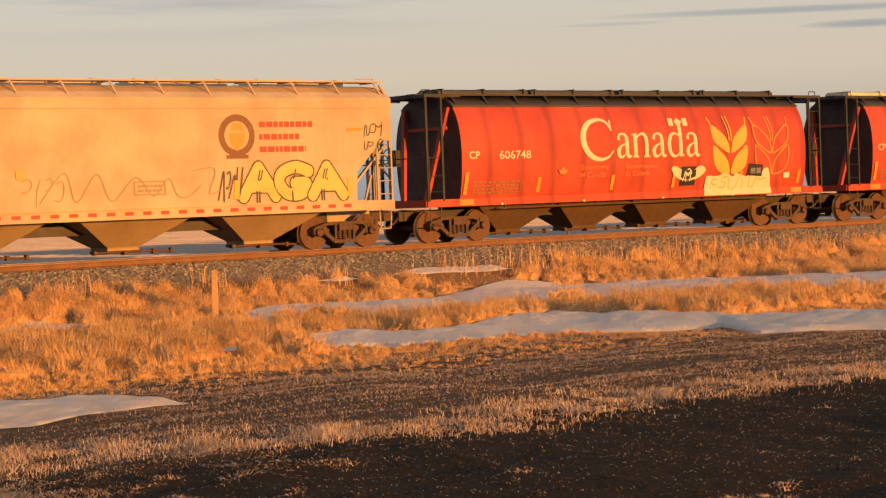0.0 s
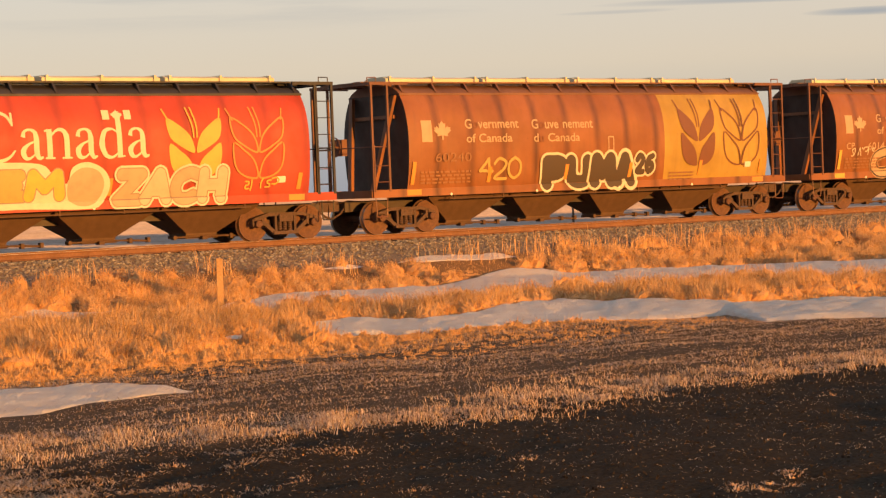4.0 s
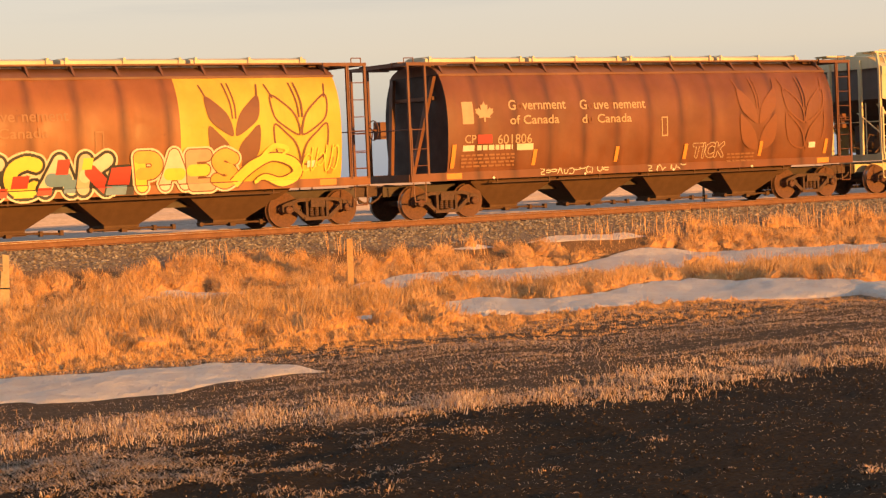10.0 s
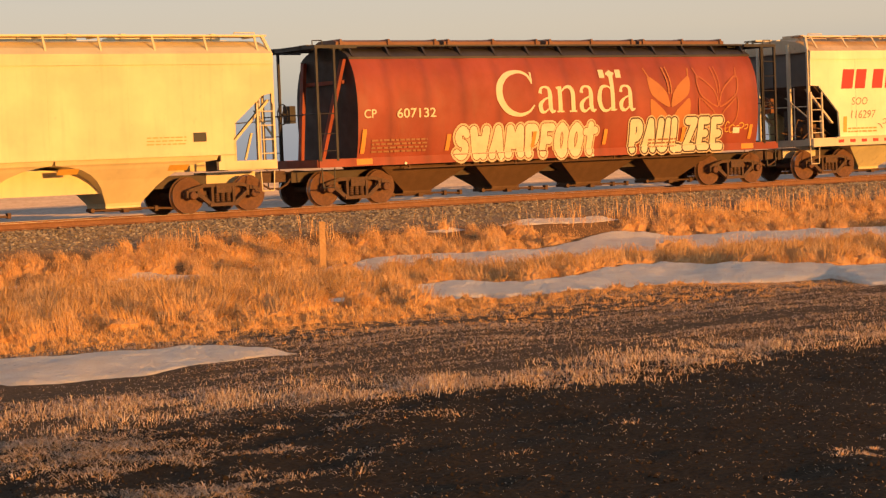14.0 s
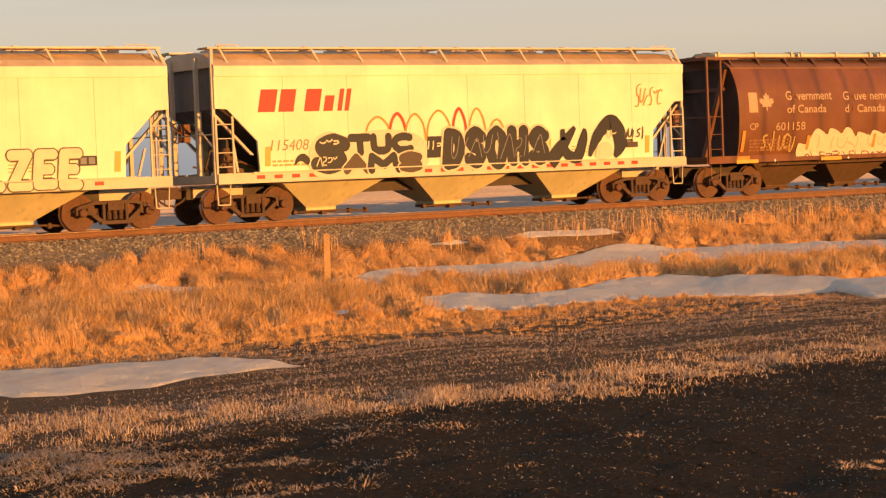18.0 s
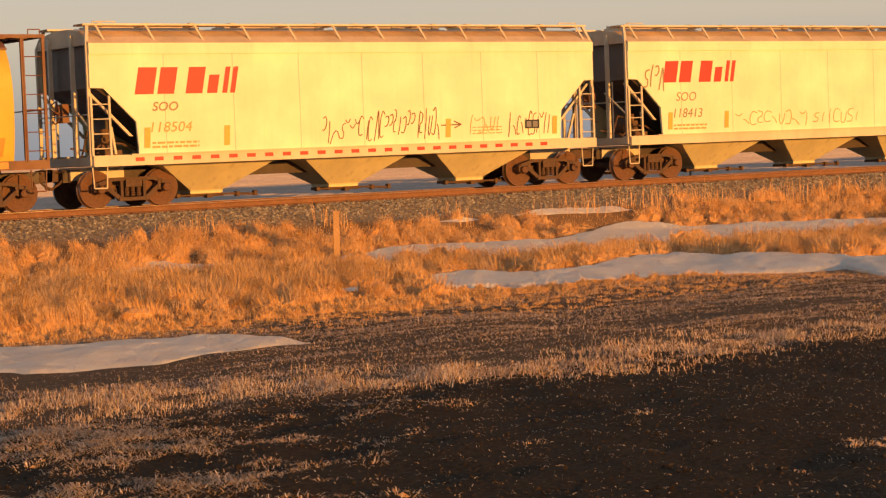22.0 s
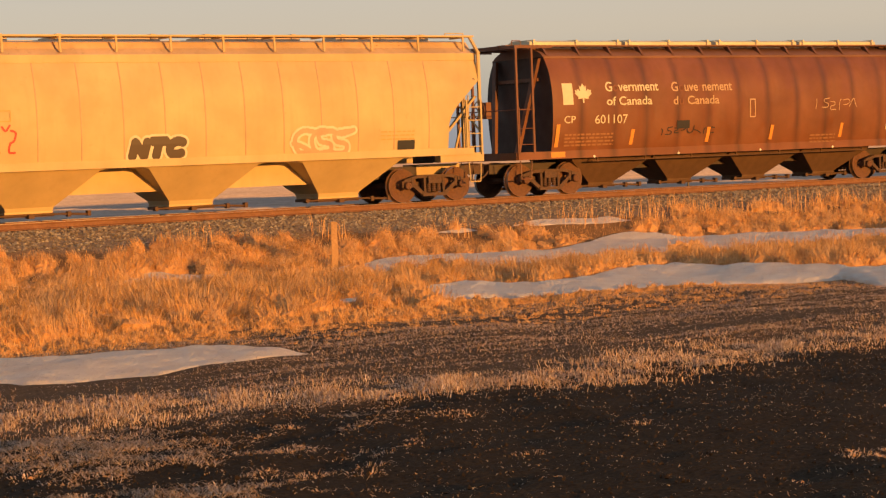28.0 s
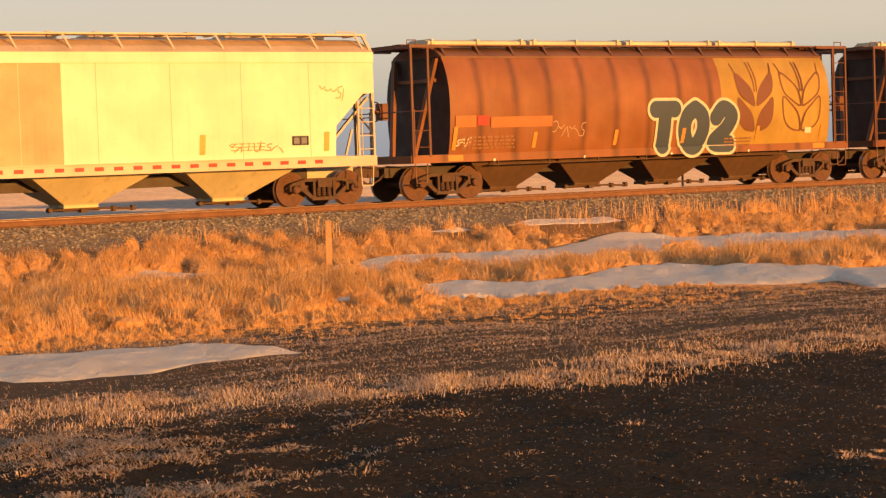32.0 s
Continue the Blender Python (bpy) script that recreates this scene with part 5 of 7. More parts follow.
def hopper_sill_mesh(h, s, mat, style):
    """The lower edge of a side: a deep sill, a low ridge or a narrow band."""
    box = lambda f, a, b, y0, y1, z0, z1: f.box((a, min(s * y0, s * y1), z0), (b, max(s * y0, s * y1), z1))
    f = Form()
    if style == "slope":
        box(f, -h, h, 1.50, 1.66, 1.03, 1.29)
        box(f, -h + 1.0, h - 1.0, 1.60, 1.70, 1.285, 1.315)
    elif style == "arch":
        box(f, -h + 1.24, h - 1.24, 1.56, 1.635, 1.47, 1.56)
        for e in (-1, 1):
            a, b = sorted((e * (h - 0.02), e * (h - 1.7)))
            box(f, a, b, 1.50, 1.62, 1.08, 1.30)
            a, b = sorted((e * (h - 1.24), e * (h - 1.62)))
            box(f, a, b, 1.53, 1.60, 1.30, 1.50)
    else:
        box(f, -h + 0.3, h - 0.3, 1.46, 1.60, 1.25, 1.44)
    return f.mesh("side_sill", mat)


def hopper_car(car, look_of):
    body, trim, roof = look_of["body"], look_of["trim"], look_of["roof"]
    L = look_of["length"]
    h = L / 2 - 0.65
    style = look_of["style"]
    tag = (body.name, trim.name, roof.name, round(L, 2), style)
    bands = look_of.get("bands", [])
    mats = [body] + look_of.get("extra", [])
    low = {"slope": 1.28, "arch": 1.46, "barrel": 1.43}[style]
    top = 1.335 if style == "barrel" else 1.60
    zc = CUTS[style][0][1]
    up = (0, 0, look_of.get("lift", 0.0))
    for s in (-1, 1):
        part("side_sheet", kept((tag, "side", s, len(bands)), lambda: side_sheet_mesh(h, s, mats, low, bands, style)), car)
        part("top_chord", kept((tag, "chord", s), lambda: chord_mesh(h, s, body, style)), car, at=up)
        part("side_sill", kept((tag, "sill", s), lambda: hopper_sill_mesh(h, s, trim, style)), car)
        if style == "slope" and look_of.get("tape", True):
            part("reflective_tape", kept(("tape", round(h, 2), s), lambda: tape_mesh(h, s)), car, "red and white reflective strip")
        # end sheet darker than the sides: its shade is in the grey
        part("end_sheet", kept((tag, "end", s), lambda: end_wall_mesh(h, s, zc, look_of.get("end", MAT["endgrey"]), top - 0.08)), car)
        part("slope_sheet", kept((tag, "slope", s), lambda: slope_mesh(h, s, zc, look_of.get("end", MAT["endgrey"]))), car)
        part("roof_walkway", kept((tag, "walk", s), lambda: walkway_mesh(trim, s, h, 0.8, 1.32, 4.525)), car, at=up)
        for y in (-1.35, 1.35):
            part("end_brace", kept((tag, "brace", s, y), lambda: brace_mesh(h, s, trim, y)), car)
        part("stay_rod", kept((tag, "stay", s), lambda: stay_mesh(h, s, trim)), car)
        part("end_platform", kept((tag, "plat", s), lambda: platform2_mesh(h, s, trim)), car)
        for y in (-1.5, 1.5):
            part("end_post", kept((tag, "post", s, y), lambda: Form().bar((s * h, y, 1.1), (s * h, y, 4.05), 0.085, 0.07).bar((s * h, y, 4.05), (s * (h - 0.12), y * 0.86, 4.50), 0.085, 0.07).mesh("end_post", trim)), car)
            part("end_post", kept((tag, "inner", s, y), lambda: Form().box((s * (h + 0.02) - 0.05, y * 0.45 - 0.05, 1.2), (s * (h + 0.02) + 0.05, y * 0.45 + 0.05, 4.27)).mesh("end_post", trim)), car)
            part("ladder", kept((tag, "lad", s, y), lambda: ladder_mesh(s * (h - 0.02), s * (h - 0.5), y * 1.05, 1.25, 2.75, 0.36, trim)), car)
            part("stirrup_step", kept((tag, "step", s, y), lambda: stirrup_mesh(s * (h - 0.22), y, trim)), car)
        part("handrail", kept((tag, "hr", s), lambda: Form().tube((s * (h + 0.04), -1.5, 2.3), (s * (h + 0.04), 1.5, 2.3), 0.016).tube((s * (h + 0.04), -0.9, 1.2), (s * (h + 0.04), -0.9, 2.9), 0.02).mesh("handrail", trim)), car)
        part("roof_grab", kept((tag, "grab", s), lambda: Form().path([(s * (h - 0.9), -1.25, 4.51), (s * (h - 0.9), -1.25, 4.58), (s * (h - 0.3), -1.25, 4.58), (s * (h - 0.3), -1.25, 4.51)], 0.016).mesh("roof_grab", trim)), car, at=up)
    part("roof", kept((tag, "roof"), lambda: hopper_roof_mesh(h, roof, top)), car, at=up)
    for s in (-1, 1):
        for k in range(12):
            part("walkway_bracket", kept((tag, "brk", s), lambda: bracket_mesh(trim, 0.14 if style == "slope" else 0.0, s, max(top, 1.45))), car, at=(-h + 0.35 + k * (2 * h - 0.7) / 11, 0, up[2]))
    part("centre_sill", kept(("cs2", round(L, 2)), lambda: Form().box((-L / 2 + 0.4, -0.32, 0.66), (L / 2 - 0.4, 0.32, 0.98)).mesh("centre_sill", MAT["under"])), car)
    bay, apart = {"slope": (SLOPE_BAY, 4.15), "arch": (ARCH_BAY, 4.49), "barrel": (BARREL_BAY, 4.42)}[style]
    for k in (-1, 0, 1):
        c = part("chute", kept((tag, "chute"), lambda: chute_mesh(bay, look_of["chute"])), car, at=(k * apart, 0, 0))
        part("outlet_gate", kept(("gate", style), lambda: gate_mesh(bay[-1][1], bay[-1][2], bay[-1][0])), c)
    if style != "slope":
        part("centre_hood", kept((tag, "hood"), lambda: hood_mesh(h, look_of["chute"])), car)
    if style == "barrel":
        for s in (-1, 1):
            for k in range(13):
                part("side_seam", kept((tag, "seam", s), lambda: rib_mesh(s, MAT["ink_tan"])), car, at=((k - 6) * 1.13, 0, 0))
    else:
        part("side_seam", kept((tag, "weld"), lambda: weld_mesh(h, trim, low)), car)
    part("brake_valve", kept(("valve", round(h, 2)), lambda: valve_mesh(h)), car, "dusty brake valve")
    for k in range(3):
        part("brake_pipe", kept(("pipe", k, round(h, 2)), lambda: pipe_mesh(h, k)), car)
    hatch = look_of.get("hatch", roof)
    for k in range(4):
        part("hatch_cover", kept((tag, "hatch"), lambda: Form().box((-1.5, -0.36, 4.29), (1.5, 0.36, 4.41)).box((-1.35, -0.42, 4.31), (-1.22, 0.42, 4.49)).box((1.22, -0.42, 4.31), (1.35, 0.42, 4.49)).box((-0.1, -0.42, 4.31), (0.1, 0.42, 4.48)).mesh("hatch_cover", hatch)), car, at=((k - 1.5) * (2 * h - 0.6) / 4, 0, 0.12 + up[2]))
    part("brake_wheel", kept((tag, "bw"), lambda: brake_wheel_mesh(MAT["frame"])), car, at=(-h - 0.04, 0.45, 2.4))
    part("air_reservoir", kept("air", air_tank_mesh), car, at=(-h + 1.0, 0.1, 1.55))
    part("air_reservoir", kept("air", air_tank_mesh), car, at=(h - 0.7, 0.1, 1.75))
    return running_gear(car, L, look_of.get("centres", L / 2 - 1.95))


# ---- paint on the sides: letters, emblems, tags ----
def drape(name, polys, mat, car, surface, off, label="", curved=True, weld=False):
    """Flat outlines in x and z, laid on the near side of a car."""
    bm = bmesh.new()
    for i, poly in enumerate(polys):
        try:
            bm.faces.new([bm.verts.new((x, 0.0 if weld else -0.00006 * (i % 7), z)) for x, z in poly])
        except ValueError:
            pass
    if weld:
        bmesh.ops.remove_doubles(bm, verts=bm.verts, dist=1e-5)
    bmesh.ops.triangulate(bm, faces=bm.faces, ngon_method="EAR_CLIP")
    lay(name, bm, mat, car, surface, off, label, curved)


def lay(name, bm, mat, car, surface, off, label="", curved=True):
    if curved and bm.verts:
        zs = [v.co.z for v in bm.verts]
        a, b = min(zs), max(zs)
        n = int((b - a) / 0.16)
        for k in range(1, n + 1):
            bmesh.ops.bisect_plane(bm, geom=bm.verts[:] + bm.edges[:] + bm.faces[:], plane_co=(0, 0, a + (b - a) * k / (n + 1)), plane_no=(0, 0, 1))
    if not curved:
        for z in (1.285, 1.30):
            bmesh.ops.bisect_plane(bm, geom=bm.verts[:] + bm.edges[:] + bm.faces[:], plane_co=(0, 0, z), plane_no=(0, 0, 1))
    elif surface is tank_surface:
        for z in (1.245, 1.255):
            bmesh.ops.bisect_plane(bm, geom=bm.verts[:] + bm.edges[:] + bm.faces[:], plane_co=(0, 0, z), plane_no=(0, 0, 1))
    for v in bm.verts:
        v.co.y = v.co.y - surface(v.co.z) - off
    me = bpy.data.meshes.new(name)
    bm.to_mesh(me)
    bm.free()
    me.materials.append(mat)
    part(name, me, car, label)


def letters_bmesh(body, x0, x1, z0, z1, fat=0.0, shear=0.0, wobble=0.0):
    """Letters of the built-in font, fitted to a box."""
    c = bpy.data.curves.new("letters", "FONT")
    c.body, c.offset, c.shear, c.resolution_u = body, fat, shear, 4
    ob = bpy.data.objects.new("letters", c)
    me = bpy.data.meshes.new_from_object(ob)
    bpy.data.objects.remove(ob)
    bm = bmesh.new()
    bm.from_mesh(me)
    bpy.data.meshes.remove(me)
    xs, ys = [v.co.x for v in bm.verts], [v.co.y for v in bm.verts]
    ax, bx, ay, by = min(xs), max(xs), min(ys), max(ys)
    for v in bm.verts:
        v.co = ((x0 + (v.co.x - ax) / (bx - ax) * (x1 - x0)), 0, z0 + (v.co.y - ay) / (by - ay) * (z1 - z0))
        v.co.z, v.co.x = v.co.z + wobble * math.sin(4.1 * v.co.x + 1.0), v.co.x + 0.8 * wobble * math.sin(7.0 * v.co.z + 2.3 * v.co.x)
    # neighbouring letters lie on slightly different levels
    seen, k = set(), 0
    for v in bm.verts:
        if v in seen:
            continue
        heap = [v]
        seen.add(v)
        while heap:
            w = heap.pop()
            w.co.y = -0.0003 * (k % 2)
            for e in w.link_edges:
                o = e.other_vert(w)
                if o not in seen:
                    seen.add(o)
                    heap.append(o)
        k += 1
    return bm


def split_letters(bm):
    """One small mesh for each letter, in reading order."""
    left, out = set(bm.verts), []
    while left:
        heap = [left.pop()]
        group = set(heap)
        while heap:
            w = heap.pop()
            for e in w.link_edges:
                o = e.other_vert(w)
                if o not in group:
                    group.add(o)
                    heap.append(o)
        left -= group
        piece = bmesh.new()
        at = {v: piece.verts.new(v.co) for v in group}
        for face in {f for v in group for f in v.link_faces}:
            piece.faces.new([at[v] for v in face.verts])
        out.append((min(v.co.x for v in group), piece))
    bm.free()
    return [p for _, p in sorted(out, key=lambda q: q[0])]


def curve_points(pts, closed=True, steps=5):
    """A smooth line through the points."""
    n = len(pts)
    out = []
    for i in range(n if closed else n - 1):
        p0, p1, p2, p3 = [pts[(i + k) % n] if closed else pts[min(max(i + k, 0), n - 1)] for k in (-1, 0, 1, 2)]
        for j in range(steps):
            t = j / steps
            out.append(tuple(0.5 * (2 * b + (c - a) * t + (2 * a - 5 * b + 4 * c - d) * t * t + (3 * b - a - 3 * c + d) * t ** 3) for a, b, c, d in zip(p0, p1, p2, p3)))
    if not closed:
        out.append(tuple(pts[-1]))
    return out


def ribbon(pts, w, closed=False):
    """Quads along a line."""
    out = []
    n = len(pts)
    rng = range(n if closed else n - 1)
    for i in rng:
        (ax, az), (bx, bz) = pts[i], pts[(i + 1) % n]
        d = math.hypot(bx - ax, bz - az) or 1e-6
        nx, nz = -(bz - az) / d * w / 2, (bx - ax) / d * w / 2
        ex, ez = (bx - ax) / d * w * 0.3, (bz - az) / d * w * 0.3
        out.append([(ax + nx - ex, az + nz - ez), (ax - nx - ex, az - nz - ez), (bx - nx + ex, bz - nz + ez), (bx + nx + ex, bz + nz + ez)])
    return out


def spray(lines, w):
    """Lines of one width as thin level strips that never overlap."""
    segs = [(a, b) for pts in lines for a, b in zip(pts, pts[1:])]
    r = w / 2
    lo, hi = min(min(a[1], b[1]) for a, b in segs) - r, max(max(a[1], b[1]) for a, b in segs) + r
    rows = max(3, int((hi - lo) / min(max(w / 5, 0.009), 0.02)))
    step = (hi - lo) / rows
    out = []
    for k in range(rows):
        z = lo + (k + 0.5) * step
        runs = []
        for (ax, az), (bx, bz) in segs:
            if z < min(az, bz) - r or z > max(az, bz) + r:
                continue
            xs = []
            for px, pz in ((ax, az), (bx, bz)):
                if abs(z - pz) < r:
                    d = math.sqrt(r * r - (z - pz) ** 2)
                    xs += [px - d, px + d]
            long = math.hypot(bx - ax, bz - az)
            if long > 1e-6:
                nx, nz = -(bz - az) / long * r, (bx - ax) / long * r
                ring = [(ax + nx, az + nz), (bx + nx, bz + nz), (bx - nx, bz - nz), (ax - nx, az - nz)]
                for (px, pz), (qx, qz) in zip(ring, ring[1:] + ring[:1]):
                    if (pz - z) * (qz - z) < 0:
                        xs.append(px + (qx - px) * (z - pz) / (qz - pz))
            if len(xs) > 1:
                runs.append((min(xs), max(xs)))
        runs.sort()
        joined = []
        for a, b in runs:
            if joined and a <= joined[-1][1]:
                joined[-1][1] = max(b, joined[-1][1])
            else:
                joined.append([a, b])
        out += [(a, b, z - step / 2, z + step / 2) for a, b in joined]
    return out


def brush(pts, wide, steps=6):
    """A pen stroke whose width changes along the way."""
    line = curve_points(pts, False, steps)
    n = len(line)
    at = [i * (len(wide) - 1) / (n - 1) for i in range(n)]
    ws = [wide[int(a)] + (wide[min(int(a) + 1, len(wide) - 1)] - wide[int(a)]) * (a - int(a)) for a in at]
    left, right = [], []
    for i, (x, z) in enumerate(line):
        (ax, az), (bx, bz) = line[max(i - 1, 0)], line[min(i + 1, n - 1)]
        d = math.hypot(bx - ax, bz - az) or 1e-6
        nx, nz = -(bz - az) / d * ws[i] / 2, (bx - ax) / d * ws[i] / 2
        left.append((x + nx, z + nz))
        right.append((x - nx, z - nz))
    return [[left[i], right[i], right[i + 1], left[i + 1]] for i in range(n - 1)]


# strokes of the serif sign: points and widths, in units of the small letters' height
GLYPHS = {
    "a": (0.82, [([(0.14, 0.74), (0.20, 0.93), (0.38, 0.99), (0.54, 0.90), (0.58, 0.66), (0.58, 0.24), (0.66, 0.04), (0.80, 0.07)], [0.17, 0.10, 0.07, 0.14, 0.19, 0.19, 0.14, 0.05]),
                 ([(0.56, 0.60), (0.32, 0.50), (0.14, 0.30), (0.18, 0.08), (0.34, 0.03), (0.56, 0.20)], [0.05, 0.08, 0.19, 0.17, 0.08, 0.05])]),
    "n": (1.02, [([(0.20, 1.0), (0.20, 0.5), (0.20, 0.0)], [0.19, 0.19, 0.19]), ([(0.24, 0.76), (0.44, 0.95), (0.64, 0.97), (0.77, 0.78), (0.78, 0.4), (0.78, 0.0)], [0.05, 0.08, 0.13, 0.19, 0.19, 0.19]),
                 ([(0.04, 0.94), (0.20, 0.97)], [0.07, 0.07]), ([(0.05, 0.03), (0.37, 0.03)], [0.06, 0.06]), ([(0.61, 0.03), (0.95, 0.03)], [0.06, 0.06])]),
    "d": (1.0, [([(0.76, 1.55), (0.76, 0.8), (0.76, 0.0)], [0.19, 0.19, 0.19]), ([(0.60, 1.50), (0.76, 1.53)], [0.07, 0.07]), ([(0.74, 0.03), (0.94, 0.05)], [0.06, 0.05]),
                ([(0.72, 0.84), (0.52, 0.98), (0.26, 0.90), (0.14, 0.48), (0.26, 0.10), (0.50, 0.02), (0.72, 0.18)], [0.05, 0.07, 0.15, 0.21, 0.16, 0.08, 0.05])]),
    "C": (1.5, [([(1.34, 1.16), (1.22, 1.42), (0.92, 1.54), (0.50, 1.42), (0.22, 1.06), (0.20, 0.58), (0.46, 0.16), (0.86, 0.0), (1.20, 0.10), (1.40, 0.34)], [0.06, 0.09, 0.10, 0.17, 0.24, 0.25, 0.20, 0.12, 0.08, 0.05]),
                ([(1.35, 1.10), (1.36, 1.52)], [0.06, 0.07])]),
}


LEAVES = [[(0.04, 0.85), (0.26, 0.73), (0.40, 0.60), (0.465, 0.46), (0.47, 0.32), (0.25, 0.42), (0.07, 0.57)], [(0.06, 0.46), (0.25, 0.345), (0.39, 0.225), (0.462, 0.08), (0.47, -0.07), (0.23, -0.03), (0.08, 0.13)]]
MAPLE = [(0.0, -0.5), (0.035, -0.5), (0.025, -0.29), (0.05, -0.275), (0.31, -0.31), (0.285, -0.23), (0.29, -0.20), (0.5, -0.03), (0.45, 0.0), (0.44, 0.03), (0.48, 0.16), (0.36, 0.13), (0.33, 0.14), (0.30, 0.21), (0.18, 0.08), (0.155, 0.10), (0.20, 0.36), (0.13, 0.32), (0.09, 0.33), (0.0, 0.5)]


class Side:
    """The near side of one car, on which things are painted."""

    def __init__(self, car, surface, curved):
        self.car, self.surface, self.curved, self.layer = car, surface, curved, 0

    def off(self, step=0.0):
        self.layer += 1
        return 0.004 + 0.0004 * self.layer + step

    def text(self, body, box, mat, fat=0.0, shear=0.0, name="lettering", outline=None, label="", rim=0.055, worn="", gone=()):
        x0, x1, z0, z1 = box
        if outline:
            e = rim * (z1 - z0)
            lay(name, letters_bmesh(body, x0 - e, x1 + e, z0 - e * 0.6, z1 + e, fat + 0.6 * rim, shear, 0.05 * (z1 - z0)), MAT[outline], self.car, self.surface, self.off(), label, self.curved)
        bm = letters_bmesh(body, x0, x1, z0, z1, fat, shear, 0.05 * (z1 - z0) if name.startswith("graffiti") else 0.0)
        if name.startswith("graffiti"):
            lay(name, bm, MAT[mat], self.car, self.surface, self.off(), label, self.curved)
            return
        off = self.off()
        for k, piece in enumerate(split_letters(bm)):
            lay("letter", piece, MAT[worn if worn and k in gone else mat], self.car, self.surface, off, label, self.curved)

    def serif(self, body, box, mat, name="lettering"):
        """Letters drawn with thick and thin strokes, fitted to a box, each a part of its own."""
        x0, x1, z0, z1 = box
        total = sum(GLYPHS[c][0] for c in body)
        k, x = (x1 - x0) / total, x0
        m = (z1 - z0) / 1.55
        for c in body:
            wide, strokes = GLYPHS[c]
            polys = [q for pts, ws in strokes for q in brush([(x + u * k, z0 + v * m) for u, v in pts], [w * (k + m) / 2 for w in ws])]
            self.shapes(polys, mat, name)
            x += wide * k

    def shapes(self, polys, mat, name="marking", label="", weld=False):
        drape(name, polys, MAT[mat], self.car, self.surface, self.off(), label, self.curved, weld)

    def sprayed(self, lines, w, mat, name="graffiti_piece"):
        off = self.off()
        verts, faces = [], []
        for a, b, z0, z1 in spray(lines, w):
            n = len(verts)
            y0, y1 = -self.surface(z0 + 1e-5) - off, -self.surface(z1 - 1e-5) - off
            verts += [(a, y0, z0), (b, y0, z0), (b, y1, z1), (a, y1, z1)]
            faces.append((n, n + 1, n + 2, n + 3))
        me = bpy.data.meshes.new(name)
        me.from_pydata(verts, [], faces)
        me.materials.append(MAT[mat])
        part(name, me, self.car)

    def patch(self, box, mat, name="paint_patch", skew=0.0):
        x0, x1, z0, z1 = box
        self.shapes([[(x0, z0), (x1, z0), (x1 + skew, z1), (x0 + skew, z1)]], mat, name)

    def bars(self, box, mat, rows, seed=0, name="small_print", fill=0.5):
        """Unreadable small print as rows of short bars."""
        x0, x1, z0, z1 = box
        rs = random.Random(seed)
        polys = []
        for r in range(rows):
            a = z0 + (z1 - z0) * (r + 0.2) / rows
            b = z0 + (z1 - z0) * (r + 0.2 + fill) / rows
            x = x0
            while x < x1:
                w = rs.uniform(0.08, 0.22)
                polys.append([(x, a), (min(x + w, x1), a), (min(x + w, x1), b), (x, b)])
                x += w + 0.04
        self.shapes(polys, mat, name)

    def wheat(self, box, mat, solid=True, awns=True):
        x0, x1, z0, z1 = box
        to = lambda u, v: (x0 + u * (x1 - x0), z0 + v * (z1 - z0))
        for leaf in LEAVES:
            for side in (0, 1):
                pts = [to(1 - u if side else u, v) for u, v in curve_points(leaf)]
                if solid:
                    self.shapes([pts], mat, "wheat_leaf")
                else:
                    self.shapes(brush(pts + pts[:2], [0.05, 0.05], 1), mat, "wheat_leaf", weld=True)
        if awns:
            for line in ([(0.07, 0.81), (-0.02, 1.0)], [(0.93, 0.81), (0.98, 1.0)], [(0.475, 0.55), (0.46, 0.75), (0.39, 1.02)], [(0.53, 0.55), (0.53, 0.75), (0.47, 1.02)]):
                self.shapes(brush([to(*p) for p in line], [0.045, 0.045], 3), mat, "wheat_awn", weld=True)

    def maple(self, box, mat):
        x0, x1, z0, z1 = box
        cx, cz = (x0 + x1) / 2, (z0 + z1) / 2
        self.shapes([[(cx + m * u * (x1 - x0), cz + v * (z1 - z0)) for u, v in MAPLE] for m in (-1, 1)], mat, "leaf_emblem")

    def scribble(self, box, mat, seed, count, w=0.035, wild=1.0, name="graffiti_tag"):
        """A hand-drawn tag: slanting strokes and hooks, written side by side."""
        x0, x1, z0, z1 = box
        rs = random.Random(seed)
        lines = []
        step = (x1 - x0) / count
        for k in range(count):
            bit = STROKES[rs.randrange(len(STROKES))]
            a, b = rs.uniform(0.0, 0.25), rs.uniform(0.7, 1.0)
            wide, m = step * rs.uniform(0.8, 1.3) * wild, rs.choice((1, 1, -1))
            pts = [(x0 + step * (k + 0.5) + wide * m * (u - 0.5) + 0.12 * (v - 0.5) * (z1 - z0), z0 + (z1 - z0) * (a + (b - a) * v)) for u, v in bit]
            lines.append(curve_points(pts, False, 6))
        self.sprayed(lines, 0.85 * w, mat, name)

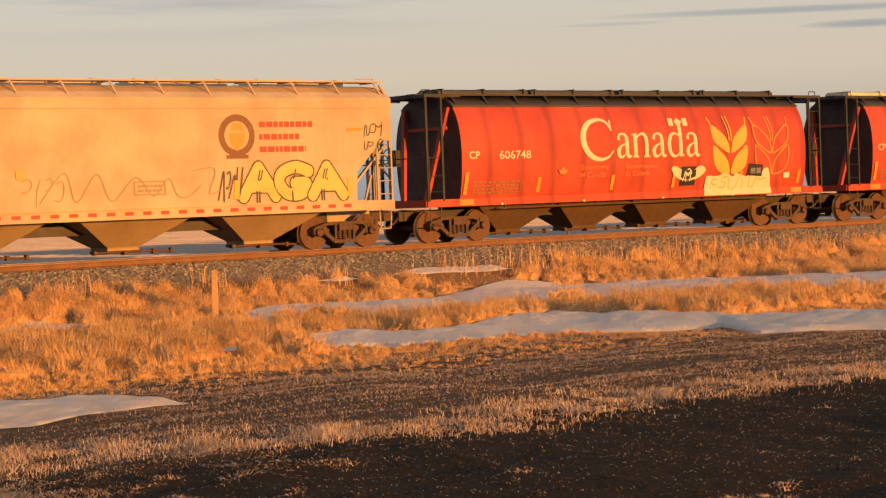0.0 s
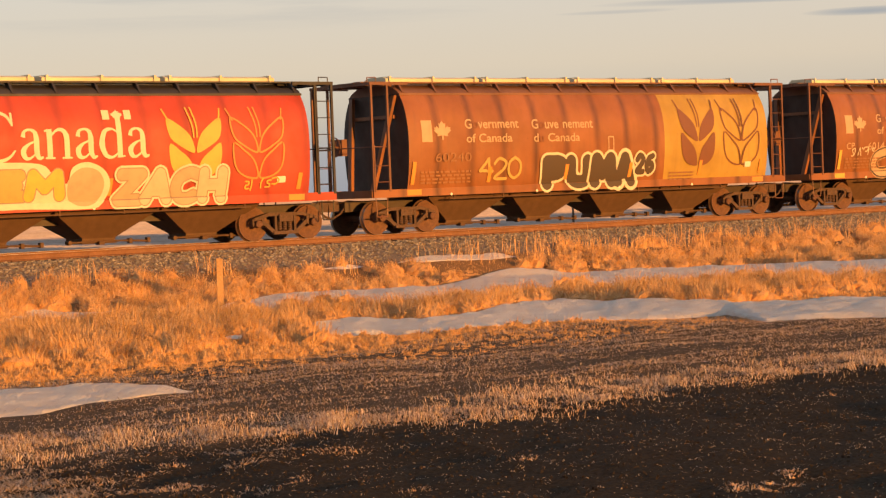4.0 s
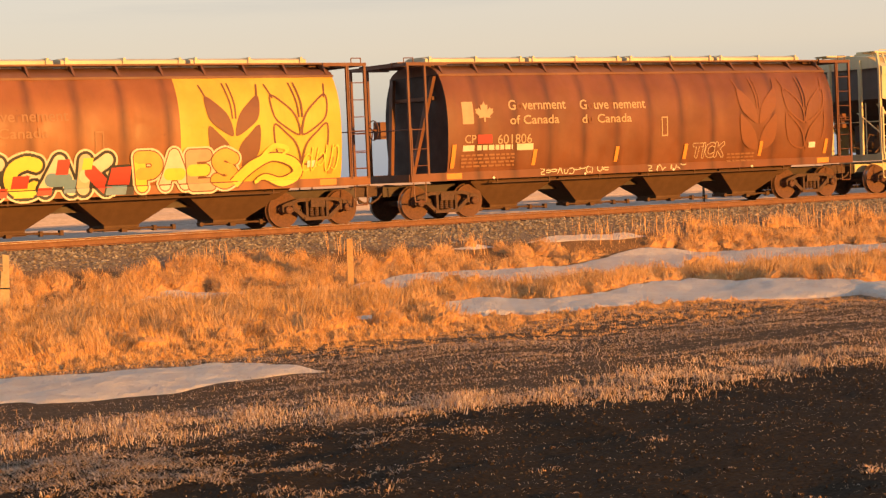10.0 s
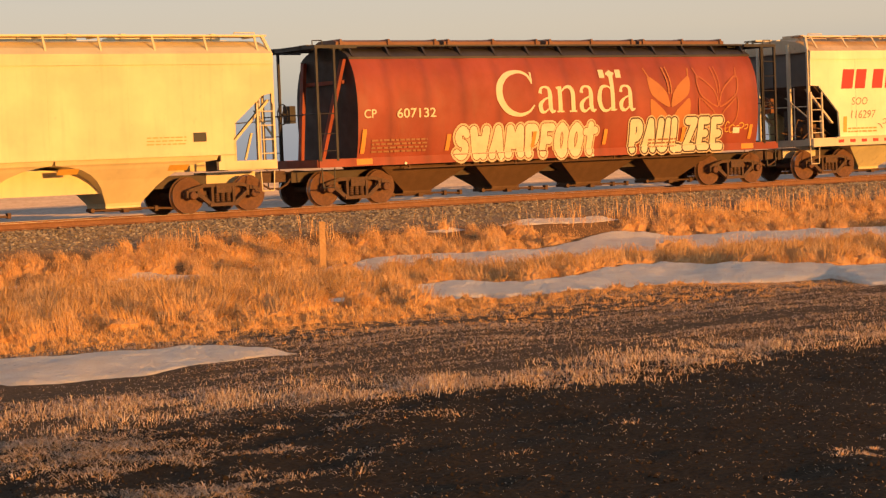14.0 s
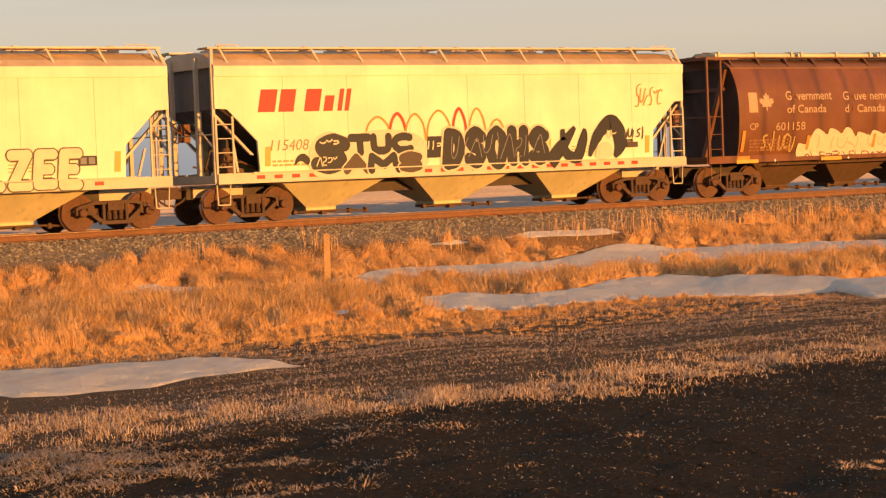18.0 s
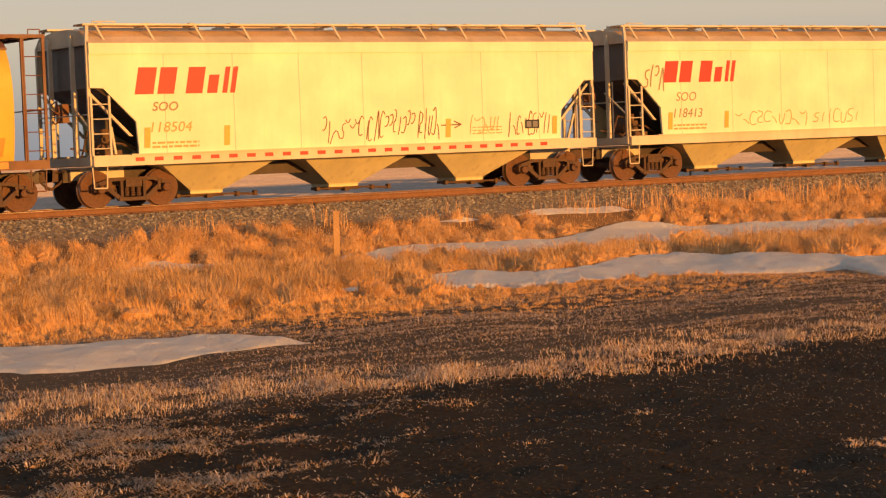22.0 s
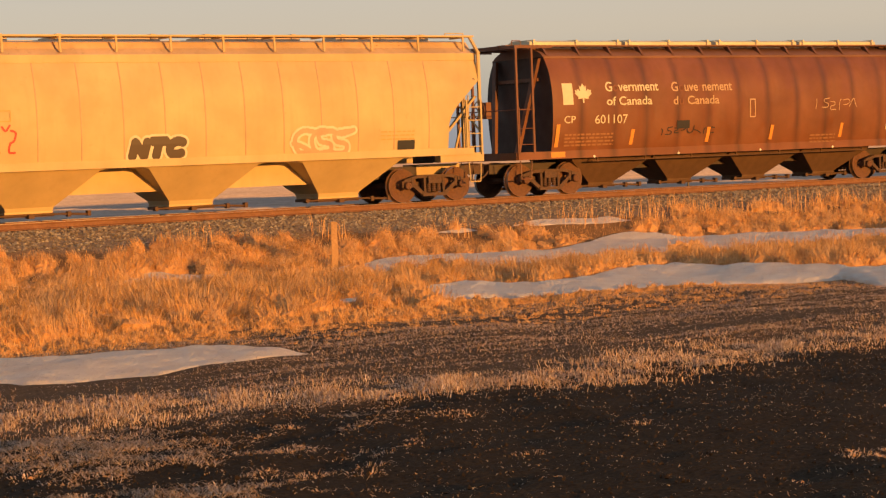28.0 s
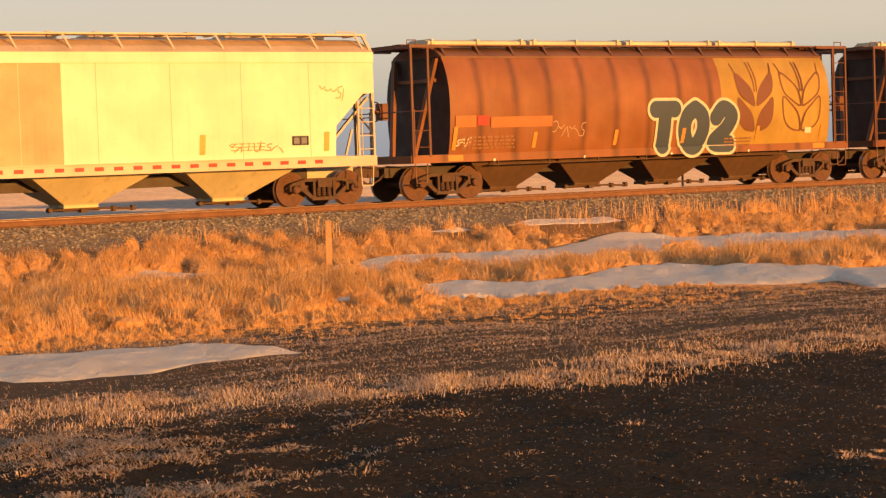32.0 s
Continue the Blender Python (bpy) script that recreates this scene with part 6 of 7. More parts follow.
    def piece(self, word, box, fills, line, halo=None, w=0.24, edge=0.055, glow=0.07, seed=1, jump=0.06, shear=0.0, lap=1.12):
        """Fat outlined letters, each drawn over its neighbour."""
        x0, x1, z0, z1 = box
        rs = random.Random(seed)
        tall = z1 - z0
        wides = [0.45 if c in "I1" else (1.25 if c in "MW" else 1.0) for c in word]
        unit = (x1 - x0) / sum(wides)
        x, done = x0, []
        for c, wide in zip(word, wides):
            cell = unit * wide
            fat = min(w * tall, 0.42 * cell)
            lo, hi = z0 + fat / 2 + rs.uniform(0, jump) * tall, z1 - fat / 2 - rs.uniform(0, jump) * tall
            half = max((cell * lap - fat) / 2, 0.02)
            mid, turn = x + cell / 2, rs.uniform(-0.05, 0.05)
            lines = []
            for st in TAGFONT[c]:
                pts = [(mid + (u - 0.5) * 2 * half + (shear + turn) * (v - 0.5) * tall, lo + (hi - lo) * v) for u, v in st]
                lines.append(curve_points(pts, False, 5) if c in ROUND else pts)
            done.append((lines, fat))
            x += cell
        if halo:
            self.sprayed([pts for lines, _ in done for pts in lines], max(fat for _, fat in done) + 2 * edge + 2 * glow, halo)
        n = 0
        for lines, fat in done:
            self.sprayed(lines, fat + 2 * edge, line)
            by = {}
            for pts in lines:
                by.setdefault(fills[n % len(fills)], []).append(pts)
                n += 1 if len(fills) > 2 else 0
            n += 1 if len(fills) <= 2 else 0
            for c, some in by.items():
                self.sprayed(some, fat, c)

    def wild(self, box, fills, line, halo, seed, count, w=0.22, name="graffiti_piece", spread=1.25):
        """Interlocked abstract strokes: a pale halo, a dark edge, then many-coloured fills."""
        x0, x1, z0, z1 = box
        rs = random.Random(seed)
        step = (x1 - x0) / count
        strokes = []
        for k in range(count):
            bits = rs.sample(STROKES, 2)
            for q, bit in enumerate(bits):
                dx, dz, m = rs.uniform(-0.12, 0.12), rs.uniform(-0.05, 0.05), rs.choice((1, 1, -1))
                pts = [(x0 + step * (k + 0.5 + spread * m * (u - 0.5) + dx), z0 + (z1 - z0) * min(max(v + dz, 0.06), 0.95)) for u, v in bit]
                strokes.append((curve_points(pts, False, 5), fills[rs.randrange(len(fills))]))
        if halo:
            self.sprayed([pts for pts, _ in strokes], w + 0.17, halo, name)
        self.sprayed([pts for pts, _ in strokes], w + 0.09, line, name)
        for c in dict.fromkeys(fills):
            some = [pts for pts, d in strokes if d == c]
            if some:
                self.sprayed(some, w * rs.uniform(0.75, 1.0), c, name)

    def band(self, box, mat, seed, peaks, name="graffiti_piece", rough=0.45):
        """A long painted cloud with a spiky, wavy upper edge."""
        x0, x1, z0, z1 = box
        rs = random.Random(seed)
        top = []
        for k in range(peaks):
            a = x0 + (x1 - x0) * (k + 0.5) / peaks
            hgt = z1 - (z1 - z0) * rough * rs.random() * (0.6 if 0 < k < peaks - 1 else 1.4)
            s = (x1 - x0) / peaks
            top += [(a - 0.42 * s, z0 + (hgt - z0) * rs.uniform(0.74, 0.9)), (a - rs.uniform(0.1, 0.3) * s, hgt), (a + 0.22 * s, z0 + (hgt - z0) * rs.uniform(0.9, 0.98))]
        pts = curve_points([(x0, z0)] + top + [(x1, z0)], False, 4)
        low = z0
        self.shapes([[(ax, low), (bx, low), (bx, max(bz, low + 0.01)), (ax, max(az, low + 0.01))] for (ax, az), (bx, bz) in zip(pts, pts[1:]) if bx > ax + 1e-4], mat, name)
        return pts


STROKES = [[(0.1, 0.0), (0.15, 0.5), (0.1, 1.0)], [(0.1, 0.95), (0.6, 1.0), (0.85, 0.75), (0.5, 0.5), (0.15, 0.5)], [(0.9, 0.9), (0.4, 1.0), (0.1, 0.6), (0.3, 0.1), (0.9, 0.12)],
           [(0.0, 0.05), (0.45, 0.95), (0.75, 0.5), (1.0, 0.0)], [(0.1, 1.0), (0.2, 0.3), (0.5, 0.05), (0.8, 0.3), (0.9, 1.0)], [(0.0, 0.9), (0.5, 0.75), (0.9, 0.95)],
           [(0.15, 0.5), (0.55, 0.35), (0.95, 0.0)], [(0.85, 0.95), (0.3, 0.85), (0.35, 0.55), (0.75, 0.42), (0.7, 0.1), (0.1, 0.08)], [(0.5, 0.0), (0.45, 0.55), (0.6, 1.0)]]


# middle lines of spray-can letters in a unit square
TAGFONT = {
    "A": [[(0.0, 0.0), (0.5, 1.0), (1.0, 0.0)], [(0.22, 0.34), (0.78, 0.34)]],
    "B": [[(0.1, 0.0), (0.1, 1.0)], [(0.1, 1.0), (0.7, 0.96), (0.75, 0.62), (0.1, 0.54)], [(0.1, 0.54), (0.9, 0.44), (0.85, 0.06), (0.1, 0.0)]],
    "C": [[(0.98, 0.92), (0.6, 1.0), (0.15, 0.8), (0.05, 0.4), (0.3, 0.05), (0.7, 0.0), (0.98, 0.1)]],
    "D": [[(0.1, 0.0), (0.1, 1.0)], [(0.1, 1.0), (0.7, 0.9), (0.95, 0.5), (0.7, 0.1), (0.1, 0.0)]],
    "E": [[(0.9, 1.0), (0.1, 1.0), (0.1, 0.0), (0.95, 0.0)], [(0.1, 0.5), (0.75, 0.5)]],
    "e": [[(0.15, 0.48), (0.85, 0.56), (0.75, 0.95), (0.4, 1.0), (0.08, 0.7), (0.1, 0.25), (0.45, 0.0), (0.95, 0.14)]],
    "F": [[(0.95, 1.0), (0.1, 1.0), (0.1, 0.0)], [(0.1, 0.5), (0.75, 0.5)]],
    "G": [[(1.0, 0.84), (0.6, 1.0), (0.15, 0.8), (0.05, 0.4), (0.3, 0.03), (0.75, 0.05), (0.9, 0.4), (0.55, 0.42)]],
    "H": [[(0.05, 0.0), (0.05, 1.0)], [(0.95, 0.0), (0.95, 1.0)], [(0.05, 0.5), (0.95, 0.5)]],
    "I": [[(0.5, 0.0), (0.5, 1.0)]],
    "K": [[(0.1, 0.0), (0.1, 1.0)], [(0.95, 1.0), (0.15, 0.45)], [(0.35, 0.6), (1.0, 0.0)]],
    "L": [[(0.1, 1.0), (0.1, 0.0), (0.9, 0.0)]],
    "M": [[(0.0, 0.0), (0.1, 1.0), (0.5, 0.35), (0.9, 1.0), (1.0, 0.0)]],
    "N": [[(0.05, 0.0), (0.05, 1.0), (0.95, 0.0), (0.95, 1.0)]],
    "O": [[(0.5, 1.0), (0.1, 0.8), (0.0, 0.4), (0.3, 0.0), (0.7, 0.0), (1.0, 0.4), (0.9, 0.8), (0.5, 1.0)]],
    "P": [[(0.1, 0.0), (0.1, 0.5), (0.1, 1.0)], [(0.1, 1.0), (0.75, 0.98), (0.95, 0.72), (0.7, 0.46), (0.1, 0.42)]],
    "R": [[(0.1, 0.0), (0.1, 0.5), (0.1, 1.0)], [(0.1, 1.0), (0.75, 0.98), (0.95, 0.72), (0.7, 0.46), (0.1, 0.42)], [(0.45, 0.42), (0.95, 0.0)]],
    "r": [[(0.15, 0.0), (0.2, 0.5), (0.15, 1.0)], [(0.15, 0.7), (0.5, 0.98), (0.95, 0.7), (0.9, 0.6)]],
    "S": [[(0.95, 0.85), (0.5, 1.0), (0.1, 0.8), (0.3, 0.55), (0.75, 0.45), (0.92, 0.2), (0.5, 0.0), (0.05, 0.12)]],
    "T": [[(0.5, 0.0), (0.5, 1.0)], [(0.0, 1.0), (1.0, 1.0)]],
    "t": [[(0.5, 0.0), (0.5, 1.0)], [(0.0, 0.75), (1.0, 0.8)]],
    "U": [[(0.05, 1.0), (0.1, 0.2), (0.5, 0.0), (0.9, 0.2), (0.95, 1.0)]],
    "V": [[(0.0, 1.0), (0.5, 0.0), (1.0, 1.0)]],
    "W": [[(0.0, 1.0), (0.25, 0.0), (0.5, 0.6), (0.75, 0.0), (1.0, 1.0)]],
    "Z": [[(0.05, 1.0), (0.95, 1.0), (0.05, 0.0), (0.95, 0.0)]],
    "2": [[(0.05, 0.75), (0.4, 1.0), (0.9, 0.8), (0.7, 0.45), (0.1, 0.05), (0.95, 0.0)]],
    "4": [[(0.75, 0.0), (0.7, 1.0)], [(0.7, 1.0), (0.05, 0.4), (0.95, 0.36)]],
    "6": [[(0.85, 0.95), (0.3, 0.8), (0.05, 0.35), (0.4, 0.0), (0.9, 0.2), (0.7, 0.5), (0.15, 0.4)]],
    "0": [[(0.5, 1.0), (0.1, 0.75), (0.1, 0.25), (0.5, 0.0), (0.9, 0.25), (0.9, 0.75), (0.5, 1.0)]],
}
ROUND = "BCDeGOPRrSU260"


# ---- the train ----
JOINTS = [16.8, 33.93, 51.85, 69.75, 87.58, 105.5, 123.41, 141.3, 159.37, 177.4, 194.39, 211.4, 228.85, 245.75, 263.2, 280.98, 299.36, 317.25, 334.58, 352.44, 370.3]
CARS = []    # car, middle of the car at the start, wheelsets
flat_side = lambda z: 1.603 if z > 1.29 else 1.663
arch_side = lambda z: 1.603 if z > 1.56 else (1.637 if z > 1.465 else float(np.interp(z, [0.95, 1.10, 1.22, 1.35, 1.46], [1.10, 1.25, 1.37, 1.50, 1.60])) + 0.003)
barrel_side = lambda z: side_y("barrel", z) + 0.002


def start_car(i, label, kind, look_of):
    car = tagged(new("hopper_car"), label, "freight car", "cars of the grain train")
    look_of["length"] = JOINTS[i + 1] - JOINTS[i]
    if kind == "tank":
        look_of["length"] = 17.86
        wheels = tank_car(car, look_of)
        side = Side(car, tank_surface, True)
    else:
        wheels = hopper_car(car, look_of)
        side = Side(car, {"barrel": barrel_side, "arch": arch_side, "slope": flat_side}[look_of["style"]], look_of["style"] == "barrel")
    CARS.append((car, (JOINTS[i] + JOINTS[i + 1]) / 2, wheels))
    return side


RED = {"body": MAT["red"], "frame": MAT["black"], "roof": MAT["roofdark"], "hatch": MAT["hatch"]}
BROWN = {"body": MAT["brown"], "frame": MAT["frame"], "roof": MAT["roofbrown"], "hatch": MAT["hatch"]}
DARK = {"body": MAT["darkbrown"], "frame": MAT["frame"], "roof": MAT["roofbrown"], "hatch": MAT["hatch"]}
WHITE = {"body": MAT["white"], "trim": MAT["cream"], "roof": MAT["rooftan"], "chute": MAT["stained"], "style": "slope"}


def tank_markers(sd, seed, mat="ink_orange"):
    """Reflector strips and small print along the lower side of a round car."""
    for x in (-7.05, -4.30, -1.35, 1.25, 4.25, 6.98):
        sd.patch((x, x + 0.13, 1.36, 1.80 if x > -7 else 2.0), mat, "reflector", 0.06)
    sd.patch((6.35, 6.62, 1.55, 1.72), "ink_white", "card_holder")
    for x in (-7.15, 6.75):
        drape("reflector", [[(x, 1.07), (x + 0.5, 1.07), (x + 0.5, 1.225), (x, 1.225)]], MAT["ink_gold" if mat == "ink_gold" else "ink_orange"], sd.car, lambda z: 1.48, 0.004, "", False)
    sd.bars((-6.7, -4.9, 1.35, 1.75), "ink_faint", 4, seed)
    sd.bars((3.0, 4.1, 1.2, 1.5), "ink_faint", 3, seed + 1)
    for x in (-5.6, -2.4, 0.9, 4.0):
        sd.shapes([[(x, 1.01), (x + 0.05, 1.06), (x, 1.11), (x - 0.05, 1.06)]], "ink_white", "lug")


def government(sd, dx=0.0, mat="ink_tan", dim="ink_tan"):
    sd.patch((-6.65 + dx, -6.28 + dx, 2.55, 3.16), mat, "flag_bar")
    sd.maple((-6.22 + dx, -5.60 + dx, 2.60, 3.16), mat)
    sd.text("Government", (-5.08 + dx, -3.08 + dx, 2.91, 3.19), mat, 0.012, worn="ink_dim", gone=(1,))
    sd.text("of Canada", (-5.06 + dx, -3.35 + dx, 2.51, 2.76), mat, 0.012)
    sd.text("Gouvernement", (-2.58 + dx, -0.17 + dx, 2.88, 3.16), dim, 0.012, worn="ink_dim", gone=(1, 5))
    sd.text("du Canada", (-2.53 + dx, -0.72 + dx, 2.49, 2.74), dim, 0.012, worn="ink_dim", gone=(1,))
    sd.shapes(ribbon([(0.44, 2.07), (0.64, 2.07), (0.64, 2.6), (0.44, 2.6)], 0.035, True), dim, "card_frame")


def gold_wheat(sd, leaf="ink_brown", z0=1.78):
    sd.wheat((3.42, 5.08, z0, 3.72), leaf, True)
    sd.wheat((5.30, 7.08, z0, 3.72), leaf, False)


def canada_sign(sd, sign="ink_cream", w1="ink_gold", w2="ink_palegold"):
    sd.serif("C", (-2.60, -1.12, 2.28, 3.50), sign)
    sd.serif("anada", (-1.12, 2.50, 2.32, 3.46), sign)
    sd.patch((1.22, 1.42, 3.28, 3.52), sign, "flag_bar")
    sd.maple((1.46, 1.80, 3.27, 3.53), sign)
    sd.patch((1.84, 2.04, 3.28, 3.52), sign, "flag_bar")
    sd.wheat((2.98, 4.72, 1.85, 3.55), w1, True)
    sd.wheat((4.90, 6.65, 1.82, 3.55), w2, False)


def rail_sign(sd, x0, x1, z0, z1, cells):
    """The railway's red sign as plain slanted blocks."""
    polys = []
    k = 0.20
    for a, b, lo, hi, gap in cells:
        u, v = x0 + a * (x1 - x0 - 0.1), x0 + b * (x1 - x0 - 0.1)
        p, q = z0 + lo * (z1 - z0), z0 + hi * (z1 - z0)
        sh = lambda z: (z - z0) * k
        v -= 0.06 * gap / 3
        polys.append([(u + sh(p), p), (v + sh(p), p), (v + sh(q), q), (u + sh(q), q)])
    for poly in polys:
        sd.shapes([poly], "ink_red", "railway_sign", "red slanted sign on the white side")


FULL_SIGN = [(0.0, 0.19, 0.0, 1.0, 1), (0.22, 0.40, 0.0, 1.0, 2), (0.50, 0.69, 0.0, 1.0, 3), (0.715, 0.84, 0.0, 0.70, 3), (0.87, 0.92, 0.0, 1.0, 0), (0.95, 1.0, 0.0, 1.0, 0)]
PART_SIGN = [(0.0, 0.36, 0.0, 1.0, 3), (0.41, 0.66, 0.0, 0.70, 3), (0.72, 0.82, 0.0, 1.0, 0), (0.88, 0.98, 0.0, 1.0, 0)]


def hopper_print(sd, h, seed, card=True):
    """Small print, reflector strips and a card holder on a flat side."""
    sd.bars((-h + 1.6, -h + 2.9, 1.42, 1.62), "ink_ochre", 2, seed)
    sd.bars((h - 4.3, h - 3.3, 1.5, 1.75), "ink_ochre", 3, seed + 3, fill=0.3)
    for x in (-h + 1.38, -h + 3.6, h - 5.2, h - 1.55):
        sd.patch((x, x + 0.16, 1.45, 1.95), "ink_gold", "reflector", 0.03)
    if not card:
        return
    sd.patch((h - 2.5, h - 2.0, 1.62, 1.86), "ink_black", "card_board")
    sd.patch((h - 2.44, h - 2.28, 1.66, 1.82), "ink_grey", "card")
    sd.patch((h - 2.22, h - 2.06, 1.66, 1.82), "ink_grey", "card")


def build_train():
    # tan covered hopper with a round crest
    sd = start_car(0, "tan flat-sided covered hopper with crest and yellow graffiti", "flat",
                   {"body": MAT["tan"], "trim": MAT["tan"], "roof": MAT["rooftan"], "chute": MAT["grimy"], "style": "slope", "lift": 0.09})
    ring = [(2.86 + 0.56 * math.cos(a), 3.13 + 0.56 * math.sin(a)) for a in [2 * math.pi * k / 28 for k in range(28)]]
    sd.shapes([ring], "ink_brown", "crest", "brown round crest")
    sd.shapes([[(2.86 + (x - 2.86) * 0.68, 3.13 + (z - 3.13) * 0.68) for x, z in ring]], "ink_tan", "crest_field")
    sd.shapes([[(2.62, 3.2), (3.1, 3.2), (3.06, 2.9), (2.86, 2.72), (2.66, 2.9)], [(2.66, 3.26), (3.06, 3.26), (3.0, 3.46), (2.72, 3.46)]], "ink_orange", "crest_shield")
    sd.patch((2.52, 3.2, 2.52, 2.62), "ink_brown", "crest_foot")
    for k in range(3):
        sd.bars((3.56, 5.28 - (0.0, 0.45, 0.25)[k], 3.30 - k * 0.33, 3.50 - k * 0.33), "ink_red", 1, k, "railway_sign", 0.75)
    sd.piece("AGA", (2.95, 6.25, 1.34, 2.46), ["ink_corn"], "ink_umber", None, 0.28, 0.04, 0.0, 3, 0.05, 0.0, 1.2)
    sd.scribble((2.28, 2.95, 1.34, 2.3), "ink_umber", 4, 4, 0.055)
    for x in (3.42, 3.5, 4.55, 5.5, 5.58):
        sd.shapes(ribbon([(x, 1.36 + 0.14 * k) for k in range(3)], 0.05) + ribbon([(x + 0.05, 1.95), (x + 0.12, 2.2)], 0.04), "ink_umber", "graffiti_piece")
    sd.scribble((6.85, 7.75, 3.05, 3.45), "ink_umber", 2, 5, 0.035)
    sd.scribble((6.95, 7.6, 2.65, 3.0), "ink_umber", 45, 4, 0.03)
    sd.patch((6.35, 6.9, 3.22, 3.30), "ink_orange", "rust_streak", 0.05)
    sd.scribble((-5.6, -3.9, 1.4, 2.3), "ink_drab", 3, 5, 0.028)
    sd.scribble((-3.4, -2.2, 1.4, 2.2), "ink_drab", 46, 4, 0.028)
    sd.shapes(ribbon(curve_points([(-2.9, 1.5), (-2.2, 2.25), (-1.9, 1.5), (-1.3, 2.2), (-0.9, 1.5), (-0.2, 2.1), (0.3, 1.6), (0.75, 2.05), (1.0, 1.6), (1.35, 1.58), (1.7, 1.85)], False), 0.026), "ink_drab", "graffiti_tag")
    sd.shapes(ribbon(curve_points([(1.45, 2.22), (2.0, 2.3), (2.15, 2.15), (1.95, 1.62), (2.4, 1.75), (2.9, 1.95)], False), 0.028), "ink_drab", "graffiti_tag")
    sd.shapes(ribbon([(-0.25, 1.65), (0.64, 1.65), (0.64, 1.98), (-0.25, 1.98)], 0.03, True), "ink_drab", "stencil_frame")
    sd.bars((-0.15, 0.55, 1.7, 1.93), "ink_drab", 2, 5)
    sd.patch((-3.51, -3.27, 2.09, 2.34), "ink_ochre", "placard")
    hopper_print(sd, 7.9, 7, False)

    # two bright red cars
    for i, num, hatch in ((1, "606748", MAT["roofdark"]), (2, "608036", MAT["hatch"])):
        sd = start_car(i, "bright red round-bodied grain car with cream Canada lettering" + (" and dark roof" if i == 1 else " and cream hatches"), "tank", dict(RED, hatch=hatch))
        canada_sign(sd)
        sd.text("CP", (-6.85, -6.47, 2.38, 2.60), "ink_cream", 0.01)
        sd.text(num, (-5.73, -4.53, 2.36, 2.60), "ink_cream", 0.01)
        tank_markers(sd, 20 + i)
        if i == 1:
            sd.band((2.7, 5.8, 1.06, 1.86), "ink_cream", 5, 5, rough=0.25)
            sd.scribble((2.9, 5.5, 1.15, 1.7), "ink_gold", 6, 6, 0.045)
            sd.shapes([curve_points([(1.23, 1.9), (1.4, 2.02), (1.95, 1.8), (2.5, 2.02), (2.72, 1.85), (2.3, 1.6), (1.6, 1.6)])], "ink_cream", "graffiti_piece")
            sd.patch((1.62, 2.27, 1.40, 2.0), "ink_black", "graffiti_piece", 0.05)
            sd.scribble((1.75, 2.2, 1.5, 1.95), "ink_cream", 8, 3, 0.04)
            sd.shapes([[(4.6, 1.66), (5.3, 1.62), (5.34, 2.0), (4.7, 2.04)]], "ink_black", "graffiti_sticker")
            sd.patch((4.78, 5.0, 1.72, 1.9), "ink_grey", "graffiti_sticker")
            sd.patch((5.05, 5.25, 1.72, 1.9), "ink_grey", "graffiti_sticker")
            sd.maple((-3.45, -3.1, 1.80, 2.12), "ink_ghost")
            for word, x, z in (("Government", -2.6, 1.98), ("of Canada", -2.6, 1.76), ("Gouvernement", -0.75, 1.98), ("du Canada", -0.75, 1.76)):
                sd.text(word, (x, x + 0.115 * len(word), z, z + 0.15), "ink_ghost", 0.0, 0.0, "faded_lettering")
        else:
            sd.shapes([curve_points([(-3.4, 1.05), (-3.3, 1.4), (-2.8, 1.75), (-2.6, 2.15), (-2.1, 2.25), (-0.6, 2.2), (-0.2, 1.85), (0.15, 1.7), (0.3, 2.1), (0.75, 2.22), (1.2, 2.0), (1.35, 1.6), (1.1, 1.15), (0.6, 1.05), (-1.2, 1.1)])], "ink_cream", "graffiti_piece")
            sd.piece("A", (-2.75, -2.02, 1.27, 2.1), ["ink_green"], "ink_black", None, 0.34, 0.03, 0, 1, 0.0)
            sd.shapes([curve_points([(-3.2, 1.3), (-2.9, 1.55), (-2.5, 1.6), (-2.3, 1.3)])], "ink_green", "graffiti_piece")
            sd.piece("P", (-2.12, -1.62, 1.28, 2.1), ["ink_grey"], "ink_black", None, 0.3, 0.025, 0, 1, 0.0)
            sd.piece("EM", (-1.75, 0.05, 1.28, 2.07), ["ink_ochre", "ink_mustard"], "ink_drab", None, 0.36, 0.03, 0, 2, 0.0)
            sd.shapes([curve_points([(0.2, 1.3), (0.2, 1.8), (0.55, 2.08), (1.0, 2.0), (1.18, 1.65), (1.0, 1.25), (0.6, 1.12)])], "ink_tan", "graffiti_piece")
            sd.piece("ZACH", (1.5, 4.75, 1.08, 2.04), ["ink_tan", "ink_bone"], "ink_drab", "ink_cream", 0.3, 0.03, 0.05, 5, 0.02, 0.1)
            sd.scribble((5.3, 6.4, 1.35, 1.7), "ink_gold", 9, 5, 0.05)
            sd.scribble((-4.5, -3.6, 1.3, 1.7), "ink_ochre", 10, 4, 0.05)

    # brown cars with gold ends
    sd = start_car(3, "brown round-bodied grain car with faded gold end and black graffiti", "tank", dict(BROWN, split=2.80, panel=MAT["dullpanel"]))
    government(sd)
    gold_wheat(sd)
    sd.piece("420", (-4.6, -3.0, 1.40, 2.10), ["ink_ochre"], "ink_ochre", None, 0.12, 0.0, 0.0, 2, 0.04)
    sd.piece("PU", (-2.2, -0.25, 1.08, 2.08), ["ink_umber"], "ink_umber", "ink_cream", 0.36, 0.02, 0.075, 3, 0.02)
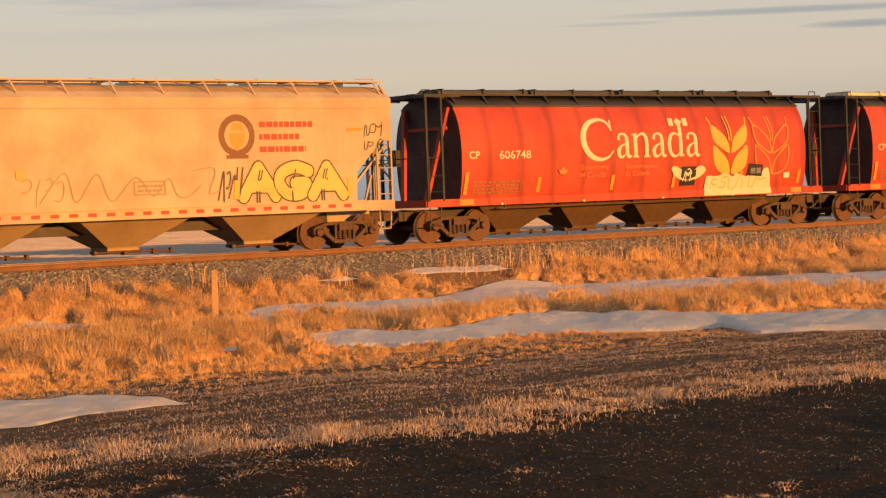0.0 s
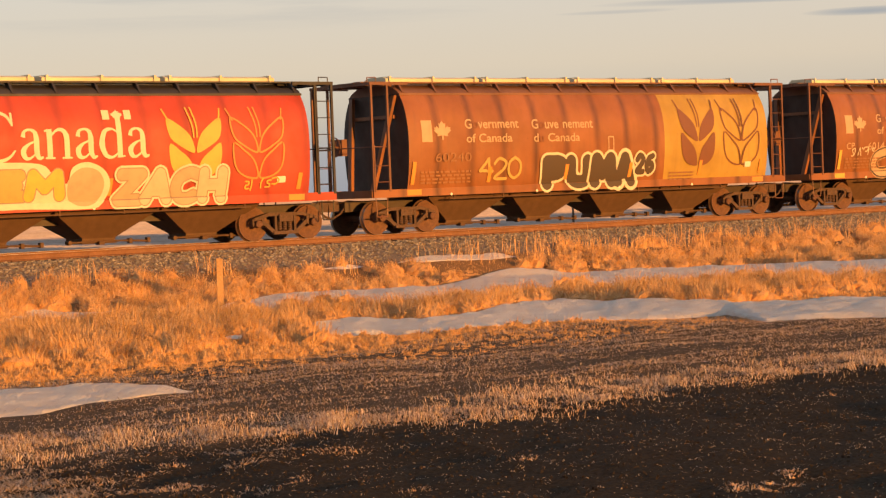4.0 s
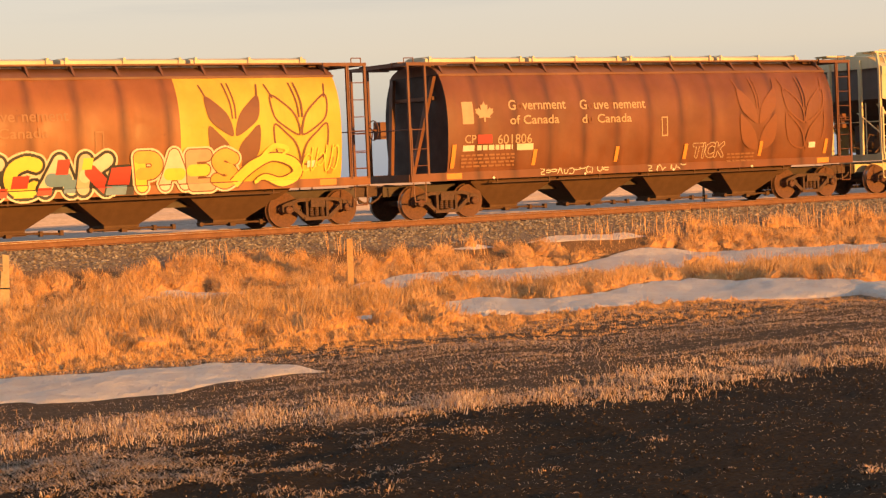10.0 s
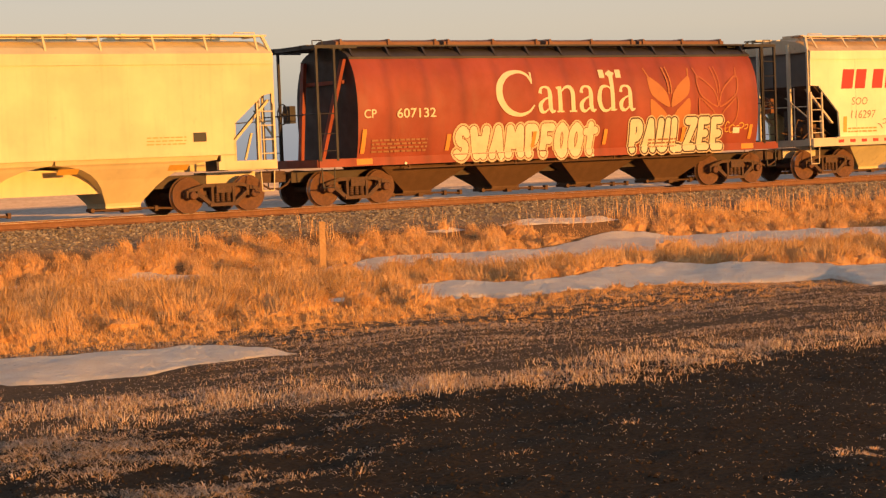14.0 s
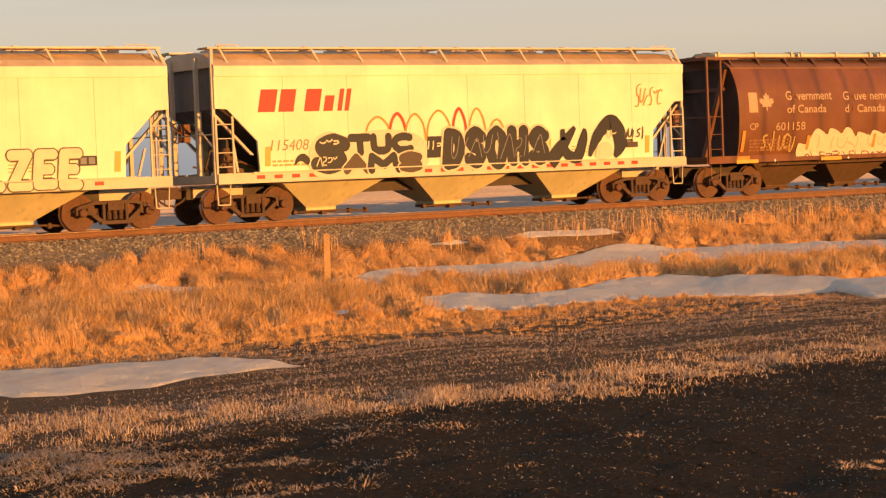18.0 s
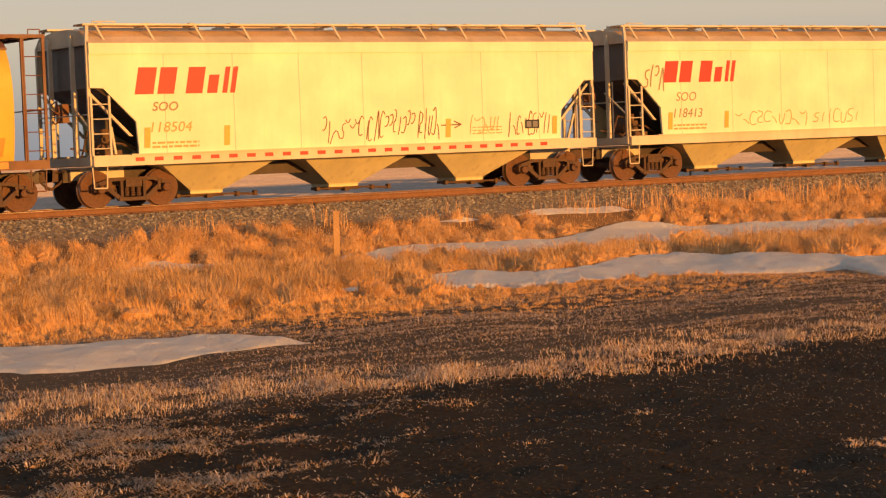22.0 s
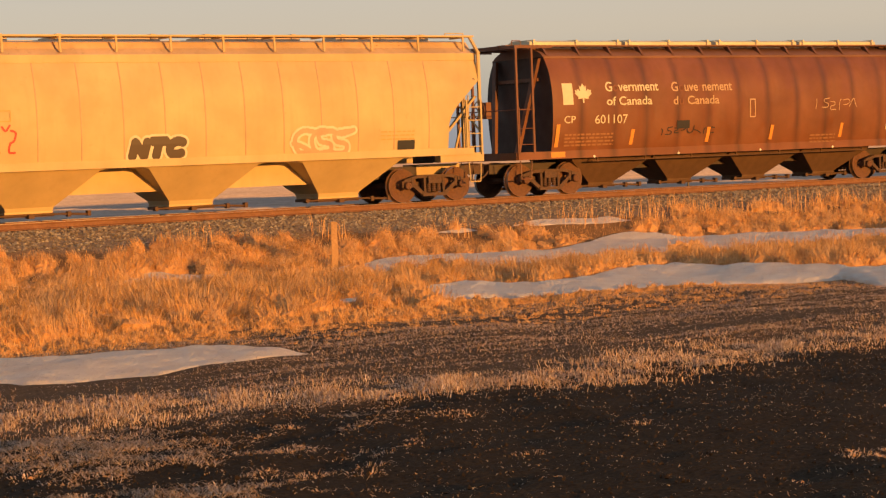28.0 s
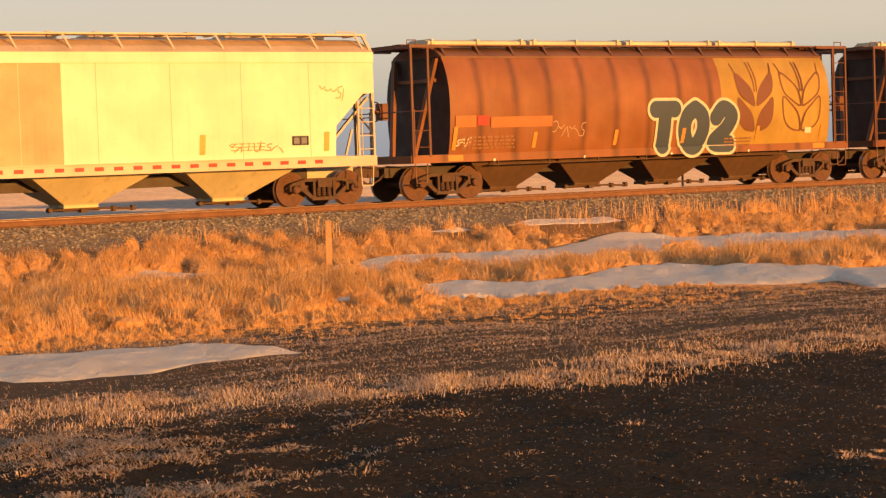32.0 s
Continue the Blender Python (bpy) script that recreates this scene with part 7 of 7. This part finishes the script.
    sd.piece("MA", (-0.25, 1.5, 1.08, 2.12), ["ink_umber"], "ink_umber", "ink_cream", 0.38, 0.02, 0.075, 4, 0.03)
    sd.piece("26", (1.55, 2.35, 1.42, 2.1), ["ink_umber"], "ink_umber", "ink_cream", 0.26, 0.01, 0.06, 5, 0.02)
    sd.text("60240", (-6.2, -4.9, 1.98, 2.23), "ink_faint")
    tank_markers(sd, 33)

    sd = start_car(4, "brown round-bodied grain car with gold end and grey graffiti letters", "tank", dict(BROWN, split=2.76, panel=MAT["dullpanel"]))
    government(sd)
    gold_wheat(sd)
    sd.text("CP", (-6.64, -6.23, 2.02, 2.24), "ink_tan")
    sd.text("601410", (-5.54, -4.29, 1.98, 2.23), "ink_tan")
    sd.piece("CINer", (-5.35, -0.3, 1.06, 2.04), ["ink_tan"], "ink_umber", "ink_tan", 0.25, 0.055, 0.025, 6, 0.03, 0.08, 1.04)
    sd.wild((0.8, 4.3, 1.08, 2.05), ["ink_cream", "ink_bone", "ink_tan"], "ink_drab", "ink_cream", 14, 5, 0.2)
    sd.scribble((-6.4, -5.2, 1.75, 2.1), "ink_cream", 12, 7, 0.035)
    tank_markers(sd, 34, "ink_gold")

    sd = start_car(5, "brown round-bodied grain car with bright gold end and colourful graffiti", "tank", dict(BROWN, split=2.74, panel=MAT["panel"]))
    government(sd, -0.06, "ink_faint", "ink_faint")
    gold_wheat(sd)
    sd.text("CP", (-6.89, -6.37, 2.22, 2.53), "ink_white", 0.02)
    sd.text("601576", (-7.01, -5.65, 1.85, 2.16), "ink_white", 0.02)
    tank_markers(sd, 35)
    sd.shapes(brush([(-6.9, 1.38), (-6.3, 1.3), (-5.9, 1.12), (-5.4, 1.1)], [0.03, 0.08, 0.14, 0.1]), "ink_cream", "graffiti_piece")
    sd.shapes(brush([(-6.1, 1.75), (-5.8, 1.5), (-5.4, 1.35)], [0.03, 0.09, 0.12]), "ink_cream", "graffiti_piece")
    sd.piece("SPR", (-5.45, -3.75, 1.06, 2.06), ["ink_red", "ink_tan", "ink_brown", "ink_red"], "ink_umber", "ink_cream", 0.22, 0.035, 0.06, 21, 0.05, 0.1)
    sd.piece("eS", (-3.9, -2.85, 1.05, 1.72), ["ink_cream", "ink_tan"], "ink_drab", "ink_cream", 0.24, 0.03, 0.04, 22, 0.05)
    sd.piece("ECAK", (-2.85, 0.85, 1.08, 2.08), ["ink_cream", "ink_red", "ink_yellow", "ink_cream", "ink_blue", "ink_bone"], "ink_black", "ink_cream", 0.33, 0.075, 0.05, 23, 0.02, 0.06, 1.08)
    for x, z, wide, tall, c in ((-2.72, 1.10, 0.85, 0.22, "ink_red"), (-2.6, 1.68, 0.5, 0.16, "ink_blue"), (-2.66, 1.34, 0.22, 0.3, "ink_yellow"), (-1.75, 1.3, 0.42, 0.3, "ink_red"), (-1.7, 1.08, 0.5, 0.14, "ink_yellow"), (-0.62, 1.6, 0.32, 0.36, "ink_red"), (-0.42, 1.15, 0.3, 0.32, "ink_blue"), (-1.1, 1.12, 0.35, 0.18, "ink_red"), (0.05, 1.7, 0.26, 0.28, "ink_yellow")):
        sd.patch((x, x + wide, z, z + tall), c, "graffiti_piece", 0.05)
    sd.shapes([[(0.62, 1.08), (1.42, 1.04), (1.46, 1.8), (0.8, 1.78)]], "ink_black", "graffiti_piece")
    sd.shapes([[(0.74, 1.32), (1.32, 1.3), (1.36, 1.74), (0.84, 1.72)]], "ink_red", "graffiti_piece")
    sd.patch((0.66, 1.2, 1.06, 1.28), "ink_blue", "graffiti_piece", 0.06)
    sd.piece("PAES", (1.48, 4.3, 1.06, 2.14), ["ink_yellow", "ink_gold", "ink_cream", "ink_yellow", "ink_tan"], "ink_brown", "ink_cream", 0.28, 0.03, 0.05, 24, 0.05, -0.05, 1.2)
    sd.shapes(brush([(4.2, 1.2), (4.7, 1.62), (5.3, 1.85), (5.9, 1.7), (6.05, 1.4), (5.6, 1.2), (5.1, 1.35), (4.8, 1.2)], [0.32, 0.34, 0.26, 0.3, 0.34, 0.3, 0.2, 0.1]), "ink_brown", "graffiti_piece")
    sd.shapes(brush([(4.2, 1.2), (4.7, 1.62), (5.3, 1.85), (5.9, 1.7), (6.05, 1.4), (5.6, 1.2), (5.1, 1.35), (4.8, 1.2)], [0.25, 0.27, 0.19, 0.23, 0.27, 0.23, 0.14, 0.06]), "ink_yellow", "graffiti_piece")
    sd.shapes(brush([(5.0, 1.85), (5.35, 2.12), (5.75, 2.05), (5.6, 1.9)], [0.1, 0.14, 0.12, 0.06]), "ink_yellow", "graffiti_piece")
    sd.scribble((6.0, 7.3, 1.3, 2.1), "ink_yellow", 24, 6, 0.05)

    sd = start_car(6, "dark brown round-bodied grain car with pale government lettering", "tank", dict(DARK))
    government(sd, 0.02)
    sd.text("CP", (-6.57, -6.20, 2.03, 2.25), "ink_tan")
    sd.text("601806", (-5.47, -4.30, 1.98, 2.24), "ink_tan")
    sd.patch((-6.15, -5.66, 2.01, 2.25), "ink_red")
    sd.patch((-6.64, -6.26, 1.81, 1.97), "ink_cream")
    sd.bars((-6.17, -4.96, 1.79, 1.98), "ink_cream", 1, 61, "paint_patch", 0.7)
    sd.patch((-4.82, -4.25, 1.79, 1.97), "ink_cream")
    sd.piece("TICK", (1.64, 2.85, 1.36, 1.82), ["ink_brown"], "ink_bone", None, 0.20, 0.018, 0, 61, 0.08, 0.1)
    sd.scribble((-4.0, -1.55, 1.05, 1.26), "ink_cream", 63, 12, 0.03)
    sd.scribble((-0.07, 1.36, 1.03, 1.24), "ink_cream", 64, 8, 0.03)
    sd.wheat((3.42, 5.08, 1.7, 3.7), "ink_dim", True)
    sd.wheat((5.30, 7.08, 1.7, 3.7), "ink_dim", False)
    tank_markers(sd, 36)

    # pale hopper with a tan number patch
    sd = start_car(7, "cream-white covered hopper with arched bays and tan number patch", "flat",
                   {"body": MAT["buff"], "trim": MAT["buff"], "roof": MAT["buff"], "chute": MAT["buff"], "style": "arch"})
    sd.patch((-5.50, -4.07, 2.17, 3.00), "ink_tan")
    sd.text("SMW", (-5.25, -4.44, 2.74, 2.98), "ink_umber", 0.0)
    sd.text("846897", (-5.39, -4.35, 2.36, 2.62), "ink_umber", 0.0)
    sd.patch((-3.89, -3.64, 2.44, 2.69), "ink_orange", "placard")
    sd.patch((0.21, 0.69, 1.78, 2.04), "ink_orange", "placard")
    sd.bars((-0.53, 0.12, 1.79, 2.08), "ink_ochre", 4, 71, fill=0.35)
    sd.bars((-6.54, -5.79, 2.02, 2.13), "ink_ochre", 2, 72)
    sd.bars((-5.55, -4.76, 1.79, 2.01), "ink_ochre", 2, 73)
    sd.patch((6.0, 6.37, 1.82, 2.05), "ink_black", "card_board")
    sd.bars((4.7, 5.8, 1.75, 2.0), "ink_ochre", 3, 74, fill=0.35)
    for x in (-7.0, -3.9, -1.0, 2.4, 5.4):
        sd.patch((x, x + 0.55, 1.12, 1.26), "ink_gold", "reflector")

    sd = start_car(8, "dull red round-bodied grain car with Canada lettering and pale graffiti", "tank", {"body": MAT["brick"], "frame": MAT["black"], "roof": MAT["roofdark"], "hatch": MAT["roofbrown"]})
    canada_sign(sd, "ink_cream", "ink_rustgold", "ink_rust")
    sd.text("CP", (-6.93, -6.54, 2.30, 2.53), "ink_cream", 0.01)
    sd.text("607132", (-5.88, -4.61, 2.28, 2.54), "ink_cream", 0.01)
    sd.piece("SWAMPF", (-4.0, -0.5, 1.06, 2.02), ["ink_cream"], "ink_brown", "ink_bone", 0.26, 0.025, 0.045, 81, 0.02, 0.02, 1.02)
    sd.piece("OOt", (-0.5, 1.05, 1.06, 2.04), ["ink_cream"], "ink_brown", "ink_bone", 0.34, 0.025, 0.045, 82, 0.02, 0.0, 1.05)
    sd.piece("PAULZEE", (2.25, 5.95, 1.06, 2.08), ["ink_cream"], "ink_umber", "ink_bone", 0.27, 0.045, 0.035, 83, 0.02, 0.05, 1.02)
    sd.scribble((6.0, 7.0, 1.5, 1.9), "ink_gold", 82, 5, 0.035)
    tank_markers(sd, 38)

    # white hoppers with a red sign
    sd = start_car(9, "white covered hopper with red sign and outlined bubble graffiti", "flat", dict(WHITE))
    rail_sign(sd, -6.51, -3.63, 2.83, 3.44, FULL_SIGN)
    sd.text("SOO", (-6.05, -5.33, 2.31, 2.55), "ink_drab", 0.0, 0.2)
    sd.text("116297", (-6.11, -4.96, 1.88, 2.13), "ink_drab", 0.0, 0.2)
    hopper_print(sd, 7.85, 91)
    sd.piece("BEAVER", (-3.1, 0.92, 1.06, 2.05), ["ink_cream"], "ink_umber", None, 0.25, 0.032, 0.0, 91, 0.08, 0.04, 1.1)
    sd.piece("PAULZEE", (0.92, 5.45, 1.04, 2.08), ["ink_cream"], "ink_umber", None, 0.24, 0.032, 0.0, 92, 0.05, 0.06, 1.06)
    sd.scribble((-4.9, -3.6, 1.5, 1.9), "ink_drab", 92, 6, 0.035)

    sd = start_car(10, "white covered hopper with red sign and heavy black graffiti", "flat", dict(WHITE))
    rail_sign(sd, -6.62, -3.77, 2.84, 3.42, FULL_SIGN)
    sd.text("115408", (-6.29, -5.13, 1.84, 2.12), "ink_drab", 0.0, 0.2)
    hopper_print(sd, 7.85, 101)
    for k, (x, wide, top) in enumerate(((-2.98, 0.42, 2.66), (-2.35, 0.28, 2.74), (-1.78, 0.34, 2.72), (-1.0, 0.42, 2.8), (-0.32, 0.24, 2.84), (0.28, 0.3, 2.84), (0.95, 0.26, 2.52))):
        sd.shapes(ribbon(curve_points([(x - wide, 2.0), (x - 0.75 * wide, 2.2 + 0.5 * (top - 2.2)), (x, top), (x + 0.75 * wide, 2.2 + 0.5 * (top - 2.2)), (x + wide, 2.0)], False, 4), 0.055 if k % 3 != 1 else 0.085), "ink_red" if k in (1, 4) else "ink_orange", "graffiti_piece")
    sd.shapes([curve_points([(-5.0, 1.15), (-5.1, 1.9), (-4.6, 2.3), (-3.9, 2.15), (-3.2, 2.3), (-2.2, 2.28), (-1.5, 2.0), (-1.4, 1.4), (-2.0, 1.08), (-3.4, 1.05)])], "ink_cream", "graffiti_piece")
    sd.piece("S", (-5.02, -3.95, 1.18, 2.25), ["ink_black"], "ink_black", None, 0.36, 0.0, 0.0, 101, 0.0, 0.1)
    sd.piece("TUC", (-3.9, -1.9, 1.62, 2.25), ["ink_black"], "ink_black", None, 0.34, 0.0, 0.0, 102, 0.06)
    sd.piece("AMS", (-4.1, -1.6, 1.12, 1.72), ["ink_umber", "ink_black"], "ink_cream", None, 0.36, 0.035, 0.0, 103, 0.06)
    sd.shapes([curve_points([(-5.6, 1.45), (-5.5, 1.68), (-5.3, 1.74), (-5.13, 1.6), (-5.2, 1.44), (-5.4, 1.56)])], "ink_black", "graffiti_piece")
    sd.patch((-1.44, -0.92, 1.52, 2.1), "ink_black", "graffiti_piece", 0.04)
    sd.scribble((-1.4, -0.95, 1.7, 1.98), "ink_cream", 104, 3, 0.045)
    sd.scribble((-4.85, -4.2, 1.85, 2.1), "ink_cream", 105, 3, 0.05)
    sd.scribble((-4.9, -4.3, 1.35, 1.65), "ink_cream", 107, 4, 0.035)
    sd.piece("DSOHS", (-0.92, 2.75, 1.18, 2.34), ["ink_black"], "ink_black", "ink_cream", 0.40, 0.02, 0.06, 108, 0.04, 0.04, 1.04)
    sd.scribble((-0.7, 2.6, 1.4, 2.2), "ink_grey", 109, 9, 0.03)
    sd.shapes(brush([(2.72, 1.25), (3.2, 1.7), (3.7, 2.25)], [0.45, 0.4, 0.12]) + brush([(3.25, 2.2), (3.35, 1.55), (3.75, 1.4), (4.0, 1.9), (4.05, 2.2)], [0.14, 0.3, 0.36, 0.3, 0.1]), "ink_black", "graffiti_piece")
    sd.shapes(brush([(4.2, 1.4), (4.5, 1.95), (5.0, 2.38), (5.3, 2.1), (5.35, 1.7), (5.15, 1.35)], [0.1, 0.35, 0.42, 0.5, 0.45, 0.1]), "ink_black", "graffiti_piece")
    sd.shapes([curve_points([(4.45, 1.35), (4.5, 1.65), (4.8, 1.8), (5.05, 1.65), (5.0, 1.36)])], "ink_cream", "graffiti_piece")
    sd.scribble((4.7, 5.2, 1.85, 2.15), "ink_cream", 110, 3, 0.04)
    sd.scribble((5.5, 6.3, 1.85, 2.2), "ink_umber", 115, 5, 0.045)
    sd.patch((5.62, 6.02, 1.62, 1.78), "ink_umber", "graffiti_sticker")
    sd.scribble((6.0, 7.0, 2.75, 3.5), "ink_orange", 106, 6, 0.035)

    sd = start_car(11, "dark brown round-bodied grain car with gold end and pale graffiti band", "tank", dict(DARK, split=2.62, panel=MAT["panel"]))
    government(sd, -0.06)
    gold_wheat(sd, "ink_brown", 1.62)
    sd.text("CP", (-6.70, -6.35, 2.02, 2.22), "ink_tan")
    sd.text("601158", (-5.60, -4.35, 1.98, 2.23), "ink_tan")
    sd.band((-4.7, 3.6, 1.16, 2.12), "ink_cream", 111, 13, rough=0.5)
    sd.scribble((-3.8, 3.2, 1.35, 1.8), "ink_bone", 113, 16, 0.07)
    sd.scribble((-4.4, 2.8, 1.02, 1.28), "ink_brown", 114, 22, 0.05)
    sd.scribble((-6.2, -4.8, 1.3, 1.95), "ink_ochre", 112, 6, 0.06)
    for x in (-7.2, -3.6, 0.6, 4.4):
        sd.patch((x, x + 0.9, 1.01, 1.12), "ink_gold", "reflector")
    tank_markers(sd, 41)

    sd = start_car(12, "white covered hopper with red sign and thin black tags", "flat", dict(WHITE))
    rail_sign(sd, -6.62, -3.73, 2.77, 3.43, FULL_SIGN)
    sd.text("SOO", (-6.16, -5.44, 2.35, 2.58), "ink_drab", 0.02, 0.2)
    sd.text("118504", (-6.22, -5.08, 1.83, 2.08), "ink_ochre", 0.0, 0.2)
    sd.scribble((-1.3, 0.25, 1.38, 2.12), "ink_brown", 121, 11, 0.03)
    sd.scribble((0.35, 2.45, 1.38, 2.3), "ink_brown", 125, 15, 0.03)
    sd.shapes(ribbon([(2.47, 1.78), (3.13, 1.79)], 0.03) + ribbon([(2.9, 1.88), (3.13, 1.79), (2.9, 1.7)], 0.03), "ink_brown", "graffiti_tag")
    sd.scribble((3.37, 4.45, 1.5, 2.05), "ink_ochre", 122, 6, 0.025)
    sd.scribble((4.75, 6.2, 1.36, 2.12), "ink_brown", 123, 11, 0.03)
    hopper_print(sd, 7.8, 124)

    sd = start_car(13, "white covered hopper with red sign and rust-stained roof", "flat", dict(WHITE, tape=False))
    rail_sign(sd, -6.77, -3.89, 2.83, 3.46, FULL_SIGN)
    sd.text("SOO", (-6.28, -5.49, 2.28, 2.54), "ink_drab", 0.0, 0.2)
    sd.text("118413", (-6.39, -5.26, 1.79, 2.06), "ink_drab", 0.0, 0.2)
    sd.scribble((-3.96, 1.36, 1.45, 1.95), "ink_ochre", 131, 18, 0.03)
    sd.scribble((2.6, 4.2, 1.45, 2.0), "ink_ochre", 132, 6, 0.035)
    sd.scribble((-7.5, -6.7, 2.6, 3.4), "ink_drab", 133, 4, 0.05)
    sd.patch((6.6, 7.45, 2.75, 3.05), "ink_drab", "paint_patch", 0.1)
    hopper_print(sd, 8.0, 134)

    # yellow and tan hoppers
    sd = start_car(14, "yellow covered hopper with arched bays and outlined graffiti", "flat",
                   {"body": MAT["yellow"], "trim": MAT["yellow"], "roof": MAT["yellow"], "chute": MAT["yellow"], "style": "arch"})
    sd.text("DME", (-6.47, -5.64, 2.72, 3.04), "ink_umber", 0.025)
    sd.text("51525", (-6.52, -5.26, 2.18, 2.51), "ink_umber", 0.025)
    sd.piece("HETCH", (-1.48, 2.05, 1.56, 2.32), ["ink_mustard"], "ink_black", None, 0.28, 0.045, 0.0, 141, 0.04, 0.0, 1.06)
    sd.patch((-0.05, 0.2, 1.6, 1.95), "ink_grey", "graffiti_piece", 0.05)
    sd.shapes(ribbon(curve_points([(2.2 + 0.28 * math.cos(k), 2.14 + 0.2 * math.sin(k)) for k in (0, 1.05, 2.1, 3.14, 4.2, 5.25)]), 0.035, True), "ink_brown", "graffiti_tag")
    sd.scribble((2.0, 2.42, 2.02, 2.26), "ink_brown", 141, 3, 0.03)
    sd.scribble((-1.3, -0.05, 1.12, 1.42), "ink_red", 142, 6, 0.045)
    sd.scribble((-3.49, -2.44, 1.70, 2.25), "ink_drab", 143, 6, 0.04)
    sd.piece("SES", (4.7, 6.2, 1.58, 2.34), ["ink_mustard"], "ink_brown", None, 0.26, 0.026, 0.0, 146, 0.05, 0.12, 1.1)
    sd.scribble((2.9, 3.9, 1.6, 1.85), "ink_drab", 144, 6, 0.035)
    sd.scribble((-8.0, -7.2, 2.8, 3.5), "ink_orange", 145, 6, 0.03)
    sd.patch((-5.02, -4.74, 2.48, 2.71), "ink_orange", "placard")
    sd.patch((2.6, 3.1, 1.75, 1.95), "ink_orange", "placard")
    sd.patch((6.35, 6.7, 1.75, 2.0), "ink_black", "card_board")
    sd.bars((-6.5, -5.4, 1.78, 2.0), "ink_ochre", 2, 146)
    for x in (-7.15, -3.95, 4.2, 6.8):
        sd.patch((x, x + 0.12, 1.5, 2.1), "ink_orange", "reflector")

    sd = start_car(15, "peach-tan covered hopper with ribbed barrel sides", "flat",
                   {"body": MAT["peach"], "trim": MAT["peach"], "roof": MAT["rooftan"], "chute": MAT["peach"], "style": "barrel"})
    sd.layer = 14
    sd.text("DME", (-7.02, -6.28, 2.47, 2.71), "ink_umber", 0.0)
    sd.text("52168", (-7.07, -6.07, 2.02, 2.26), "ink_umber", 0.0)
    sd.scribble((-5.65, -5.07, 1.53, 2.4), "ink_red", 151, 3, 0.06)
    sd.piece("NTC", (-2.1, -0.62, 1.40, 1.98), ["ink_umber"], "ink_umber", "ink_cream", 0.34, 0.02, 0.06, 151, 0.06, 0.1)
    sd.wild((2.5, 4.3, 1.40, 2.05), ["ink_tan"], "ink_cream", None, 152, 3, 0.16)
    sd.bars((-7.05, -6.1, 1.6, 1.85), "ink_ochre", 2, 153)
    sd.bars((5.2, 6.3, 1.7, 2.0), "ink_ochre", 3, 155, fill=0.35)
    sd.patch((5.75, 6.3, 1.45, 1.7), "ink_black", "card_board")
    sd.shapes(ribbon([(-5.5, 2.45), (-5.2, 2.45), (-5.2, 2.7), (-5.5, 2.7)], 0.03, True), "ink_ochre", "placard")

    sd = start_car(16, "dark brown round-bodied grain car with pale government lettering", "tank", dict(DARK))
    government(sd, -0.10, "ink_cream", "ink_tan")
    sd.text("CP", (-6.72, -6.31, 2.03, 2.23), "ink_cream")
    sd.text("601107", (-5.60, -4.39, 1.99, 2.24), "ink_cream")
    sd.scribble((-3.2, -1.0, 1.6, 1.85), "ink_black", 161, 8, 0.035)
    sd.patch((-2.5, -2.0, 1.78, 2.02), "ink_black", "card_board")
    sd.scribble((3.2, 5.0, 2.2, 2.6), "ink_tan", 162, 6, 0.03)
    tank_markers(sd, 46)

    sd = start_car(17, "patched white and tan covered hopper with rusty roof edge", "flat",
                   dict(WHITE, extra=[MAT["dusty"]], bands=[(-9.0, 1), (-5.40, 0), (-3.26, 1), (-0.91, 0)]))
    rail_sign(sd, -5.30, -3.81, 2.87, 3.42, PART_SIGN)
    sd.text("SOO", (-6.33, -5.81, 2.35, 2.56), "ink_umber", 0.0)
    sd.text("118089", (-6.41, -5.45, 1.97, 2.19), "ink_umber", 0.0)
    sd.scribble((-4.5, -3.5, 1.7, 2.1), "ink_drab", 171, 6, 0.03)
    sd.scribble((3.6, 5.2, 1.45, 1.75), "ink_drab", 172, 9, 0.03)
    sd.scribble((6.3, 7.2, 2.7, 3.2), "ink_ochre", 173, 5, 0.03)
    hopper_print(sd, 7.95, 174)

    sd = start_car(18, "rusty brown round-bodied grain car with teal outlined graffiti", "tank", dict(BROWN, split=2.86, panel=MAT["dullpanel"]))
    gold_wheat(sd)
    sd.piece("TO2", (0.0, 3.5, 1.05, 2.60), ["ink_slate"], "ink_teal", "ink_cream", 0.30, 0.02, 0.085, 181, 0.02, 0.06, 1.02)
    sd.patch((-6.21, -5.82, 2.02, 2.29), "ink_red")
    sd.patch((-6.95, -6.25, 1.98, 2.3), "ink_rustgold")
    sd.patch((-5.75, -3.6, 1.95, 2.25), "ink_rustgold")
    sd.scribble((-3.6, -2.4, 1.5, 2.1), "ink_tan", 181, 6, 0.03)
    sd.scribble((-6.9, -6.4, 1.45, 1.7), "ink_cream", 182, 4, 0.04)
    tank_markers(sd, 48)

    sd = start_car(19, "dark brown round-bodied grain car at the end of the row", "tank", dict(DARK))
    government(sd)
    tank_markers(sd, 49)


build_train()


# ---- what moves ----
def rolled(t):
    return float(np.interp(t, [r[0] for r in ROLL], [r[1] for r in ROLL]))


def motions():
    times = [k / 15 for k in range(481)]
    turns = [(t, math.degrees(-rolled(t) / 0.457)) for t in times]
    for car, middle, wheels in CARS:
        walk(car, [(t, pose(middle - d, 0, 0)) for t, d in ROLL])
        for w, x in wheels:
            walk(w, [(t, pose(x, 0, 0.457, 0, a % 360, 0)) for t, a in turns])


motions()
